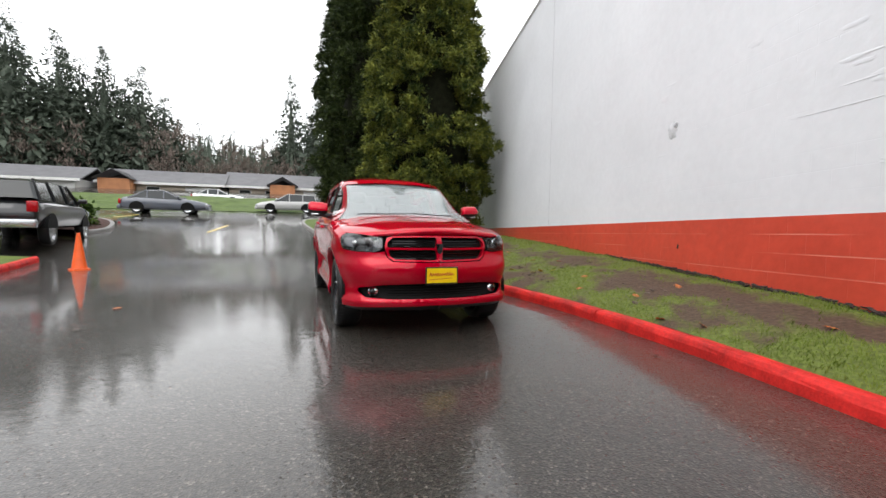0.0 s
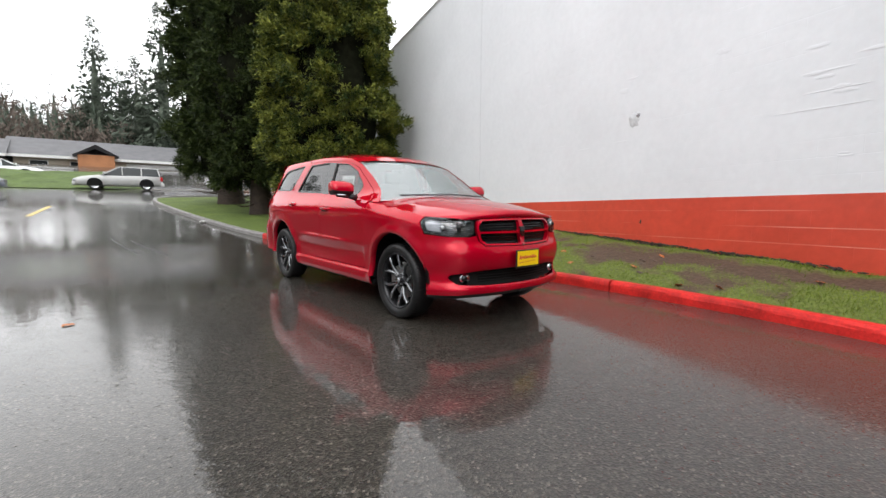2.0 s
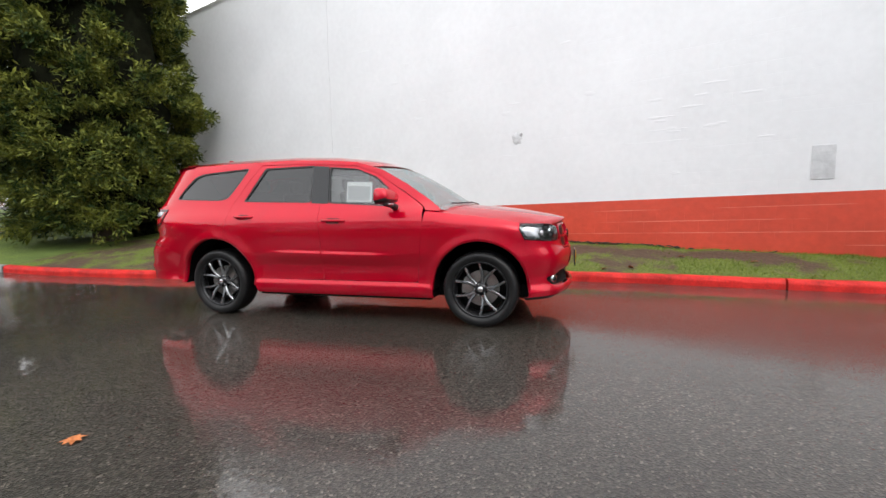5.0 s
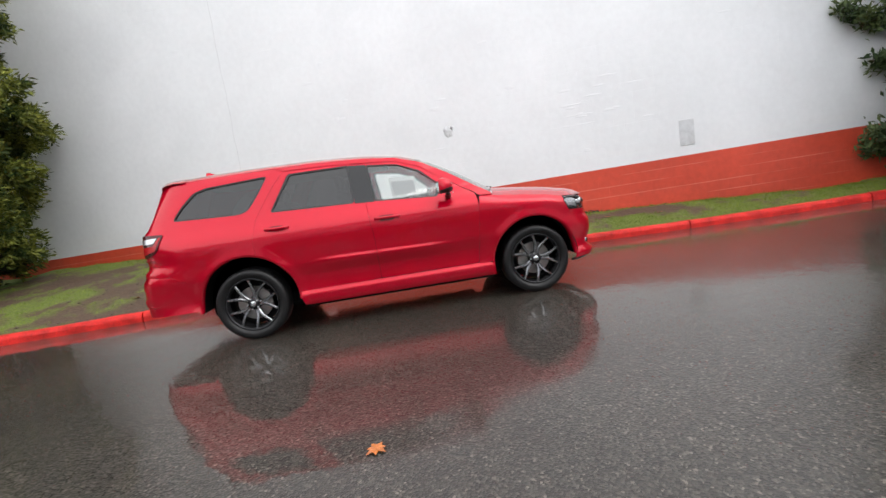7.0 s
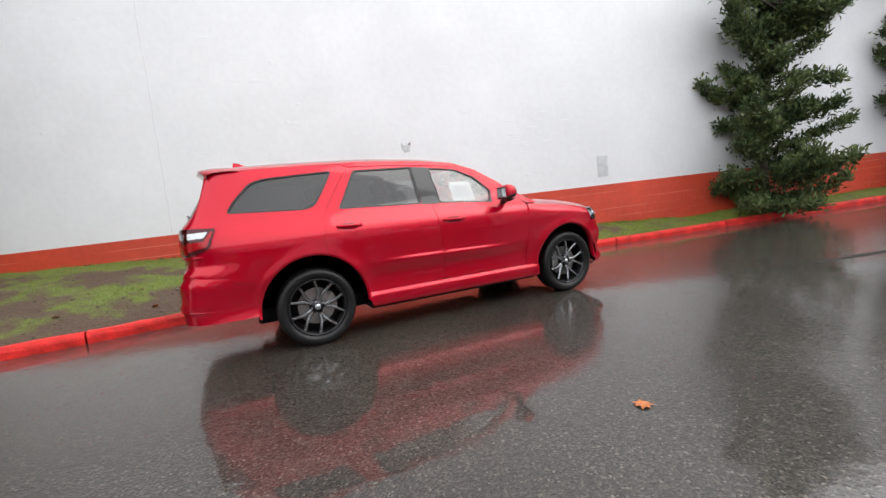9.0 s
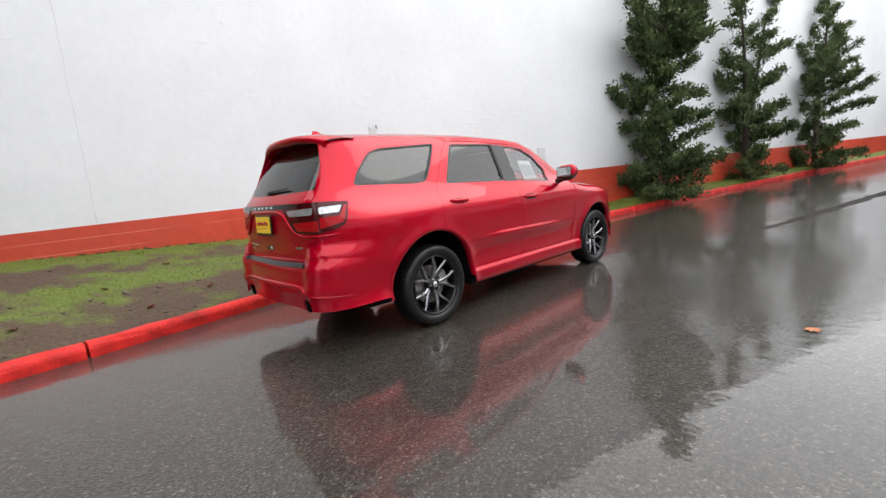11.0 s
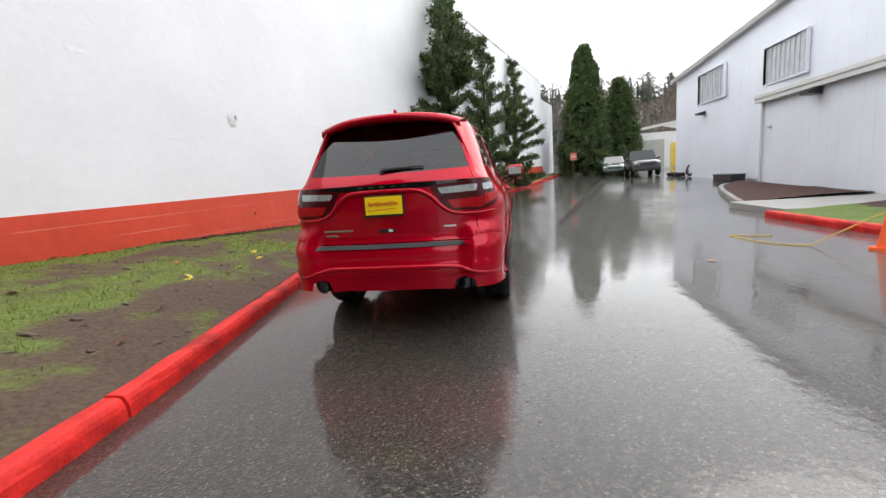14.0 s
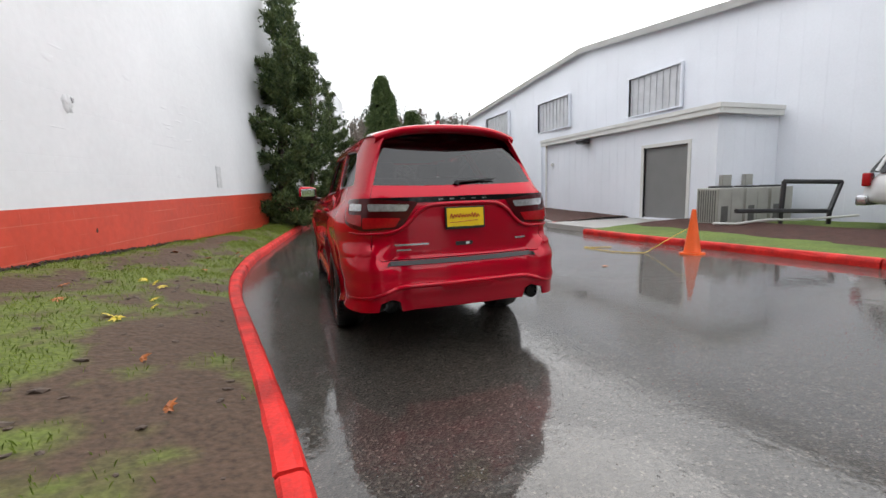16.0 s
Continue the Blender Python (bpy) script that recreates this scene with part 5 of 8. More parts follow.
HL = [fr(-0.555, 0.972), fr(-0.70, 1.004), sd(-2.0, 1.012), sd(-1.925, 1.005), sd(-1.905, 0.966), sd(-1.955, 0.872), fr(-0.80, 0.848), fr(-0.62, 0.845), fr(-0.565, 0.862)]
for s in (1, -1):
    lamp = part("headlight", skin(rounded(HL, 0.02), [], inset=0.06, flip=s, rim=0), M_LAMPBODY, car, "headlight with a round projector and clear cover", smooth=True)
    hl = rounded(HL, 0.02)
    c = np.mean(hl, axis=0)
    part("bezel", skin(hl, [[(float(c[0] + (u - c[0]) * 0.965), float(c[1] + (z - c[1]) * 0.93)) for u, z in hl]], inset=0.004, rim=0.05, flip=s, step=0.03), M_LAMPBODY, lamp)
    part("cover", skin(hl, [], inset=0.002, rim=0, flip=s, step=0.03), M_LENS, lamp, "clear cover", smooth=True).visible_shadow = False
    for px, pz, pr in ((-0.70, 0.925, 0.042), (-0.83, 0.925, 0.030)):
        p = wrap(*fr(px, pz), 0.055)
        q = wrap(*fr(px, pz), 0.015)
        d = (q - p).normalized()
        bm = bmesh.new()
        tube(bm, (s * p.x, p.y, p.z), (s * q.x, q.y, q.z), pr, pr * 1.1, 20)
        part("projector_ring", bm, M_CHROME, lamp, smooth=True)
        bm = bmesh.new()
        bmesh.ops.create_uvsphere(bm, u_segments=16, v_segments=10, radius=pr * 0.78, matrix=Matrix.Translation((s * q.x, q.y + 0.005, q.z)))
        part("projector", bm, M_GLOSSBLACK if px > -0.8 else M_LAMPCLEAR, lamp, smooth=True)
    part("side_reflector", skin([fr(-0.835, 0.96), sd(-1.99, 0.985), sd(-1.935, 0.965), sd(-1.97, 0.90), fr(-0.84, 0.88)], [], inset=0.03, rim=0.01, flip=s), M_LAMPCLEAR, lamp, smooth=True)
    fog = wrap(*fr(-0.645, 0.468), 0.02)
    fog0 = wrap(*fr(-0.645, 0.468), 0.07)
    bm = bmesh.new()
    tube(bm, (s * fog0.x, fog0.y, fog0.z), (s * fog.x, fog.y, fog.z), 0.045, 0.047, 18)
    f = part("fog_light", bm, M_CHROME, car, "round fog light in a chrome ring", smooth=True)
    bm = bmesh.new()
    bmesh.ops.create_uvsphere(bm, u_segments=14, v_segments=8, radius=0.034, matrix=Matrix.Translation((s * fog.x, fog.y + 0.015, fog.z)))
    part("lens", bm, M_GLOSSBLACK, f, smooth=True)

# rear
GATE = [rr(0.0, 1.782), rr(-0.30, 1.772), rr(-0.52, 1.745), rr(-0.70, 1.705), rr(-0.728, 1.27), rr(-0.728, 0.82), rr(-0.66, 0.775), rr(0.66, 0.775), rr(0.728, 0.82), rr(0.728, 1.27), rr(0.70, 1.705), rr(0.52, 1.745), rr(0.30, 1.772)]
RGLASS = [rr(0.0, 1.742), rr(-0.30, 1.732), rr(-0.52, 1.706), rr(-0.650, 1.674), rr(-0.735, 1.33), rr(-0.3, 1.318), rr(0.3, 1.318), rr(0.735, 1.33), rr(0.650, 1.674), rr(0.52, 1.706), rr(0.30, 1.732)]
gate = part("tailgate", skin(GATE, [rounded(RGLASS, 0.03)]), M_PAINT, car, smooth=True)
part("rear_glass", skin(rounded(RGLASS, 0.03), [], inset=0.003, rim=0), M_PRIVACY, gate, "dark tinted rear glass", smooth=True).visible_shadow = False
part("rear_bumper", skin([*arc(ARY, ARZ, ARR, 5, 29, 5), sd(2.0, 0.6588), sd(2.25, 0.7785), sd(2.48, 0.7985), rr(-0.735, 0.86), rr(-0.66, 0.768), rr(0.66, 0.768), rr(0.735, 0.86)] + [(2 * U_END - u, z) for u, z in (sd(2.48, 0.7985), sd(2.25, 0.7785), sd(2.0, 0.6588))]
                         + [(2 * U_END - u, z) for u, z in arc(ARY, ARZ, ARR, 29, 5, 5)] + [(2 * U_END - sd(2.03, 0)[0], 0.395), rr(0.76, 0.395), rr(0.685, 0.398), rr(0.67, 0.46), rr(0.60, 0.485), rr(0.53, 0.46), rr(0.515, 0.38), rr(0.4, 0.39), rr(-0.4, 0.39), rr(-0.515, 0.38), rr(-0.53, 0.46), rr(-0.60, 0.485), rr(-0.67, 0.46), rr(-0.685, 0.398), rr(-0.76, 0.395), sd(2.03, 0.395)], []), M_PAINT, car, smooth=True)
part("bumper_step", skin(rounded([rr(-0.62, 0.735), rr(0.62, 0.735), rr(0.60, 0.766), rr(-0.60, 0.766)], 0.01), [], inset=-0.006, rim=0.03), M_BLACKTRIM, car, "black step pad on the bumper", smooth=True)
part("rear_valance", skin([rr(-0.78, 0.49), rr(0.78, 0.49), rr(0.74, 0.375), rr(-0.74, 0.375)], [], inset=0.11), M_BLACKTRIM, car, smooth=True)
part("bumper_scoop", skin(rounded([rr(-0.23, 0.565), rr(0.23, 0.565), rr(0.19, 0.525), rr(-0.19, 0.525)], 0.02), [], inset=-0.012, rim=0.02), M_PAINT, car, smooth=True)
part("lamp_band", skin([rr(-0.80, 1.236), rr(0.80, 1.236), rr(0.80, 1.205), rr(0.36, 1.195), rr(-0.36, 1.195), rr(-0.80, 1.205)], [], inset=-0.006, rim=0.012), M_GLOSSBLACK, gate, "thin dark lamp band across the tailgate", smooth=True)
for s in (1, -1):
    k = (lambda p: p) if s == 1 else (lambda p: [(2 * U_END - u, z) for u, z in p])
    tl = [sd(2.30, 1.225), sd(2.42, 1.232), rr(-0.78, 1.237), rr(-0.36, 1.20), rr(-0.40, 1.15), rr(-0.47, 1.045), rr(-0.52, 1.005), rr(-0.78, 0.995), sd(2.44, 1.02), sd(2.36, 1.055)]
    lamp = part("tail_light", skin(k(rounded(tl, 0.025)), [], inset=-0.010, rim=0.02, step=0.03), M_LAMPDARK, car, "smoked red tail light with a clear strip", smooth=True)
    part("clear_strip", skin(k(rounded([rr(-0.75, 1.195), rr(-0.43, 1.182), rr(-0.455, 1.135), rr(-0.74, 1.142)], 0.015)), [], inset=-0.014, rim=0.01), M_LAMPCLEAR, lamp, "clear lens", smooth=True)
    part("red_strip", skin(k(rounded([rr(-0.79, 1.095), rr(-0.50, 1.085), rr(-0.545, 1.02), rr(-0.79, 1.012)], 0.015)), [], inset=-0.014, rim=0.01), M_LAMPRED, lamp, "red lens", smooth=True)
    part("side_strip", skin(k(rounded([rr(-0.80, 1.115), sd(2.40, 1.12), sd(2.345, 1.20), sd(2.325, 1.20), sd(2.375, 1.07), rr(-0.80, 1.03)], 0.012)), [], inset=-0.014, rim=0.01), M_LAMPRED, lamp, "red lens", smooth=True)
    part("side_clear", skin(k(rounded([rr(-0.80, 1.195), sd(2.365, 1.20), sd(2.40, 1.148), rr(-0.80, 1.145)], 0.012)), [], inset=-0.014, rim=0.01), M_LAMPCLEAR, lamp, "clear lens", smooth=True)
    p = wrap(*rr(-0.60, 0.42))
    bm = bmesh.new()
    tube(bm, (s * p.x, p.y - 0.25, 0.425), (s * p.x, p.y + 0.005, 0.425), 0.052, 0.056, 20, caps=False)
    tube(bm, (s * p.x, p.y + 0.005, 0.425), (s * p.x, p.y - 0.12, 0.425), 0.046, 0.044, 20, caps=False)
    part("exhaust_tip", bm, M_CHROME, car, "round chrome exhaust tip", smooth=True)
    bm = bmesh.new()
    tube(bm, (s * p.x, p.y - 0.11, 0.425), (s * p.x, p.y - 0.10, 0.425), 0.045, 0.045, 20)
    part("exhaust_bore", bm, M_MESH, car)


def ridge(name, pts, r, parent, material, inset=-0.004, label=""):
    """A slim raised moulding along places on the skin."""
    path = []
    for (u0, z0), (u1, z1) in zip(pts, pts[1:]):
        n = max(1, int(math.hypot(u1 - u0, z1 - z0) / 0.03))
        path += [(u0 + (u1 - u0) * k / n, z0 + (z1 - z0) * k / n) for k in range(n)]
    path.append(pts[-1])
    path = [(float(np.mean([path[min(max(i + d, 0), len(path) - 1)][0] for d in (-2, -1, 0, 1, 2)])), float(np.mean([path[min(max(i + d, 0), len(path) - 1)][1] for d in (-2, -1, 0, 1, 2)]))) for i in range(len(path))]
    ps = [wrap(u, z, inset) for u, z in path]
    bm = bmesh.new()
    rows = []
    for i, p in enumerate(ps):
        d = (ps[min(i + 1, len(ps) - 1)] - ps[max(i - 1, 0)]).normalized()
        out = (wrap(*path[i], inset - 0.02) - p).normalized()
        side_v = d.cross(out).normalized()
        k = r * (0.3 + 0.7 * min(1, 4 * min(i, len(ps) - 1 - i) / len(ps)))
        rows.append([bm.verts.new(p + k * (math.cos(a) * side_v + math.sin(a) * 0.8 * out)) for a in [2 * math.pi * j / 8 for j in range(8)]])
    for a, b in zip(rows, rows[1:]):
        for j in range(8):
            bm.faces.new((a[j], a[(j + 1) % 8], b[(j + 1) % 8], b[j]))
    bm.faces.new(rows[0])
    bm.faces.new(rows[-1][::-1])
    bmesh.ops.recalc_face_normals(bm, faces=bm.faces[:])
    return part(name, bm, material, parent, label, smooth=True)


def across(pts):
    return pts + [(2 * U_END - u, z) for u, z in pts[::-1]]


ridge("lamp_rail", across([sd(2.40, 0.985), rr(-0.80, 0.972), rr(-0.56, 0.975), rr(-0.48, 1.00), rr(-0.41, 1.09), rr(-0.35, 1.155), rr(-0.27, 1.178), rr(-0.02, 1.180)]), 0.017, gate, M_PAINT, -0.006)
ridge("bumper_ridge", across([sd(2.22, 0.49), sd(2.42, 0.50), rr(-0.80, 0.505), rr(-0.67, 0.52), rr(-0.58, 0.562), rr(-0.50, 0.576), rr(-0.02, 0.578)]), 0.020, car, M_PAINT, 0.006)
part("latch", skin(rounded([rr(-0.075, 0.885), rr(0.075, 0.885), rr(0.07, 0.855), rr(-0.07, 0.855)], 0.01), [], inset=-0.003, rim=0.01), M_BLACKTRIM, gate)
part("lock_light", skin([rr(-0.045, 0.882), rr(-0.015, 0.882), rr(-0.015, 0.862), rr(-0.045, 0.862)], [], inset=-0.006, rim=0.005), M_PAPER, gate)
for k in range(5):
    part("badge_letter_bar", skin(rounded([rr(-0.19 + 0.09 * k, 1.222), rr(-0.15 + 0.09 * k, 1.222), rr(-0.15 + 0.09 * k, 1.209), rr(-0.19 + 0.09 * k, 1.209)], 0.004), [], inset=-0.012, rim=0.008, edge=0.02), M_CHROME, gate)
for a, b, z0, z1 in ((0.29, 0.55, 0.875, 0.890), (0.43, 0.54, 0.838, 0.850), (-0.56, -0.46, 0.875, 0.890)):
    part("name_badge", skin([rr(a, z0), rr(b, z0), rr(b, z1), rr(a, z1)], [], inset=-0.004, rim=0.006, edge=0.03), M_SILVER, gate)


def plate(x, y, z, turn, tilt):
    p = empty("advert_plate", None)
    p.parent = car
    p.matrix_basis = pose(x, y, z, tilt, 0, turn)
    part("plate_frame", boxed(-0.163, 0.163, 0.0, 0.012, -0.085, 0.085, 0.004), M_BLACKTRIM, p)
    part("card", boxed(-0.150, 0.150, -0.003, 0.001, -0.066, 0.074), M_PLATE, p, "yellow card with red script")
    bm = bmesh.new()
    rng = random.Random(4)
    xx = -0.125
    pts = []
    while xx < 0.125:
        pts.append((xx, 0.012 + (0.020 if len(pts) % 2 else -0.012) * rng.uniform(0.6, 1.2) * (1.6 if len(pts) < 3 else 1)))
        xx += 0.012
    for a, b in zip(pts, pts[1:]):
        tube(bm, (a[0], -0.0045, a[1]), (b[0], -0.0045, b[1]), 0.0035, n=5)
    tube(bm, (-0.13, -0.0045, -0.035), (0.10, -0.0045, -0.022), 0.0025, n=5)
    part("script_bars", bm, M_INK, p)
    for px in (-0.10, 0.10):
        bm = bmesh.new()
        tube(bm, (px, -0.006, -0.07), (px, 0.0, -0.07), 0.007, n=8)
        part("bolt", bm, M_DARK, p)


plate(0, -2.415, 0.625, 0, 0)
plate(0, 2.655, 1.07, 180, -3)


# bonnet, windscreen, roof
def loft(stations, n=14, close=False):
    """A surface through curves across the car: each station gives its edge point, the rise of its middle and the push of its middle forwards."""
    bm = bmesh.new()
    rows = []
    for (x, y, z), rise, push, flat in stations:
        row = []
        for k in range(-n, n + 1):
            t = k / n
            c = 1 - abs(t) ** flat
            row.append(bm.verts.new((x * t, y + push * (1 - t * t), z + rise * c)))
        rows.append(row)
    for a, b in zip(rows, rows[1:]):
        for k in range(2 * n):
            bm.faces.new((a[k], a[k + 1], b[k + 1], b[k]))
    bmesh.ops.recalc_face_normals(bm, faces=bm.faces[:])
    if sum(f.normal.z for f in bm.faces) < 0:
        bmesh.ops.reverse_faces(bm, faces=bm.faces[:])
    return bm


def edge_of(y, z):
    p = wrap(*sd(y, z))
    return (abs(p.x), p.y, p.z)


st = []
for k, y in enumerate(np.linspace(-1.0, -1.86, 12)):
    e = edge_of(y, lerp_table(FENDER_TOP, y) - 0.004)
    st.append(((e[0] - 0.004, e[1], e[2]), lerp_table([(-1.86, 0.055), (-1.6, 0.085), (-1.0, 0.085)], y), lerp_table([(-1.86, -0.33), (-1.6, -0.16), (-1.0, -0.12)], y), 2.6))
e = edge_of(-1.9, 1.018)
st.append(((e[0] - 0.03, e[1] - 0.02, 1.018), 0.035, -0.40, 2.6))
p = wrap(*fr(-0.70, 1.008))
st.append(((0.70, p.y - 0.01, 1.006), 0.022, -0.135, 2.6))
p = wrap(*fr(-0.60, 1.0))
st.append(((0.60, p.y + 0.005, 0.988), 0.024, -0.095, 2.6))
bonnet = part("bonnet", loft(st), M_PAINT, car, "long red bonnet beaded with rain", smooth=True)
st = []
for y in np.linspace(-1.13, -0.31, 23):
    z = lerp_table([(-1.13, 1.167), (-1.03, 1.235), (-0.72, 1.44), (-0.44, 1.598), (-0.15, 1.688)], y)
    e = edge_of(y, z - 0.006)
    t = (y + 1.03) / 0.88
    st.append(((e[0] - 0.003, y, z - 0.008), 0.012 + 0.010 * t, -0.19 + 0.05 * t, 2.0))
w = part("windscreen", loft(st), M_SCREEN, car, "wet windscreen that mirrors the bright sky", smooth=True)
w.visible_shadow = False
st = []
for y in np.linspace(-0.33, 2.22, 52):
    z = lerp_table([(-0.44, 1.598), (-0.15, 1.688), (0.19, 1.722), (0.72, 1.747), (1.12, 1.745), (1.5, 1.742), (1.9, 1.735), (2.2, 1.72)], y) + 0.001
    e = edge_of(y, z)
    st.append(((e[0] + 0.001, y, z), lerp_table([(-0.33, 0.024), (-0.16, 0.036), (0.05, 0.054), (0.3, 0.068), (1.2, 0.082), (2.2, 0.078)], y), lerp_table([(-0.33, -0.150), (-0.16, -0.13), (0.3, -0.05), (1.0, 0), (1.8, 0.02), (2.22, 0.10)], y), 3.0))
part("roof", loft(st, 16), M_PAINT, car, smooth=True)
st2 = []
for y, dz, wx in ((2.06, 0.012, 0.0), (2.18, 0.015, 0.0), (2.27, 0.008, 0.005), (2.325, -0.006, 0.012), (2.332, -0.042, 0.016), (2.28, -0.060, 0.02), (2.12, -0.052, 0.03)):
    e = edge_of(min(y, 2.16), 1.70)
    st2.append(((e[0] + 0.006 - wx * 0.3 - max(0, y - 2.18) * 0.25, y - 0.02, 1.716 + dz), 0.078, 0.110, 3.0))
part("roof_spoiler", loft(st2, 16), M_PAINT, car, "red roof spoiler over the rear glass", smooth=True)
part("spoiler_shade", loft([((0.54, 2.12, 1.662), 0.08, 0.105, 3.0), ((0.54, 2.22, 1.664), 0.08, 0.105, 3.0)], 12), M_BLACKTRIM, car)
bm = bmesh.new()
prof = [(-0.10, 0.0), (0.0, 0.030), (0.05, 0.052), (0.085, 0.055), (0.095, 0.0)]
vs = [[bm.verts.new((sx * (0.018 if z < 0.02 else 0.007), 1.99 + y, 1.822 + z)) for y, z in prof] for sx in (-1, 1)]
for k in range(len(prof) - 1):
    bm.faces.new((vs[0][k], vs[0][k + 1], vs[1][k + 1], vs[1][k]))
bm.faces.new(vs[0][::-1])
bm.faces.new(vs[1])
part("roof_aerial", bm, M_PAINT, car, "red shark fin aerial")
# underbody, wheel wells, cowl
part("underbody", boxed(-0.60, 0.60, -2.0, 2.05, 0.25, 0.42, 0.03), M_MESH, car, "dark underside")
part("floor_pan", boxed(-0.87, 0.87, -1.03, 1.00, 0.255, 0.33, 0.02), M_MESH, car, "dark underside")
part("liner", boxed(-0.84, 0.84, -0.98, 0.98, 0.34, 1.10), M_MESH, car)
part("engine_bay", boxed(-0.62, 0.62, -2.15, -0.98, 0.40, 0.98), M_MESH, car)
part("boot_liner", boxed(-0.62, 0.62, 0.98, 2.45, 0.40, 1.05), M_MESH, car)
part("cowl", boxed(-0.74, 0.74, -1.10, -0.90, 1.08, 1.19, 0.01), M_BLACKTRIM, car)
for s in (1, -1):
    for ay, az, ar in ARCHES:
        bm = bmesh.new()
        n = 20
        rows = [[bm.verts.new((s * x, ay + (ar + 0.012) * math.cos(math.pi * (-0.02 + 1.04 * k / n)), az + (ar + 0.012) * math.sin(math.pi * (-0.02 + 1.04 * k / n)))) for x in (0.885, 0.62)] for k in range(n + 1)]
        for a, b in zip(rows, rows[1:]):
            bm.faces.new((a[0], b[0], b[1], a[1]))
        inner = bm.faces.new([r[1] for r in rows])
        bmesh.ops.recalc_face_normals(bm, faces=bm.faces[:])
        part("wheel_well", bm, M_MESH, car)
        # turned-in lip of the arch
        bm = bmesh.new()
        rows = []
        for k in range(n + 1):
            a = radians(-2 + 184 * k / n)
            y, z = ay + ar * math.cos(a), az + ar * math.sin(a)
            p, q = wrap(*sd(y, z), 0.0), wrap(*sd(y, z), 0.05)
            r = wrap(*sd(ay + (ar + 0.022) * math.cos(a), az + (ar + 0.022) * math.sin(a)), -0.007)
            rows.append([bm.verts.new((s * v.x, v.y, v.z)) for v in (r, p + Vector((-0.005, 0, 0)), q)])
        for a, b in zip(rows, rows[1:]):
            for j in range(2):
                bm.faces.new((a[j], b[j], b[j + 1], a[j + 1]))
        bmesh.ops.recalc_face_normals(bm, faces=bm.faces[:])
        part("arch_lip", bm, M_PAINT, car, smooth=True)


# wheels
def lathe(profile, n=48, close=False):
    """A ring turned about the x axis; profile: (x, radius)."""
    bm = bmesh.new()
    rows = [[bm.verts.new((x, r * math.cos(2 * math.pi * k / n), r * math.sin(2 * math.pi * k / n))) for k in range(n)] for x, r in profile]
    pairs = list(zip(rows, rows[1:])) + ([(rows[-1], rows[0])] if close else [])
    for a, b in pairs:
        for k in range(n):
            bm.faces.new((a[k], a[(k + 1) % n], b[(k + 1) % n], b[k]))
    bmesh.ops.recalc_face_normals(bm, faces=bm.faces[:])
    return bm


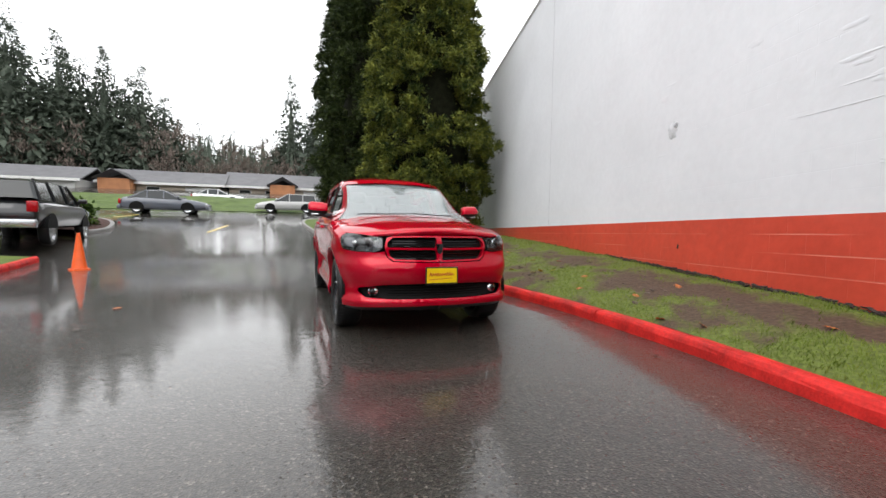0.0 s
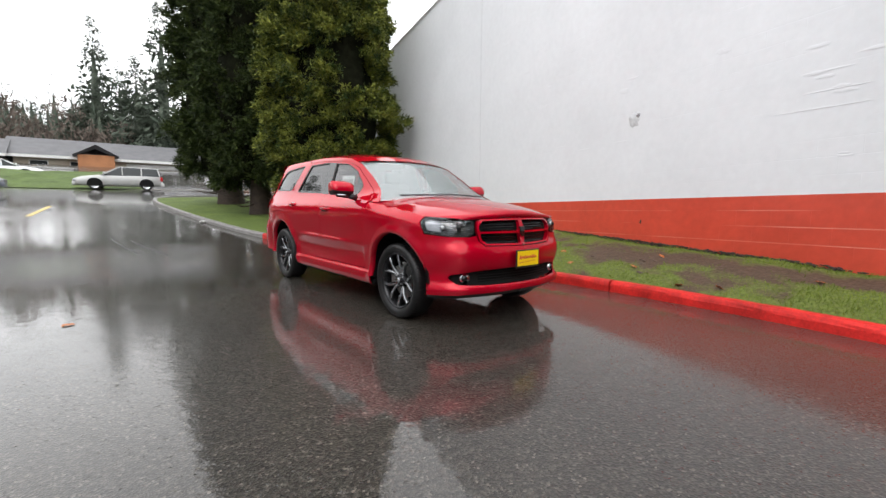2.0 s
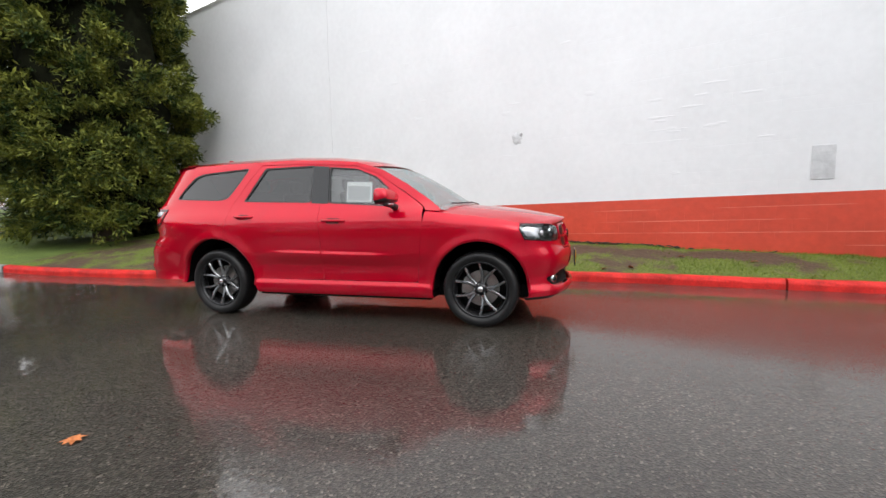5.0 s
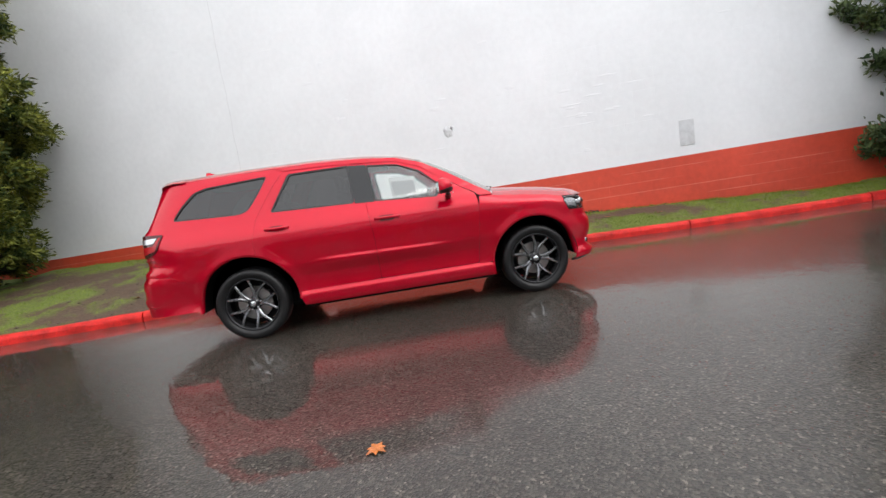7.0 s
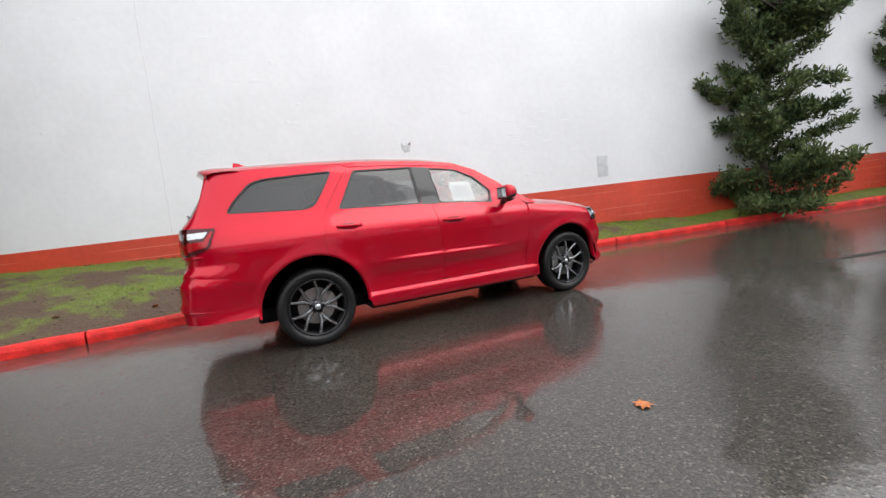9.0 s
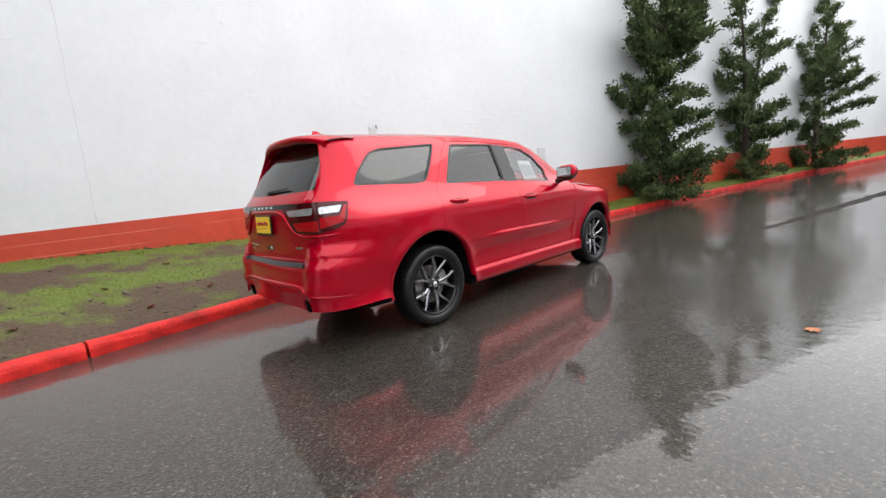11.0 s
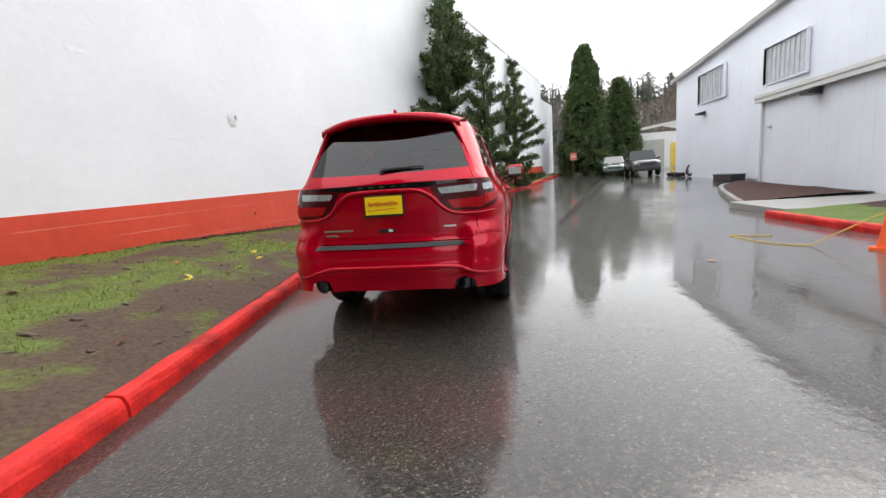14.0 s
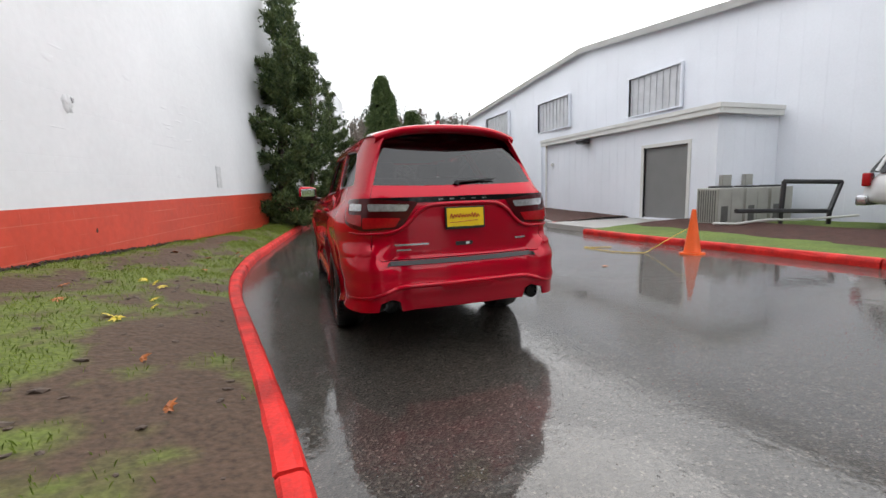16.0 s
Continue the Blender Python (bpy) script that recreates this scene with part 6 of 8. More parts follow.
def wheel(x, y, s):
    """A wheel whose outer face looks towards -x (s = 1)."""
    w = empty("wheel")
    w.parent = car
    w.matrix_basis = pose(x, y, 0.382, 0, 0, 0 if s == 1 else 180)
    R = 0.371
    tyre = part("tyre", lathe([(-0.095, 0.272), (-0.118, 0.29), (-0.128, 0.320), (-0.124, 0.343), (-0.108, 0.361), (-0.075, R - 0.001), (0.075, R - 0.001), (0.108, 0.361), (0.124, 0.343), (0.128, 0.320), (0.118, 0.29), (0.095, 0.272)], 56), M_RUBBER, w, "low black tyre", smooth=True)
    bm = bmesh.new()
    for k in range(56):
        a = 2 * math.pi * k / 56
        for x0, x1 in ((-0.112, -0.062), (0.062, 0.112)):
            c, sn = math.cos(a), math.sin(a)
            r0, r1 = (0.362 if abs(q) > 0.1 else R for q in (x0, x1))
            tube(bm, (x0, r0 * c, r0 * sn), (x1, r1 * c, r1 * sn), 0.0045, n=4)
    tagged(part("tread_blocks", bm, M_RUBBER, tyre), kind="stuff")
    rim = part("rim", lathe([(-0.108, 0.274), (-0.112, 0.268), (-0.104, 0.258), (-0.085, 0.250), (-0.04, 0.238), (0.06, 0.235), (0.10, 0.262)], 56), M_RIM, w, "dark alloy rim with ten slim spokes", smooth=True)
    for k in range(5):
        for side in (-1, 1):
            bm = bmesh.new()
            a0 = 2 * math.pi * (k + 0.5) / 5
            rows = []
            for j in range(9):
                t = j / 8
                r = 0.055 + 0.205 * t
                a = a0 + side * (0.13 + 0.20 * smooth_step(t, 0.15, 1.0))
                wdt = 0.0170 - 0.004 * t
                xo = -0.066 - 0.032 * smooth_step(t, 0.0, 0.8)
                c = Vector((0, math.cos(a) * r, math.sin(a) * r))
                tn = Vector((0, -math.sin(a), math.cos(a)))
                rows.append([bm.verts.new(c + tn * o + Vector((xo + dx, 0, 0))) for o, dx in ((-wdt, 0.035), (-wdt, 0.008), (-wdt * 0.5, 0.0), (wdt * 0.5, 0.0), (wdt, 0.008), (wdt, 0.035))])
            for p_, q_ in zip(rows, rows[1:]):
                for j in range(6):
                    bm.faces.new((p_[j], p_[(j + 1) % 6], q_[(j + 1) % 6], q_[j]))
            bmesh.ops.recalc_face_normals(bm, faces=bm.faces[:])
            part("spoke", bm, M_SPOKE, rim, smooth=False)
    part("hub", lathe([(-0.092, 0.001), (-0.092, 0.024), (-0.086, 0.032), (-0.080, 0.036), (-0.070, 0.062), (-0.050, 0.070), (-0.03, 0.072), (0.0, 0.072)], 32), M_RIM, rim, smooth=True)
    part("hub_cap", lathe([(-0.097, 0.001), (-0.096, 0.020), (-0.090, 0.027)], 24), M_SILVER, rim, "silver hub cap", smooth=True)
    for k in range(5):
        a = 2 * math.pi * k / 5
        bm = bmesh.new()
        tube(bm, (-0.07, 0.055 * math.cos(a), 0.055 * math.sin(a)), (-0.09, 0.055 * math.cos(a), 0.055 * math.sin(a)), 0.0095, n=6)
        part("wheel_nut", bm, M_CHROME, rim)
    part("brake_disc", lathe([(-0.012, 0.07), (-0.012, 0.175), (0.012, 0.175), (0.012, 0.07)], 40), M_DISC, w, smooth=False)
    bm = bmesh.new()
    a0 = 0.2 if y < 0 else math.pi - 0.2
    rows = []
    for k in range(8):
        a = a0 - 0.45 + 0.9 * k / 7
        if s != 1:
            a = math.pi - a
        rows.append([bm.verts.new((x_, r * math.cos(a), r * math.sin(a))) for x_, r in ((-0.045, 0.105), (-0.045, 0.19), (0.04, 0.19), (0.04, 0.105))])
    for p_, q_ in zip(rows, rows[1:]):
        for j in range(4):
            bm.faces.new((p_[j], p_[(j + 1) % 4], q_[(j + 1) % 4], q_[j]))
    bm.faces.new(rows[0])
    bm.faces.new(rows[-1][::-1])
    bmesh.ops.recalc_face_normals(bm, faces=bm.faces[:])
    part("caliper", bm, M_DISC, w)
    part("back_plate", lathe([(0.05, 0.001), (0.05, 0.235)], 24), M_MESH, w)


for s in (1, -1):
    for y in (-1.521, 1.521):
        wheel(-(0.785 if y < 0 else 0.800) * s, y, s)

# mirrors, handles, wipers, washer
for s in (1, -1):
    def MX(x, y, z):
        return (s * x, y, z)
    SHELL = [(0.055, -0.055), (0.060, 0.0), (0.055, 0.062), (0.030, 0.074), (-0.02, 0.070), (-0.062, 0.048), (-0.082, 0.010), (-0.080, -0.022)]
    FLOOR = [(-0.080, -0.022), (-0.070, -0.042), (-0.03, -0.056), (0.055, -0.055)]
    for prof, nm in ((SHELL, "cap"), (FLOOR, "base")):
        bm = bmesh.new()
        rows = []
        for k in range(11):
            t = k / 10
            f = math.sqrt(max(0.0, 1 - (max(0.0, t - 0.80) / 0.26) ** 2)) * (0.84 + 0.16 * smooth_step(t, 0.0, 0.25))
            rows.append([bm.verts.new(MX(-0.915 - 0.228 * t, -0.640 + 0.035 * t + y * (0.55 + 0.45 * f), 1.288 + 0.010 * t + z * f * 1.16)) for y, z in prof])
        for a, b in zip(rows, rows[1:]):
            for j in range(len(prof) - 1):
                bm.faces.new((a[j], a[j + 1], b[j + 1], b[j]))
        bm.faces.new(rows[0])
        bm.faces.new(rows[-1][::-1])
        bmesh.ops.recalc_face_normals(bm, faces=bm.faces[:])
        if nm == "cap":
            mir = part("mirror", bm, M_PAINT, car, "red door mirror on a black foot", smooth=True)
        else:
            part("mirror_base", bm, M_BLACKTRIM, mir, "black lower shell", smooth=True)
    part("mirror_rim", boxed(min(s * -0.920, s * -1.132), max(s * -0.920, s * -1.132), -0.585, -0.552, 1.226, 1.358, 0.014), M_BLACKTRIM, mir)
    part("mirror_glass", boxed(min(s * -0.935, s * -1.115), max(s * -0.935, s * -1.115), -0.554, -0.548, 1.246, 1.342, 0.003), M_CHROME, mir, "mirror glass")
    bm = bmesh.new()
    for a, b, r0, r1 in ((MX(-0.86, -0.66, 1.195), MX(-0.95, -0.655, 1.215), 0.035, 0.028), (MX(-0.93, -0.655, 1.212), MX(-1.09, -0.64, 1.220), 0.028, 0.016)):
        tube(bm, a, b, r0, r1, 10)
    part("mirror_foot", bm, M_BLACKTRIM, mir, smooth=True)
    bm = bmesh.new()
    tube(bm, MX(-1.02, -0.705, 1.222), MX(-1.10, -0.69, 1.226), 0.008, n=8)
    part("indicator", bm, M_LAMPCLEAR, mir)
    for hy0, hy1, hz in ((-0.125, 0.145, 1.065), (1.01, 1.262, 1.118)):
        bm = bmesh.new()
        rows = []
        for k in range(9):
            t = k / 8
            y = hy0 + (hy1 - hy0) * t
            base = wrap(*sd(y, hz), 0.0)
            out = 0.030 * (1 - abs(2 * t - 1) ** 4) + 0.004
            rows.append([bm.verts.new((s * (base.x - out + dx), y, hz + dz + 0.006 * t)) for dx, dz in ((0.012, -0.015), (0, -0.011), (0, 0.011), (0.012, 0.015))])
        for a, b in zip(rows, rows[1:]):
            for j in range(4):
                bm.faces.new((a[j], a[(j + 1) % 4], b[(j + 1) % 4], b[j]))
        bm.faces.new(rows[0])
        bm.faces.new(rows[-1][::-1])
        bmesh.ops.recalc_face_normals(bm, faces=bm.faces[:])
        h = part("door_handle", bm, M_PAINT, car, smooth=True)
        c0, c1 = hy0 + 0.06, hy1 - 0.05
        # flat dark red patch on the skin: the hollow's shade put into colour
        part("handle_cup_shade", skin(rounded([sd(c0, hz - 0.030), sd(c1, hz - 0.026), sd(c1, hz + 0.030), sd(c0, hz + 0.026)], 0.025), [], inset=-0.0015, rim=0, flip=s), M_LAMPDARK, h)
for x0, x1 in ((-0.05, -0.62), (0.52, -0.02)):
    bm = bmesh.new()
    tube(bm, (x0, -1.285 + 0.16 * x0 * x0, 1.236 - 0.03 * abs(x0)), (x1, -1.265 + 0.22 * x1 * x1, 1.242 - 0.03 * abs(x1)), 0.008, n=6)
    part("wiper", bm, M_DARK, car, "black wiper blade")
bm = bmesh.new()
a, b = wrap(*rr(0.02, 1.345), -0.02), wrap(*rr(-0.32, 1.36), -0.02)
tube(bm, a, b, 0.012, 0.007, 6)
tube(bm, wrap(*rr(0.03, 1.325), -0.005), a, 0.022, 0.016, 8)
part("rear_wiper", bm, M_DARK, car, "black rear wiper")

# cabin
for sx in (-0.37, 0.37):
    seat = empty("front_seat")
    seat.parent = car
    seat.matrix_basis = pose(sx, 0.05, 0)
    part("seat_cushion", boxed(-0.26, 0.26, -0.28, 0.24, 0.70, 0.86, 0.05), M_SEAT, seat, smooth=True)
    bm = boxed(-0.25, 0.25, -0.07, 0.07, 0.0, 0.62, 0.055)
    part("backrest", bm, M_SEAT, seat, smooth=True, m=pose(0, 0.28, 0.82, -14, 0, 0))
    bm = boxed(-0.13, 0.13, -0.045, 0.045, 0.0, 0.17, 0.04)
    part("headrest", bm, M_SEAT, seat, smooth=True, m=pose(0, 0.44, 1.43, -8, 0, 0))
for sx in (-0.36, 0.36):
    bm = boxed(-0.30, 0.30, -0.07, 0.07, 0.0, 0.58, 0.055)
    part("rear_seat_back", bm, M_SEAT, car, smooth=True, m=pose(sx, 1.15, 0.85, -14, 0, 0))
    bm = boxed(-0.13, 0.13, -0.045, 0.045, 0.0, 0.16, 0.04)
    part("rear_headrest", bm, M_SEAT, car, smooth=True, m=pose(sx, 1.30, 1.42, -8, 0, 0))
bm = bmesh.new()
box(bm, -0.74, 0.74, -0.98, -0.55, 0.98, 1.17, 0.05)
part("dashboard", bm, M_SEATPALE, car, smooth=True)
bm = bmesh.new()
n = 28
prev = None
for k in range(n + 1):
    a = 2 * math.pi * k / n
    q = Vector((0.19 * math.cos(a), 0.0, 0.19 * math.sin(a)))
    if prev is not None:
        tube(bm, prev, q, 0.016, n=6, caps=False)
    prev = q
tube(bm, (-0.18, 0, 0), (0.18, 0, 0), 0.02, n=6)
tube(bm, (0, 0, 0), (0, -0.12, -0.02), 0.05, n=8)
part("steering_wheel", bm, M_SEAT, car, "dark steering wheel", m=pose(0.37, -0.42, 1.13, -25, 0, 0), smooth=True)
part("headliner", boxed(-0.56, 0.56, -0.05, 2.05, 1.655, 1.685), M_SEATPALE, car)
stick = part("window_sticker", skin([sd(-0.36, 1.255), sd(-0.08, 1.265), sd(-0.06, 1.475), sd(-0.34, 1.465)], [], inset=0.024, rim=0), M_PAPER, car, "white price sheet inside the window")
part("print_block", skin([sd(-0.335, 1.27), sd(-0.095, 1.28), sd(-0.08, 1.43), sd(-0.325, 1.42)], [], inset=0.021, rim=0), M_PAPERGREY, stick)
bm = boxed(-0.12, 0.12, -0.015, 0.015, -0.03, 0.03, 0.012)
part("rear_view_mirror", bm, M_DARK, car, m=pose(0, -0.52, 1.60, 0, 0, 0))


# ---- other vehicles ----
M_CARGLASS = mat("dark_car_glass", (0.02, 0.024, 0.025), 0.08, vary=0.0, spec=0.5)
M_ALLOY = mat("bright_alloy", (0.55, 0.56, 0.58), 0.25, metal=0.9, vary=0.05)
M_PLASTIC = mat("grey_bumper_plastic", (0.03, 0.03, 0.032), 0.5, vary=0.1)


def coat_paint(name, c):
    return mat(name, c, 0.3, spec=0.4, vary=0.03, scale=3, fine=200, coat=1.0, coat_rough=0.03)


SHAPES = {
    # length, width, wheelbase, wheel radius, sill, belt line (from the tail, 0, to the nose, 1), cabin outline
    "sedan": (4.85, 1.82, 2.75, 0.33, 0.24, [(0, 0.70), (0.02, 0.98), (0.16, 1.02), (0.5, 0.96), (0.72, 0.93), (0.93, 0.78), (1, 0.62)], [(0.10, 1.0), (0.28, 1.42), (0.50, 1.45), (0.70, 0.95)]),
    "wagon": (4.60, 1.80, 2.65, 0.33, 0.24, [(0, 0.72), (0.02, 1.0), (0.5, 0.96), (0.72, 0.93), (0.93, 0.80), (1, 0.62)], [(0.01, 1.0), (0.05, 1.40), (0.50, 1.47), (0.70, 0.95)]),
    "jeep": (4.45, 1.86, 2.63, 0.36, 0.34, [(0, 0.80), (0.02, 1.10), (0.5, 1.10), (0.70, 1.10), (0.95, 1.04), (1, 0.85)], [(0.01, 1.1), (0.05, 1.72), (0.55, 1.75), (0.68, 1.12)]),
    "truck": (5.70, 2.02, 3.57, 0.40, 0.46, [(0, 0.95), (0.01, 1.22), (0.40, 1.22), (0.6, 1.21), (0.75, 1.20), (0.96, 1.12), (1, 0.85)], [(0.02, 1.24), (0.06, 1.68), (0.42, 1.76), (0.60, 1.76), (0.73, 1.22)]),
}


def vehicle(name, kind, x, y, heading, paint, label, z=None, lamps_clear=True):
    """A parked car; its nose points along +y when heading is 0."""
    L, W, WB, R, sill, belt, cab = SHAPES[kind]
    v = empty(name, pose(x, y, ground_z(x, y) if z is None else z, 0, 0, heading), label, "car" if kind != "truck" else "pickup truck")
    bm = bmesh.new()
    rows = []
    ts = np.linspace(0, 1, 23)
    for t in ts:
        yy = (t - 0.5) * L
        top = lerp_table(belt, t)
        w = W / 2 * (1 - 0.16 * abs(2 * t - 1) ** 6)
        low = sill + 0.10 * abs(2 * t - 1) ** 8
        rows.append([bm.verts.new((w * a, yy, low + (top - low) * b)) for a, b in ((-0.86, 0.0), (-0.97, 0.12), (-1.0, 0.5), (-0.98, 0.82), (-0.88, 0.97), (-0.5, 1.02), (0.5, 1.02), (0.88, 0.97), (0.98, 0.82), (1.0, 0.5), (0.97, 0.12), (0.86, 0.0))])
    for a, b in zip(rows, rows[1:]):
        for k in range(12):
            bm.faces.new((a[k], a[(k + 1) % 12], b[(k + 1) % 12], b[k]))
    bm.faces.new(rows[0])
    bm.faces.new(rows[-1][::-1])
    bmesh.ops.recalc_face_normals(bm, faces=bm.faces[:])
    part("body", bm, paint, v, smooth=True)
    # cabin: glass all round, roof and pillars of paint
    bm = bmesh.new()
    cr = []
    pts = []
    for (t0, z0), (t1, z1) in zip(cab, cab[1:]):
        pts += [(t0 + (t1 - t0) * k / 4, z0 + (z1 - z0) * k / 4) for k in range(4)]
    pts.append(cab[-1])
    zmax = max(z for _, z in cab)
    zb = min(z for _, z in cab)
    for t, zt in pts:
        f = (zt - zb) / (zmax - zb)
        cr.append([bm.verts.new(((W / 2) * a, (t - 0.5) * L, h)) for a, h in ((-0.93, zb - 0.06), (-0.92 + 0.17 * f, zt - 0.03), (-0.84 + 0.17 * f, zt), (0.84 - 0.17 * f, zt), (0.92 - 0.17 * f, zt - 0.03), (0.93, zb - 0.06))])
    for a, b in zip(cr, cr[1:]):
        for k in range(5):
            bm.faces.new((a[k], a[k + 1], b[k + 1], b[k]))
    bmesh.ops.recalc_face_normals(bm, faces=bm.faces[:])
    part("cabin_glass", bm, M_CARGLASS, v, smooth=False)
    bm = bmesh.new()
    top = [r for r, (t, z) in zip(cr, pts) if z > zmax - 0.10]
    tops = [(r_t, z) for r_t, z in pts if z > zmax - 0.10]
    rr_ = []
    for t, zt in tops:
        f = (zt - zb) / (zmax - zb)
        rr_.append([bm.verts.new(((W / 2) * a, (t - 0.5) * L, h)) for a, h in ((-0.93 + 0.17 * f, zt - 0.06), (-0.84 + 0.17 * f, zt + 0.012), (0.84 - 0.17 * f, zt + 0.012), (0.93 - 0.17 * f, zt - 0.06))])
    for a, b in zip(rr_, rr_[1:]):
        for k in range(3):
            bm.faces.new((a[k], a[k + 1], b[k + 1], b[k]))
    bmesh.ops.recalc_face_normals(bm, faces=bm.faces[:])
    part("roof", bm, paint, v, smooth=True)
    n_p = 4
    for s in (-1, 1):
        for k in range(n_p):
            t = cab[0][0] + 0.02 + (cab[-1][0] - cab[0][0] - 0.04) * k / (n_p - 1)
            t2 = min(max(t, cab[1][0] + 0.01), cab[-2][0] - 0.01)
            bm = bmesh.new()
            tube(bm, (s * W / 2 * 0.935, (t - 0.5) * L, zb - 0.03), (s * W / 2 * 0.755, (t2 - 0.5) * L, zmax - 0.02), 0.035, 0.03, 6)
            part("pillar", bm, paint, v)
        bm = bmesh.new()
        box(bm, min(s * W / 2 * 0.93, s * (W / 2 + 0.16)), max(s * W / 2 * 0.93, s * (W / 2 + 0.16)), (cab[-1][0] - 0.5) * L - 0.25, (cab[-1][0] - 0.5) * L - 0.12, zb + 0.02, zb + 0.16, 0.03)
        part("mirror", bm, paint, v, smooth=True)
        for yy in (-WB / 2, WB / 2):
            w = part("wheel", lathe([(0.11, R - 0.10), (0.12, R - 0.03), (0.09, R), (-0.09, R), (-0.12, R - 0.03), (-0.11, R - 0.10)], 24), M_RUBBER, v, smooth=True, m=pose(s * (W / 2 - 0.12), yy - 0.02 * L, R))
            part("rim", lathe([(s * 0.10, 0.001), (s * 0.115, R * 0.25), (s * 0.08, R * 0.5), (s * 0.112, R * 0.68), (s * 0.108, R * 0.74)], 10), M_ALLOY, w)
            bm = bmesh.new()
            ar = [((R + 0.07) * math.cos(radians(-24 + 228 * k / 22)), (R + 0.07) * math.sin(radians(-24 + 228 * k / 22))) for k in range(23)]
            ar = [(p, max(q, sill + 0.015 - R)) for p, q in ar]
            ends = [[bm.verts.new((s * xx, yy - 0.02 * L + p, R + q)) for p, q in ar] for xx in (W / 2 - 0.20, W / 2 + 0.004)]
            for k in range(23):
                bm.faces.new((ends[0][k], ends[0][(k + 1) % 23], ends[1][(k + 1) % 23], ends[1][k]))
            bm.faces.new(ends[0][::-1])
            bm.faces.new(ends[1])
            bmesh.ops.recalc_face_normals(bm, faces=bm.faces[:])
            part("wheel_arch", bm, M_MESH, v)
        bm = boxed(min(s * W * 0.30, s * W * 0.45), max(s * W * 0.30, s * W * 0.45), L / 2 - 0.16, L / 2 - 0.02, lerp_table(belt, 0.97) - 0.20, lerp_table(belt, 0.97) - 0.05, 0.03)
        part("headlight", bm, M_LAMPCLEAR, v, smooth=True)
        bm = boxed(min(s * W * 0.36, s * W * 0.47), max(s * W * 0.36, s * W * 0.47), -L / 2 - 0.015, -L / 2 + 0.12, lerp_table(belt, 0.015) - 0.34, lerp_table(belt, 0.015) - 0.06, 0.03)
        part("tail_light", bm, M_LAMPRED, v, smooth=True)
    part("front_bumper", boxed(-W * 0.44, W * 0.44, L / 2 - 0.12, L / 2 + 0.05, sill + 0.02, sill + 0.24, 0.04), M_PLASTIC if kind in ("jeep",) else paint, v, smooth=True)
    part("rear_bumper", boxed(-W * 0.46, W * 0.46, -L / 2 - 0.10, -L / 2 + 0.1, sill + 0.02, sill + 0.24, 0.04), M_ALLOY if kind == "truck" else (M_PLASTIC if kind == "jeep" else paint), v, smooth=True)
    gz0 = lerp_table(belt, 0.97)
    part("grille", boxed(-W * 0.26, W * 0.26, L / 2 - 0.1, L / 2 + 0.012, gz0 - 0.24, gz0 - 0.06, 0.02), M_PLASTIC, v)
    return v


P_BLACK = coat_paint("charcoal_car_paint", (0.012, 0.012, 0.014))
P_GREY = coat_paint("dark_grey_car_paint", (0.045, 0.047, 0.052))
P_BLUEGREY = coat_paint("slate_blue_car_paint", (0.10, 0.11, 0.135))
P_SILVER = coat_paint("silver_car_paint", (0.42, 0.42, 0.41))
P_WHITE = coat_paint("white_car_paint", (0.75, 0.76, 0.77))
P_GREEN = coat_paint("green_car_paint", (0.05, 0.09, 0.07))
vehicle("pickup_truck", "truck", -8.7, 10.1, 9, P_BLACK, "dark grey pickup truck with a canopy and chrome bumper")
vehicle("slate_sedan", "sedan", -8.7, 26.0, -90, P_BLUEGREY, "slate blue sedan on the street below the bank")
vehicle("silver_wagon", "wagon", -1.4, 30.2, 84, P_SILVER, "silver estate car on the street behind the cedars")
vehicle("white_sedan", "sedan", -8.0, 43.0, -90, P_WHITE, "white sedan parked behind the grass bank", z=3.0)
vehicle("white_pickup", "truck", -11.2, 2.75, 4, P_WHITE, "white pickup truck parked beside the lawn", z=0.22)
vehicle("jeep", "jeep", -9.95, -27.0, -6, P_GREY, "dark grey boxy off-roader parked facing the road")
vehicle("green_hatchback", "wagon", -9.1, -32.0, -10, P_GREEN, "dark green car behind the off-roader")


# ---- cones, rope, machines ----
def cone(x, y, turn):
    c = empty("traffic_cone", pose(x, y, ground_z(x, y), 0, 0, turn), "orange plastic traffic cone on wet asphalt", "traffic cone", "traffic cones")
    bm = bmesh.new()
    prof = [(0.150, 0.035), (0.138, 0.065), (0.034, 0.79), (0.032, 0.81), (0.023, 0.812), (0.02, 0.75)]
    n = 28
    rows = [[bm.verts.new((r * math.cos(2 * math.pi * k / n), r * math.sin(2 * math.pi * k / n), z)) for k in range(n)] for r, z in prof]
    for a, b in zip(rows, rows[1:]):
        for k in range(n):
            bm.faces.new((a[k], a[(k + 1) % n], b[(k + 1) % n], b[k]))
    part("cone_body", bm, M_ORANGE, c, smooth=True)
    bm = bmesh.new()
    pts = [(0.18, -0.12), (0.18, 0.12), (0.12, 0.18), (-0.12, 0.18), (-0.18, 0.12), (-0.18, -0.12), (-0.12, -0.18), (0.12, -0.18)]
    lo = [bm.verts.new((a, b, 0.0)) for a, b in pts]
    hi = [bm.verts.new((a * 0.97, b * 0.97, 0.032)) for a, b in pts]
    for k in range(8):
        bm.faces.new((lo[k], lo[(k + 1) % 8], hi[(k + 1) % 8], hi[k]))
    bm.faces.new(lo[::-1])
    bm.faces.new(hi)
    part("cone_foot", bm, M_ORANGE, c)


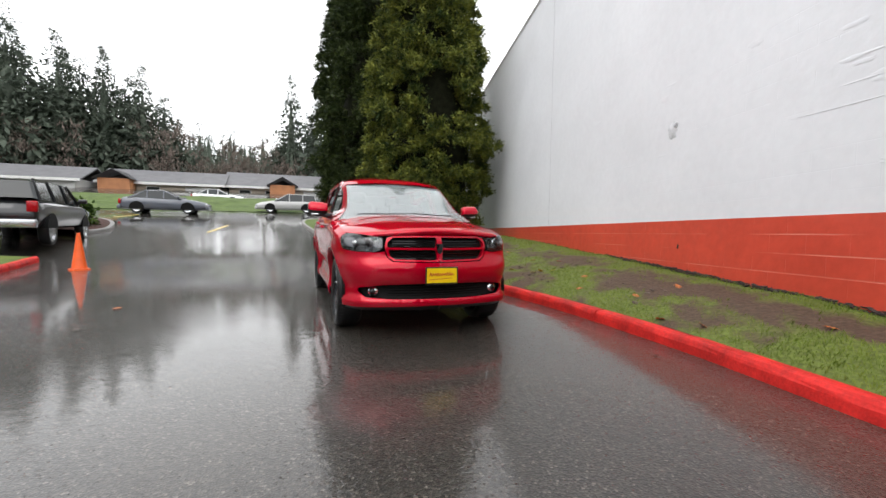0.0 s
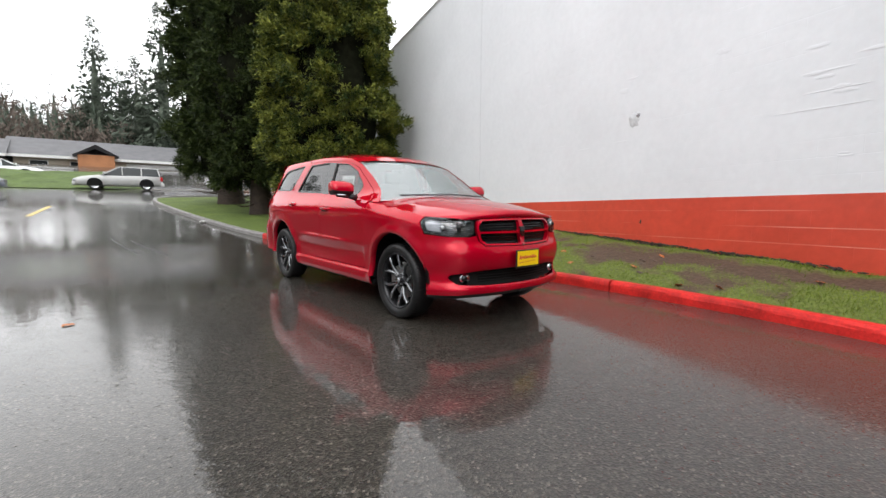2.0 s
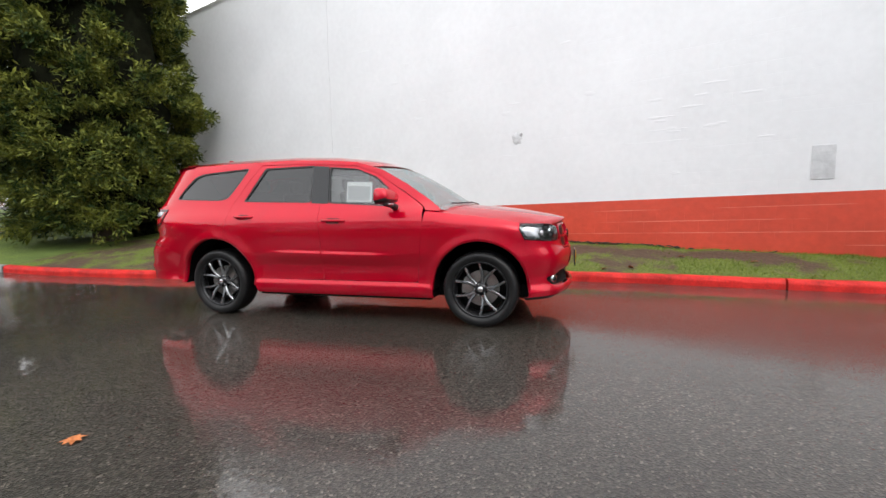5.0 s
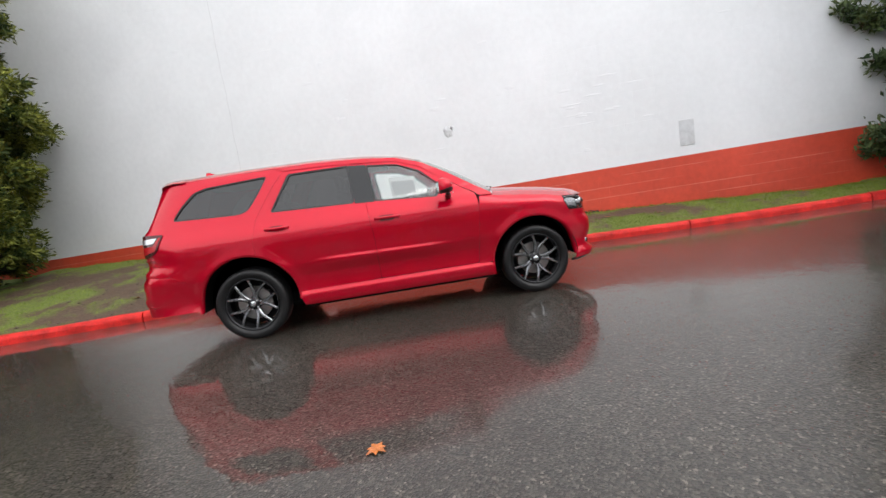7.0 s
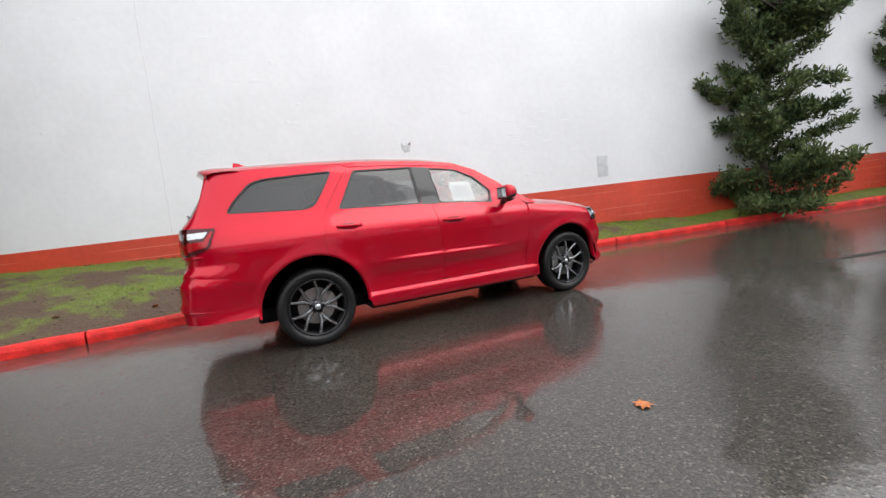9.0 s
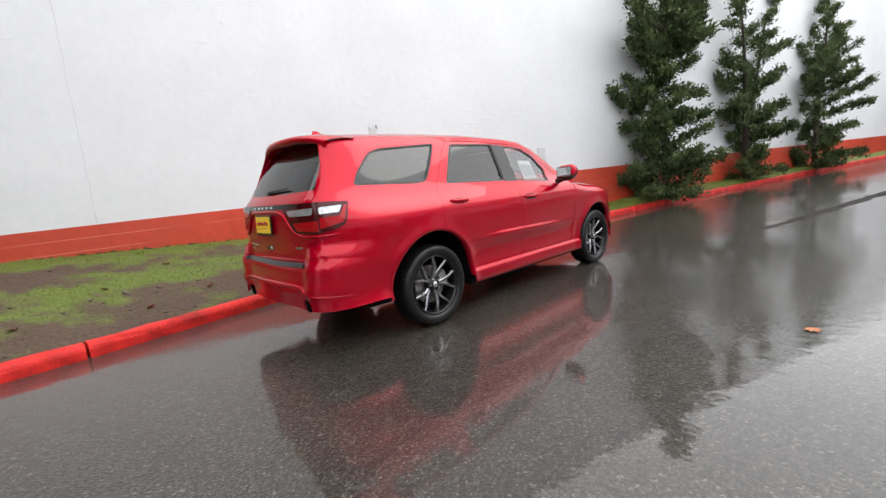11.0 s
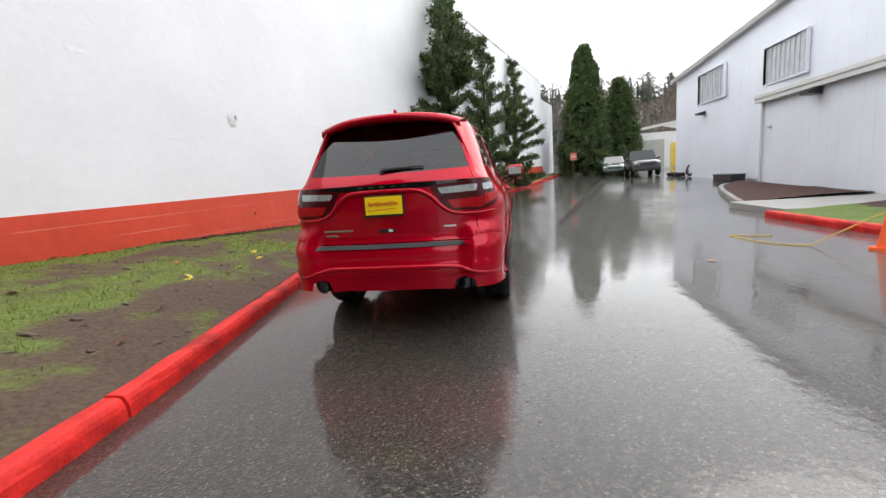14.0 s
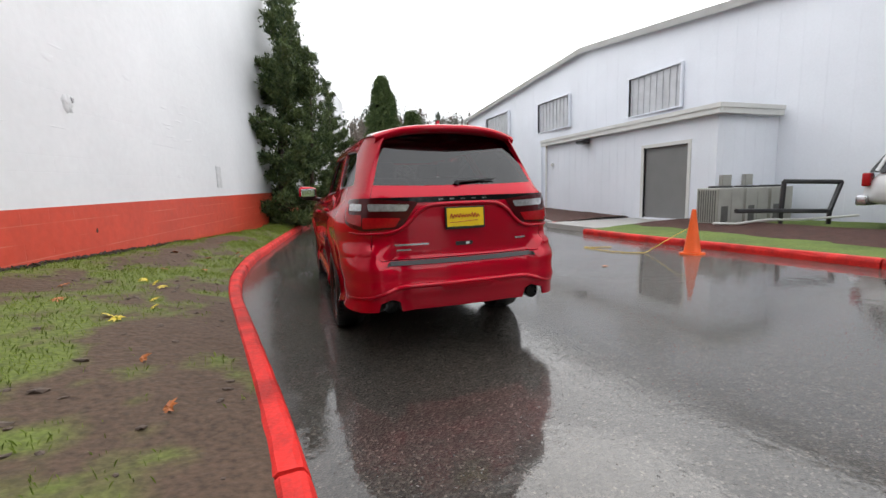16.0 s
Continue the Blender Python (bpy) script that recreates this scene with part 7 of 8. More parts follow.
cone(-5.54, -0.12, 12)
cone(-5.70, 5.30, 30)
bm = bmesh.new()
rope = smooth_line([(-5.50, -0.15), (-5.34, -0.30), (-5.12, -0.48), (-4.92, -0.60), (-4.74, -0.72), (-4.56, -0.98), (-4.47, -1.45), (-4.45, -1.76), (-4.52, -1.80), (-4.64, -1.66), (-4.96, -1.54)], 0.05)
rz = np.interp(np.linspace(0, 1, len(rope)), [0, 0.12, 0.26, 1], [0.50, 0.28, 0.012, 0.012])
for i in range(len(rope) - 1):
    tube(bm, (*rope[i], rz[i]), (*rope[i + 1], rz[i + 1]), 0.008, n=5, caps=False)
tagged(link("rope", bm, M_YELLOW), "slack yellow rope lying on wet asphalt", "rope")


def condenser(x0, x1, y0, y1, z0, z1, label, fan=True):
    u = empty("air_conditioner", None, label, "air conditioner", "air conditioners by the annex")
    part("casing", boxed(x0, x1, y0, y1, z0, z1, 0.02), M_STEELGREY, u)
    for k in range(9):
        q = y0 + 0.05 + (y1 - y0 - 0.10) * k / 8
        part("louvre", boxed(x1 - 0.002, x1 + 0.022, q - 0.013, q + 0.013, z0 + 0.05, z1 - 0.05), M_STEELGREY, u)
    part("coil", boxed(x1 - 0.001, x1 + 0.004, y0 + 0.05, y1 - 0.05, z0 + 0.06, z1 - 0.06), M_GRILL, u)
    part("service_panel", boxed(x0 + 0.12, x0 + (x1 - x0) * 0.5, y1, y1 + 0.012, z0 + 0.1, z1 - 0.12), M_STEELGREY, u)
    part("dark_opening", boxed(x0 + (x1 - x0) * 0.62, x1 - 0.1, y1, y1 + 0.006, z0 + 0.05, z0 + (z1 - z0) * 0.5), M_GRILL, u)
    part("pad", boxed(x0 - 0.1, x1 + 0.1, y0 - 0.1, y1 + 0.12, z0 - 0.10, z0), M_CONC, u)
    if fan:
        bm = bmesh.new()
        tube(bm, ((x0 + x1) / 2, (y0 + y1) / 2, z1), ((x0 + x1) / 2, (y0 + y1) / 2, z1 + 0.05), 0.28, 0.27, 20)
        part("fan_ring", bm, M_DARK, u)
    return u


condenser(-9.62, -8.75, -2.82, -2.2, 0.22, 1.13, "large grey air conditioner with upright louvres over a dark coil")
condenser(-10.52, -9.70, -2.82, -2.2, 0.22, 1.12, "grey air conditioner beside the annex", True)
condenser(-11.45, -10.62, -2.82, -2.2, 0.22, 1.12, "smaller grey air conditioner by the wall", True)
for x, z, w in ((-10.04, 1.32, 0.16), (-10.88, 1.33, 0.14)):
    b = empty("switch_box", pose(x, -3.115, z), "small grey electric switch box on the annex wall", "switch box", "switch boxes")
    part("box", boxed(-w, w, 0, 0.12, -0.15, 0.15, 0.01), M_STEELGREY, b)
    bm = bmesh.new()
    tube(bm, (0.05, 0.06, -0.15), (0.05, 0.06, -0.5), 0.02, n=8)
    part("conduit", bm, M_STEELGREY, b)
bm = bmesh.new()
for a, b in (((-9.98, -1.5, 1.25), (-11.2, -1.0, 1.20)), ((-11.2, -1.0, 1.20), (-10.85, -1.0, 0.52)), ((-10.85, -1.0, 0.52), (-9.8, -1.5, 0.55)), ((-9.98, -1.5, 1.25), (-9.95, -1.5, 0.5)), ((-9.8, -1.5, 0.55), (-8.5, -1.55, 0.60))):
    tube(bm, a, b, 0.055, n=6)
tube(bm, (-10.85, -1.0, 0.52), (-10.85, -1.0, 0.12), 0.05, n=6)
tube(bm, (-9.95, -1.5, 0.5), (-9.95, -1.5, 0.12), 0.05, n=6)
tagged(link("steel_frame", bm, M_DARK), "bent black steel frame standing by the air conditioners", "steel frame")
bm = bmesh.new()
pipe = [(-8.3, -1.95, 0.30), (-8.9, -1.85, 0.26), (-9.6, -1.6, 0.34), (-10.4, -1.3, 0.32), (-11.2, -0.6, 0.42)]
for a, b in zip(pipe, pipe[1:]):
    tube(bm, a, b, 0.03, n=8)
tagged(link("white_pipe", bm, M_TRIM), "white plastic pipe lying on the mulch", "pipe")

# clutter by the far corner of the grey building
for k, (x, y, r) in enumerate(((-10.95, -22.6, 0.34), (-11.15, -21.7, 0.36), (-10.8, -23.4, 0.33))):
    t = empty("old_tyre", pose(x, y, ground_z(x, y) + 0.02, 0, 0, 0), "worn black tyre dumped by the building", "tyre", "old tyres")
    bm = bmesh.new()
    prof = [(0.0, r - 0.13), (0.0, r - 0.02), (0.05, r), (0.17, r), (0.22, r - 0.02), (0.22, r - 0.13)]
    n = 22
    rows = [[bm.verts.new((q * math.cos(2 * math.pi * i / n), q * math.sin(2 * math.pi * i / n), z)) for i in range(n)] for z, q in prof]
    for a, b in zip(rows, rows[1:]):
        for i in range(n):
            bm.faces.new((a[i], a[(i + 1) % n], b[(i + 1) % n], b[i]))
    part("tread", bm, M_RUBBER, t, smooth=True)
    if k == 1:
        t.matrix_basis = pose(x - 0.2, y, ground_z(x, y) + 0.36, 0, 78, 20)
bx = empty("black_trough", pose(-10.9, -16.4, ground_z(-10.9, -16.4)), "long low black trough by the building", "trough")
part("shell", boxed(-0.3, 0.3, -0.9, 0.9, 0.0, 0.28, 0.03), M_DARK, bx)
part("rim", boxed(-0.33, 0.33, -0.93, 0.93, 0.26, 0.30, 0.01), M_PLASTIC, bx)
sg = empty("red_sign", pose(-5.25, -26.6, ground_z(-5.25, -26.6), 0, 0, 8), "small red notice on a post by the kerb", "sign")
part("post", boxed(-0.03, 0.03, -0.03, 0.03, 0, 1.9), M_DARK, sg)
part("board", boxed(-0.22, 0.22, 0.03, 0.045, 1.45, 1.95, 0.004), mat("pale_red_sign", (0.62, 0.16, 0.12), 0.5, vary=0.06), sg)
part("lettering_bar", boxed(-0.15, 0.15, 0.045, 0.05, 1.66, 1.74), M_TRIM, sg)
fence = empty("dark_fence", None, "dark slatted fence between the wall and the cypress", "fence")
for k in range(22):
    part("slat", boxed(-5.55 - 0.06 + 0.02 * (k % 2), -5.55 - 0.03 + 0.02 * (k % 2), -41.5 + 0.26 * k, -41.5 + 0.26 * k + 0.24, 0.6, 5.2), M_DARK, fence)

# low white workshop far down the lane
ws = empty("white_workshop", None, "low white workshop with a grey shutter", "workshop")
part("wall", boxed(-22, -13.0, -47, -40.2, 0.3, 4.3), M_TRIM, ws)
bm = bmesh.new()
for pts in (((-12.6, -40.0, 4.7), (-12.6, -47.2, 4.7), (-17.5, -47.2, 5.4), (-17.5, -40.0, 5.4)), ((-17.5, -40.0, 5.4), (-17.5, -47.2, 5.4), (-22.4, -47.2, 4.2), (-22.4, -40.0, 4.2))):
    bm.faces.new([bm.verts.new(p) for p in pts])
bmesh.ops.solidify(bm, geom=bm.faces[:], thickness=0.12)
part("roof", bm, M_TRIM, ws)
part("shutter", boxed(-15.6, -13.4, -40.2, -40.12, 0.9, 3.6), M_STEELGREY, ws, "grey roller shutter")
part("yellow_board", boxed(-17.6, -16.2, -40.2, -40.1, 0.9, 3.2), M_YELLOW, ws, "yellow painted board")


# ---- the far side of the street ----
bank_in = np.array([(x, 30.4 + 0.02 * (x + 15) ** 2 / 15) for x in np.arange(-60, 0.9, 1.5)])
bank_out = np.array([(x - 0.5, 52.0) for x, _ in bank_in])
bank = sheet("grass_bank", bank_in, bank_out, [ground_z(x, y) + 0.05 for x, y in bank_in], [3.35] * len(bank_in), M_BANK, "rough green grass bank beside the street", "grass bank", nu=24, bulge=0.85, rough=0.30)


def house(x0, x1, y, base, wall_m, label, garage=None, ridge=2.0, gable=None, front=0.0):
    h = empty("house", None, label, "house", "houses across the street")
    part("wall", boxed(x0, x1, y, y + 8, base - 1.5, base + 2.5), wall_m, h)
    bm = bmesh.new()
    e = 0.7
    for pts in (((x0 - e, y - e, base + 2.35), (x1 + e, y - e, base + 2.35), (x1 + e, y + 4, base + 2.35 + ridge), (x0 - e, y + 4, base + 2.35 + ridge)), ((x0 - e, y + 4, base + 2.35 + ridge), (x1 + e, y + 4, base + 2.35 + ridge), (x1 + e, y + 8 + e, base + 2.35), (x0 - e, y + 8 + e, base + 2.35))):
        bm.faces.new([bm.verts.new(p) for p in pts])
    bmesh.ops.remove_doubles(bm, verts=bm.verts[:], dist=1e-3)
    bmesh.ops.solidify(bm, geom=bm.faces[:], thickness=0.15)
    part("roof", bm, M_ROOF, h, "grey shingle roof")
    part("eave_board", boxed(x0 - e, x1 + e, y - e - 0.03, y - e, base + 2.15, base + 2.42), M_TRIM, h)
    for a, b in garage or ():
        g = part("garage_door", boxed(a, b, y - 0.06, y, base - 0.2, base + 2.0), M_TRIM, h, "white garage door")
        for k in range(3):
            part("panel_line", boxed(a, b, y - 0.075, y - 0.06, base + 0.3 + 0.55 * k, base + 0.33 + 0.55 * k), M_BEIGE, g)
    k = x0 + 1.2
    while k < x1 - 1.5:
        if not any(a - 1.6 < k < b + 0.3 for a, b in garage or ()):
            w = part("window", boxed(k, k + 1.3, y - 0.05, y, base + 0.8, base + 1.9), M_CARGLASS, h)
            part("frame", boxed(k - 0.08, k + 1.38, y - 0.04, y - 0.01, base + 0.72, base + 1.98), M_TRIM, w)
        k += 3.1
    if gable:
        a, b = gable
        part("porch_wall", boxed(a, b, y - 2.2, y, base - 1, base + 2.6), M_BROWNWALL, h, "orange-brown boarded wing")
        bm = bmesh.new()
        m = (a + b) / 2
        for pts in (((a - .4, y - 2.7, base + 2.5), (a - .4, y + 2, base + 2.5), (m, y + 2, base + 3.6), (m, y - 2.7, base + 3.6)), ((m, y - 2.7, base + 3.6), (m, y + 2, base + 3.6), (b + .4, y + 2, base + 2.5), (b + .4, y - 2.7, base + 2.5))):
            bm.faces.new([bm.verts.new(p) for p in pts])
        bmesh.ops.solidify(bm, geom=bm.faces[:], thickness=0.12)
        part("porch_roof", bm, M_ROOF, h)
    return h


house(-34, -23, 51, 3.15, M_TRIM, "long white house with a grey roof", garage=((-33, -30),), ridge=1.75)
house(-21.5, -9.5, 54, 3.3, M_BEIGE, "low beige house with an orange-brown wing", garage=((-13.2, -10.2),), gable=(-21.3, -18.3), ridge=1.9)
house(-8.5, 8.5, 55, 3.4, M_BEIGE, "low house with an orange-brown wing and white garage", garage=((0.5, 6.5),), gable=(-3.6, -0.6), ridge=2.2)
house(11, 24, 50, 3.1, M_BROWNWALL, "low brown house with white window frames", garage=((12, 14.4),), ridge=1.9)
house(27, 42, 52, 3.5, M_BEIGE, "low beige house at the street's far end", ridge=2.0)


def far_woods(name, spots, leaf, label, seed, limbs=3.0, reach=(0.7,), per=4, core=0.5):
    """Many distant conifers in one mesh: drooping limbs in uneven whorls round a stem."""
    rng = np.random.default_rng(seed)
    verts, faces = [], []
    cs, os, ss = [], [], []
    for x, y, z, h, r, gap in spots:
        i = len(verts)
        for zz, q in ((z - 1, 0.012 * h), (z + max(gap - 0.03, 0.01) * h, 0.012 * h), (z + (gap + 0.06) * h, core * r), (z + (0.45 + 0.4 * gap) * h, core * r * 0.72)):
            for k in range(5):
                a = 2 * math.pi * k / 5 + x
                verts.append((x + q * math.cos(a), y + q * math.sin(a), zz))
        verts.append((x, y, z + 0.84 * h))
        for ring in range(3):
            for k in range(5):
                p, q = i + ring * 5 + k, i + ring * 5 + (k + 1) % 5
                faces += [(p, q, q + 5), (p, q + 5, p + 5)]
        faces += [(i + 15 + k, i + 15 + (k + 1) % 5, i + 20) for k in range(5)]
        for j in range(int(limbs * h)):
            t = gap + (1 - gap) * rng.uniform(0, 0.99)
            a = rng.uniform(0, 6.283)
            c, s = math.cos(a), math.sin(a)
            L = r * (1 - t) ** 0.7 * rng.uniform(0.45, 1.15) + 0.2
            for f in reach:
                cs.append((x + f * L * c, y + f * L * s, z + t * h - 0.28 * f * L + rng.uniform(-0.1, 0.1)))
                os.append((c, s, -0.45))
                ss.append(max(0.45, L * 0.55 * (1.25 - 0.5 * f)))
    v, f = sprays(cs, os, ss, per, rng, slim=0.55)
    n0 = len(verts)
    verts = np.concatenate([np.asarray(verts, float), v])
    faces = np.concatenate([np.asarray(faces, int), np.asarray(f, int) + n0])
    ob = grid_mesh(name, verts, faces, leaf)
    return tagged(ob, label, "trees", kind="stuff")


rng = np.random.default_rng(77)
spots = []
for k in range(900):
    x, y = rng.uniform(-130, 95), rng.uniform(84, 135)
    spots.append((x, y, ground_z(x, y) - 1.0, rng.uniform(11, 15) + 3 * (rng.uniform() < 0.10), rng.uniform(2.4, 3.8), 0.02))
for k in range(330):
    y = rng.uniform(-60, 84)
    x = -rng.uniform(46, 74)
    spots.append((x, y, ground_z(x, y) - 1.0, rng.uniform(10, 15), rng.uniform(2.4, 3.8), 0.02))
far_woods("far_conifers", spots, M_LEAF_FAR, "grey-green belt of distant conifers, leaf colour paled as by mist", 5, limbs=4.5, per=5, core=0.26)
tall = [(5.6, 64, 5, 23, 3.8, 0.10), (2.9, 67, 5, 15.5, 3.6, 0.05), (-30, 72, 5, 20, 5.5, 0.2), (-37.5, 72, 5, 23, 5.5, 0.2), (-24.5, 74, 5, 19, 5, 0.2), (-42.5, 73, 5, 24, 5.5, 0.2), (-20, 74, 5, 16, 4.5, 0.2), (-0.8, 90, 6, 26, 4.6, 0.12), (2.6, 93, 6, 20, 3.6, 0.15), (6.5, 92, 6, 16, 3.4, 0.05), (-31, 68, 5, 22, 4.6, 0.18), (-35.5, 66, 5, 24, 4.8, 0.15), (-26.5, 70, 5, 21, 4.2, 0.2), (-22, 71, 5, 19.5, 3.8, 0.2), (-40, 68, 5, 25, 4.8, 0.15), (-45, 70, 5, 26, 5, 0.15), (-18.5, 76, 5, 13, 3.0, 0.1), (-50, 70, 5, 26, 5, 0.1), (-56, 72, 5, 27, 5, 0.1), (-62, 70, 5, 27, 5, 0.1), (-33, 74, 5, 22, 4.6, 0.1), (-28.5, 75, 5, 19, 4.2, 0.1), (14, 88, 6, 21, 4.2, 0.1), (19, 90, 6, 19, 4.0, 0.1), (26, 86, 6, 22, 4.4, 0.1), (33, 90, 6, 20, 4.2, 0.1), (22, 80, 6, 18, 4, 0.1), (38, 84, 6, 22, 4, 0.1)]
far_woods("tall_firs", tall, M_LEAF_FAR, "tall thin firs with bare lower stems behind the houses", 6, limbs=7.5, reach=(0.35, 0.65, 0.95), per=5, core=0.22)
spots = []
for k in range(330):
    x, y = rng.uniform(-150, 50), rng.uniform(-200, -90)
    spots.append((x, y, ground_z(x, y), rng.uniform(6, 12), rng.uniform(2.2, 3.6), 0.05))
far_woods("hill_conifers", spots, M_LEAF_FAR, "wooded hillside beyond the lane, leaf colour paled as by mist", 7, limbs=6.0, reach=(0.4, 0.8), per=4, core=0.22)


def thicket(name, spots, leaf, label, seed, per=14, size=1.2):
    rng = np.random.default_rng(seed)
    cs, os, ss = [], [], []
    for x, y, z, h, r in spots:
        for _ in range(34):
            a, t = rng.uniform(0, 6.28), rng.uniform(0.1, 1)
            q = r * rng.uniform(0.2, 1) * math.sin(math.pi * min(1, t * 0.75 + 0.12))
            cs.append(np.array([x + q * math.cos(a), y + q * math.sin(a), z + t * h]))
            os.append(np.array([0.3 * math.cos(a), 0.3 * math.sin(a), 1.3]))
            ss.append(size * rng.uniform(0.6, 1.2))
    v, f = sprays(cs, os, ss, per, rng, slim=0.4)
    return tagged(grid_mesh(name, v, f, leaf), label, "thicket", kind="stuff")


sp = [(x, rng.uniform(64, 80), 5.0, rng.uniform(5, 8) + (3.5 if x < -14 else 0), rng.uniform(2, 3.5)) for x in np.arange(-64, 44, 1.7)]
thicket("bare_thicket", sp, M_LEAF_BROWN, "brown leafless thicket behind the houses", 31, per=14, size=0.85)
sp = []
for x in np.arange(-90, 20, 0.45):
    y = rng.uniform(-165, -64)
    sp.append((x, y, ground_z(x, y) - 0.5, rng.uniform(6, 11), rng.uniform(2.5, 4.5)))
thicket("hill_thicket", sp, M_LEAF_BROWN, "brown leafless scrub at the foot of the hill", 32, per=10, size=0.9)


def shrub(x, y, r, h, leaf, seed, label):
    rng = np.random.default_rng(seed)
    z = ground_z(x, y) + 0.1
    s = empty("shrub", pose(x, y, z), label, "shrub", "shrubs")
    cs, os, ss = [], [], []
    for _ in range(120):
        a, t = rng.uniform(0, 6.28), rng.uniform(0, 1)
        q = r * math.sqrt(max(0, 1 - (t * 0.95) ** 2)) * rng.uniform(0.7, 1.05)
        cs.append(np.array([q * math.cos(a), q * math.sin(a), h * t]))
        os.append(np.array([math.cos(a), math.sin(a), 0.6]))
        ss.append(rng.uniform(0.12, 0.22))
    v, f = sprays(cs, os, ss, 14, rng)
    grid_mesh("leaves", v, f, leaf, s)
    bm = bmesh.new()
    for k in range(5):
        a = 1.25 * k
        tube(bm, (0, 0, -0.1), (0.5 * r * math.cos(a), 0.5 * r * math.sin(a), 0.6 * h), 0.02, 0.008, 5)
    part("stems", bm, M_BARK, s)


# planted island beyond the pickup
isl = smooth_line([(-8.3, 12.6), (-8.0, 13.6), (-8.2, 15.2), (-8.9, 17.2), (-10.1, 18.6), (-12.2, 19.2), (-15.5, 19.4)], 0.3)
lay_kerb("kerb_island", [tuple(p) for p in isl[::4]], -1, M_KERB_GREY, "grey kerb round the planted island")
isl_in2 = np.array([(x - 0.15, y - 0.03) for x, y in isl])
isl_out2 = np.array([(-16.0, 12.6 + 6.6 * i / (len(isl) - 1)) for i in range(len(isl))])
sheet("planting_bed", isl_in2, isl_out2, [ground_z(x, y) + 0.12 for x, y in isl_in2], [ground_z(x, y) + 0.25 for x, y in isl_out2], M_MULCH, "planting bed of dark mulch in the street island", "planting bed", bulge=0.1)
shrub(-9.4, 14.6, 0.75, 0.85, M_SHRUB, 41, "low rounded green shrub in the planted island")
shrub(-10.4, 13.9, 0.7, 0.75, M_LEAF_YEL, 42, "yellow-green shrub beside the pickup truck")
shrub(-10.6, 16.0, 0.8, 1.3, M_LEAF_PINE, 43, "taller dark shrub in the planted island")
shrub(-12.1, 15.3, 0.9, 1.0, M_SHRUB, 44, "spreading green shrub in the planted island")
shrub(4.6, 9.6, 0.7, 0.7, M_LEAF_DARK, 45, "dark shrub at the foot of the cedar")


# ---- small things ----
def leaf_mesh(size, points=7):
    bm = bmesh.new()
    vs = []
    for k in range(points * 2):
        a = 2 * math.pi * k / (points * 2)
        r = size * ((1, 0.55, 0.8, 0.5)[k % 4])
        vs.append(bm.verts.new((r * math.cos(a), r * math.sin(a), 0.012 * (1 if k % 2 else 0.3))))
    c = bm.verts.new((0, 0, 0.006))
    for k in range(points * 2):
        bm.faces.new((c, vs[k], vs[(k + 1) % (points * 2)]))
    return bm


me = bpy.data.meshes.new("maple_leaf")
b_ = leaf_mesh(0.09)
b_.to_mesh(me)
b_.free()
me.materials.append(M_DEADLEAF)
tagged(new("maple_leaf", me), "orange-brown maple leaf flat on wet asphalt", "leaf").matrix_basis = pose(-3.40, 0.15, 0.004, 0, 0, 25) @ Matrix.Scale(0.72, 4)


def verge_z(x, y):
    k = float(np.interp(y, kx[:, 1], kx[:, 0])) + 0.15
    t = (x - k) / (WALL_X(y) + 0.02 - k)
    z = (ground_z(0, y) + 0.125) * (1 - t) + wall_foot(y) * t + 0.05 * math.sin(math.pi * t)
    return t, z + 0.03 * (noise.noise(Vector((x * 1.3, y * 1.3, 0))) + 0.5 * noise.noise(Vector((x * 4, y * 4, 3))))


bits = (("yellow_leaf", M_YELLEAF, 0.065, [(2.62, 1.72), (2.72, 1.60), (2.50, 1.22), (2.58, 0.9), (2.75, 0.2), (2.66, 0.30), (2.9, 0.05)], "crumpled bright yellow leaf on the verge"),
        ("brown_leaf", M_DEADLEAF, 0.06, [(2.6, -2.15), (2.2, -2.9), (2.3, -3.3), (2.9, -0.8), (2.5, -1.2), (3.1, -2.3), (2.7, -4.1), (2.4, -5.0), (1.9, 3.3), (2.2, 2.6), (3.2, 1.2), (3.4, 0.6), (2.0, 4.4), (2.8, 3.6), (3.5, 2.8)], "small brown fallen leaf on the verge"))
for nm, m, size, places, lb in bits:
    me = bpy.data.meshes.new(nm)
    b_ = leaf_mesh(size)
    b_.to_mesh(me)
    b_.free()
    me.materials.append(m)
    for k, (x, y) in enumerate(places):
        t, z = verge_z(x, y)
        ob = tagged(new(nm, me), lb, "leaf", "leaves on the verge")
        ob.matrix_basis = pose(x, y, z + 0.012, random.uniform(-35, 35), random.uniform(-25, 25), random.uniform(0, 360))
lit = empty("paper_litter", pose(0.05, 12.6, ground_z(0, 12.6), 0, 0, 20), "crushed white paper litter by the grey kerb", "litter")
bm = bmesh.new()
bmesh.ops.create_icosphere(bm, subdivisions=2, radius=0.13)
for v in bm.verts:
    v.co *= 1 + 0.5 * noise.noise(v.co * 9)
    v.co.z = (v.co.z + 0.13) * 0.3
part("paper", bm, M_LITTER, lit)
bd = empty("pale_board", pose(4.0, 11.3, 0.90, 0, 8, 62), "pale broken board under the cedar", "board")
part("plank", boxed(-0.35, 0.35, -0.05, 0.05, 0, 0.03, 0.004), M_TRIM, bd)

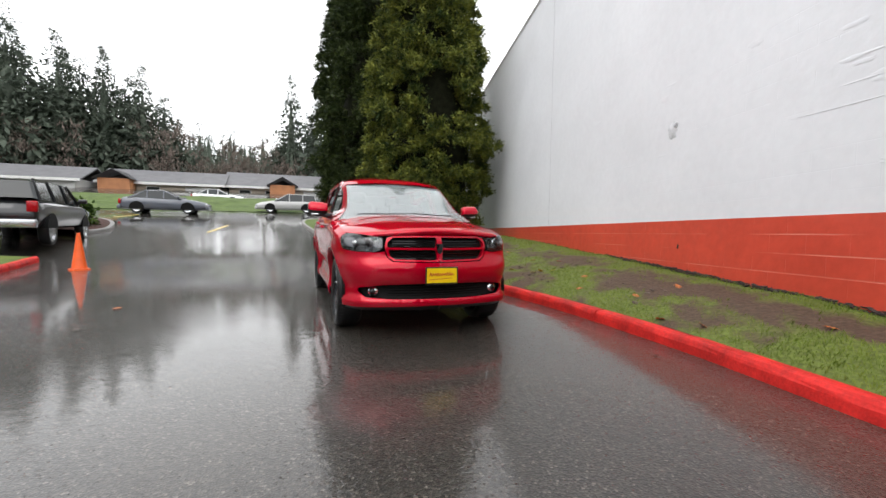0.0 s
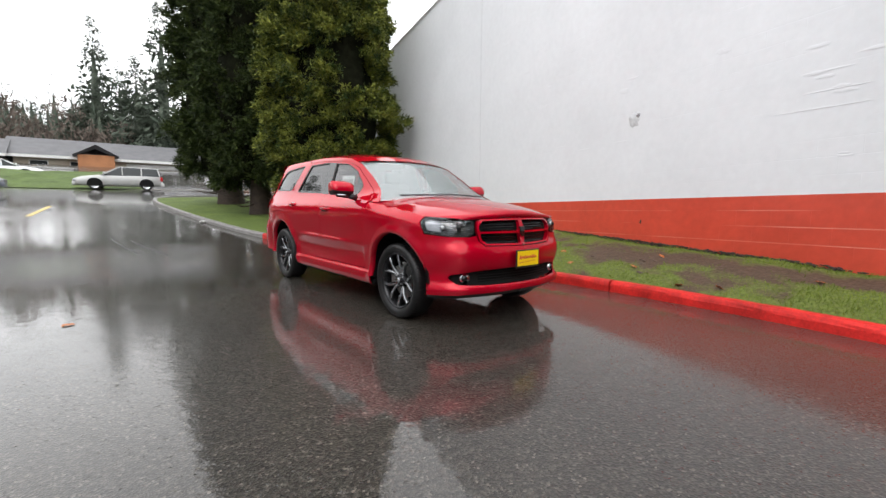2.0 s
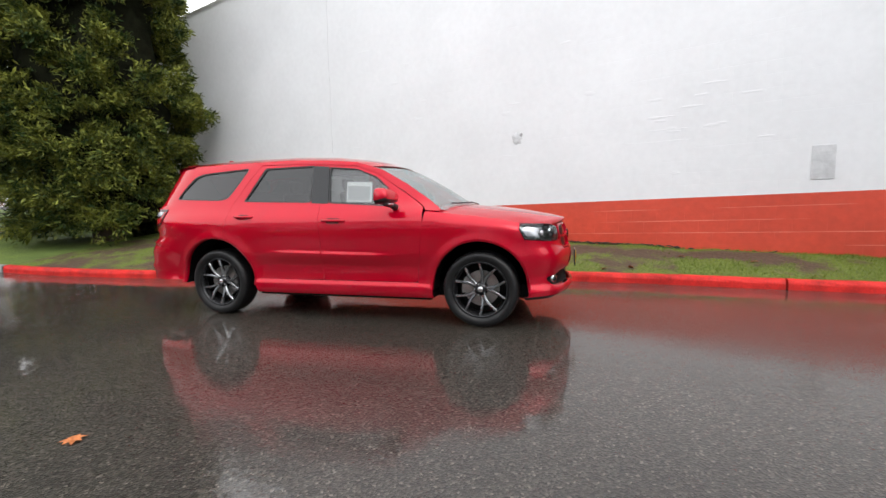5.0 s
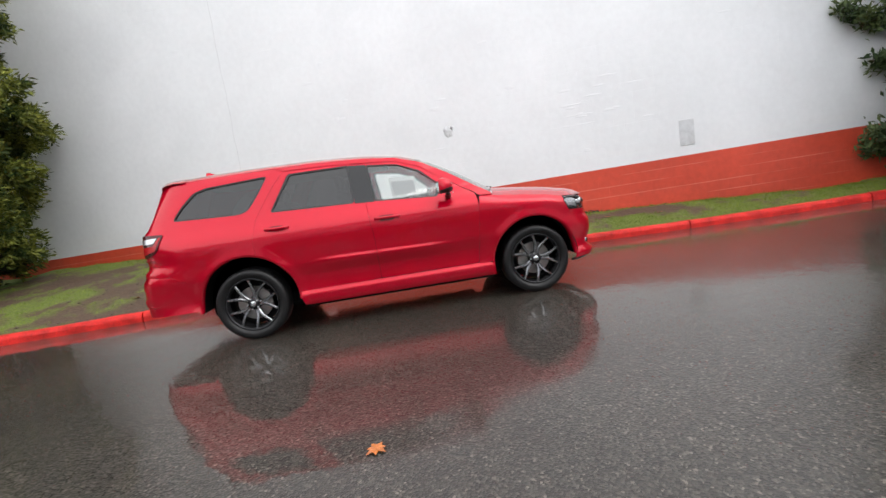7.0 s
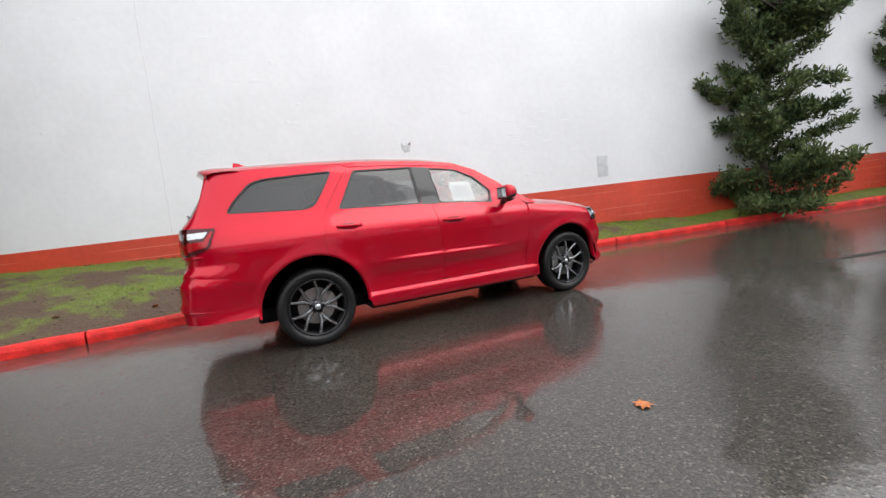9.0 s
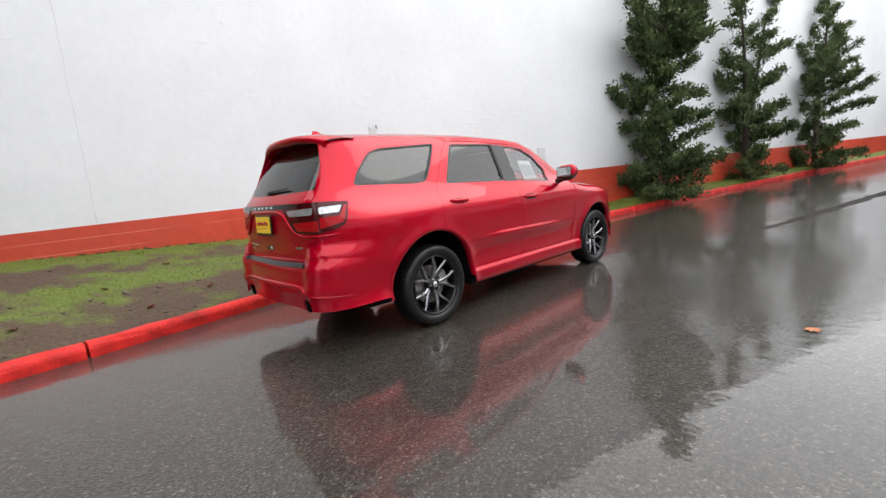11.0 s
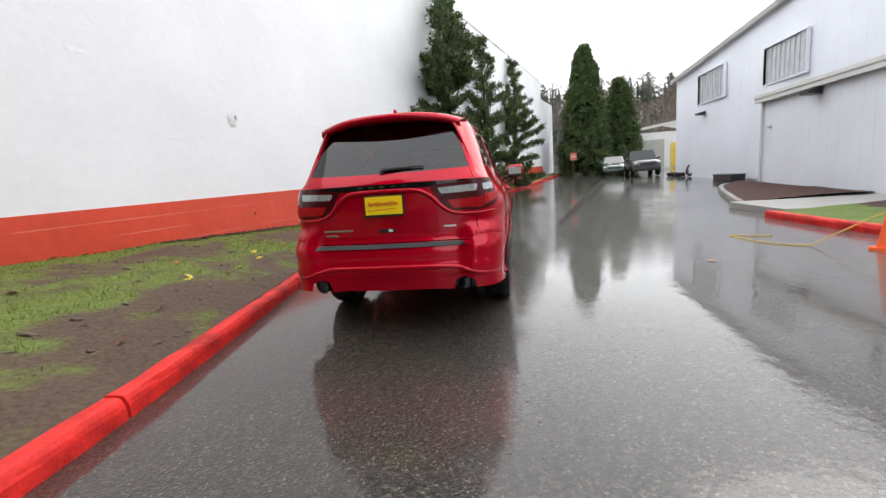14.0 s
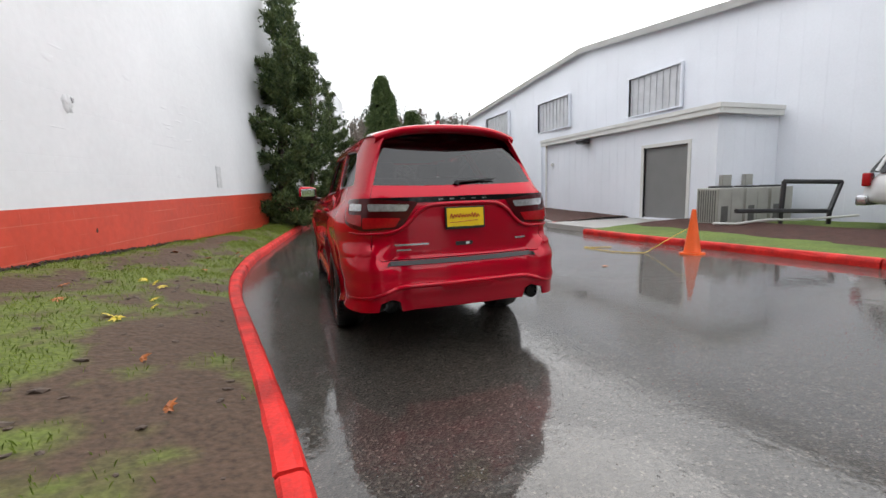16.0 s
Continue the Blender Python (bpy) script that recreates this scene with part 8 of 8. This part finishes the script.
# rotten dark edging along the wall's foot
rng = np.random.default_rng(9)
bm = bmesh.new()
for k in range(900):
    y = rng.choice([rng.uniform(-4.2, 0.6)] * 7 + [rng.uniform(-7, 5.5)])
    p = along(y, rng.uniform(0.0, 0.05))
    z = wall_foot(y) + rng.uniform(-0.02, 0.03) * (1 if -4.2 < y < 0.4 else 0.2)
    s = rng.uniform(0.006, 0.019)
    m = pose(p.x, p.y, z, rng.uniform(-25, 25), rng.uniform(-40, 40), rng.uniform(-35, 10)) @ Matrix.Diagonal((s, s * rng.uniform(1, 5), s * 0.7, 1))
    bmesh.ops.create_icosphere(bm, subdivisions=1, radius=1.0, matrix=m)
tagged(link("rotten_edging", bm, mat("black_rotten_wood", (0.03, 0.018, 0.014), 0.7, vary=0.4, scale=20, fine=90)), "rotten black edging and soil along the wall's foot", "debris", kind="stuff")

# scars, patches and fittings on the white wall
M_PALESCAR = mat("pale_grey_filler", (0.60, 0.61, 0.62), 0.7, vary=0.14, scale=12, fine=60, bump=0.5, bump_scale=30)
M_VENT = mat("weathered_white_metal", (0.60, 0.61, 0.62), 0.5, vary=0.10, scale=8, fine=40)
M_SCAR = mat("grey_plaster_scar", (0.42, 0.42, 0.43), 0.7, vary=0.3, scale=12, fine=60, bump=0.6, bump_scale=40)


def wall_pose(y, z, turn=0.0):
    n = Vector((-1, 0.225, 0)).normalized()
    q = along(y, 0.0)
    t = Vector((0.225, 1, 0)).normalized()
    return Matrix(((t.x, 0, n.x, q.x), (t.y, 0, n.y, q.y), (0, 1, 0, z), (0, 0, 0, 1))) @ pose(0, 0, 0, 0, 0, turn)


def patch(y, z, w, h, seed, material, label, rise=0.012):
    r_ = random.Random(seed)
    bm = bmesh.new()
    n = 18
    rim, mid = [], []
    for k in range(n):
        a = 2 * math.pi * k / n
        q = r_.uniform(0.7, 1.15)
        rim.append(bm.verts.new((w * q * math.cos(a), h * q * math.sin(a), 0.001)))
        mid.append(bm.verts.new((w * q * 0.72 * math.cos(a), h * q * 0.72 * math.sin(a), rise * r_.uniform(0.5, 1.2))))
    c = bm.verts.new((0, 0, rise))
    for k in range(n):
        bm.faces.new((rim[k], rim[(k + 1) % n], mid[(k + 1) % n], mid[k]))
        bm.faces.new((mid[k], mid[(k + 1) % n], c))
    tagged(link("wall_scar", bm, material, m=wall_pose(y, z), smooth=True), label, "wall scar", "scars on the white wall")


patch(-1.37, 2.53, 0.11, 0.14, 1, M_PALESCAR, "pale grey broken plaster patch in the white wall", 0.016)
patch(-1.455, 2.60, 0.035, 0.045, 2, M_SCAR, "small dark chipped hole beside the plaster patch", 0.022)
for k, (y, z, w, h) in enumerate(((-2.74, 3.2, 0.10, 0.03), (-3.80, 2.65, 0.16, 0.03), (-4.03, 2.45, 0.12, 0.03), (-4.1, 1.72, 0.07, 0.015), (1.12, 4.4, 0.06, 0.04), (1.48, 4.05, 0.13, 0.035), (0.84, 3.18, 0.10, 0.04), (-1.15, 3.05, 0.12, 0.05), (-2.30, 4.2, 0.13, 0.025),
                                    (0.7, 3.56, 0.07, 0.03), (4.35, 5.27, 0.09, 0.04), (5.19, 3.25, 0.06, 0.05), (-4.73, 2.47, 0.09, 0.02), (0.95, 3.2, 0.06, 0.06), (-6.8, 3.9, 0.15, 0.02), (-5.6, 4.6, 0.2, 0.02), (2.3, 4.9, 0.2, 0.015), (2.6, 2.7, 0.2, 0.012), (3.9, 3.9, 0.18, 0.012), (-3.78, 2.95, 0.14, 0.03), (-4.30, 2.78, 0.20, 0.022), (-4.45, 2.95, 0.16, 0.02), (-4.62, 3.12, 0.24, 0.02), (-3.87, 2.59, 0.12, 0.025),
                                    (-4.06, 2.40, 0.13, 0.03), (-4.61, 2.44, 0.14, 0.035), (-4.12, 1.69, 0.09, 0.018), (-1.31, 3.22, 0.15, 0.018), (0.31, 2.29, 0.22, 0.012), (-0.26, 2.17, 0.20, 0.012), (-2.71, 3.22, 0.10, 0.04), (-1.12, 2.21, 0.22, 0.010), (-5.1, 2.9, 0.2, 0.02), (-5.3, 2.2, 0.15, 0.02), (-3.91, 2.655, 0.30, 0.012), (-3.98, 2.435, 0.36, 0.012), (-3.75, 2.245, 0.62, 0.006))):
    patch(y, z, w, h, 10 + k, M_WHITE, "painted-over lump of filler on the white wall", 0.0035)
patch(-1.60, 0.86, 0.022, 0.045, 77, M_BARK, "small dark rusty hole in the red band", 0.010)
vent = empty("vent_plate", wall_pose(-6.0, 1.75), "flat white painted vent plate on the wall", "vent plate")
part("plate", boxed(-0.14, 0.14, -0.25, 0.25, 0, 0.012, 0.004), M_VENT, vent)
for k in range(8):
    part("louvre", boxed(-0.11, 0.11, -0.20 + 0.05 * k, -0.185 + 0.05 * k, 0.012, 0.020), M_VENT, vent)
bm = bmesh.new()
r_ = random.Random(3)
pz, py = 1.16, 3.36
while pz < 7.2:
    nz, ny = pz + r_.uniform(0.15, 0.3), 3.36 + r_.uniform(-0.012, 0.012)
    a, b = along(py, 0.002), along(ny, 0.002)
    tube(bm, (a.x, a.y, pz), (b.x, b.y, nz), 0.0026, n=4)
    pz, py = nz, ny
tagged(link("trim_wall_joint", bm, M_SCAR), "fine upright crack joint in the white wall", "wall joint", kind="structure")

# clods of mud by the kerb
rng = np.random.default_rng(21)
bm = bmesh.new()
for k in range(240):
    y = rng.uniform(-2.5, 7.5)
    kk = float(np.interp(y, kx[:, 1], kx[:, 0])) + 0.15
    x = kk + (WALL_X(y) - kk) * rng.uniform(0.03, 0.9)
    t, z = verge_z(x, y)
    if grass_at(t, x, y) > 0.55:
        continue
    s = rng.uniform(0.010, 0.032) * (1.5 if rng.uniform() < 0.08 else 1)
    m = pose(x, y, z, rng.uniform(-20, 20), rng.uniform(-20, 20), rng.uniform(0, 360)) @ Matrix.Diagonal((s, s * rng.uniform(0.8, 2.2), s * 0.5, 1))
    bmesh.ops.create_icosphere(bm, subdivisions=1, radius=1.0, matrix=m)
tagged(link("mud_clods", bm, mat("dark_wet_clod", (0.075, 0.050, 0.035), 0.6, vary=0.35, scale=20, fine=120, bump=0.4, bump_scale=80)), "small dark clods and twigs of wet mud on the verge", "mud clods", kind="stuff")

# paint on the asphalt
for x0, y0, x1, y1, w in ((-4.75, 15.2, -4.35, 18.6, 0.07), (-10.2, 21.5, -9.9, 24.5, 0.07)):
    bm = bmesh.new()
    n = 12
    rows = []
    for k in range(n + 1):
        x, y = x0 + (x1 - x0) * k / n, y0 + (y1 - y0) * k / n
        rows.append([bm.verts.new((x - w, y, ground_z(x, y) + 0.008)), bm.verts.new((x + w, y, ground_z(x, y) + 0.008))])
    for a, b in zip(rows, rows[1:]):
        bm.faces.new((a[0], a[1], b[1], b[0]))
    tagged(link("road_stripe", bm, M_YELLOW), "worn yellow parking stripe on wet asphalt", "road marking", "road markings")

# thin dark lines and a joint on the wet tarmac
M_DARKLINE = mat("dark_wet_line", (0.008, 0.008, 0.008), 0.3, vary=0.2, scale=8, fine=40)
for pts, w0, lb in (([(-7.2, 10.1), (-5.4, 10.15), (-3.8, 10.3), (-1.4, 11.4), (0.2, 12.1)], 0.014, "old joint across the wet tarmac"),
                    ([(-2.75, 9.4), (-2.62, 8.2), (-2.5, 7.2), (-2.4, 6.4)], 0.016, "thin curved dark line on the wet tarmac"),
                    ([(-2.35, 9.0), (-2.2, 7.8), (-2.0, 6.4), (-1.9, 5.6)], 0.014, "thin curved dark line on the wet tarmac")):
    bm = bmesh.new()
    rows = []
    line = smooth_line(pts, 0.08)
    for i in range(len(line)):
        x, y = line[i]
        d = line[min(i + 1, len(line) - 1)] - line[max(i - 1, 0)]
        d = d / np.linalg.norm(d)
        q = 0.03 * noise.noise(Vector((x * 5, y * 5, 1)))
        w = w0 * (0.55 + 0.9 * abs(noise.noise(Vector((x * 6, y * 6, 4)))))
        rows.append([bm.verts.new((x - d[1] * (q + s), y + d[0] * (q + s), ground_z(x, y) + 0.005)) for s in (-w, w)])
    for a, b in zip(rows, rows[1:]):
        bm.faces.new((a[0], a[1], b[1], b[0]))
    bmesh.ops.recalc_face_normals(bm, faces=bm.faces[:])
    tagged(link("road_line", bm, M_DARKLINE), lb, "road crack", kind="structure")

# tar seam down the lane
bm = bmesh.new()
seam = smooth_line([(-2.05, -4.6), (-2.3, -5.8), (-3.09, -9.0), (-4.9, -16.5), (-6.8, -24)], 0.12)
rows = []
for i, (x, y) in enumerate(seam):
    w = 0.12 + 0.08 * noise.noise(Vector((x * 2, y * 2, 7))) + 0.03 * noise.noise(Vector((x * 7, y * 7, 2))) + 0.03 * noise.noise(Vector((x * 15, y * 15, 2)))
    w *= min(1.0, 0.15 + i * 0.06)
    rows.append([bm.verts.new((x + a, y, ground_z(x, y) + h)) for a, h in ((-w, 0.002), (-w * 0.6, 0.007), (w * 0.6, 0.007), (w, 0.002))])
for a, b in zip(rows, rows[1:]):
    for j in range(3):
        bm.faces.new((a[j], a[j + 1], b[j + 1], b[j]))
bmesh.ops.recalc_face_normals(bm, faces=bm.faces[:])
tagged(link("tar_seam", bm, M_SEAM), "rough dull tar seam along the wet lane", "road seam", kind="structure")

# grass blades on the verge, and tufts on the lawns
rng = np.random.default_rng(15)
verts, faces = [], []


def blade(x, y, z, h, w):
    a = rng.uniform(0, 6.28)
    c, s = math.cos(a), math.sin(a)
    b = rng.uniform(0.2, 0.9) * h
    i = len(verts)
    verts.extend([(x - w * s, y + w * c, z - 0.005), (x + w * s, y - w * c, z - 0.005), (x + b * 0.4 * c + 0.6 * w * s, y + b * 0.4 * s - 0.6 * w * c, z + 0.65 * h), (x + b * c, y + b * s, z + h)])
    faces.extend([(i, i + 1, i + 2), (i, i + 2, i + 3)])


count = 0
while count < 60000:
    y = rng.uniform(-9, 8.2) if rng.uniform() < 0.85 else rng.uniform(-24, -9)
    k = float(np.interp(y, kx[:, 1], kx[:, 0])) + 0.15
    x = k + (WALL_X(y) - k) * rng.uniform(0, 1)
    t, z = verge_z(x, y)
    count += 1
    if rng.uniform() < grass_at(t, x, y) ** 1.5:
        blade(x, y, z, rng.uniform(0.014, 0.042), rng.uniform(0.0015, 0.003))
tagged(grid_mesh("verge_grass", verts, faces, M_BLADE), "short wet grass blades on the verge", "grass", kind="stuff")
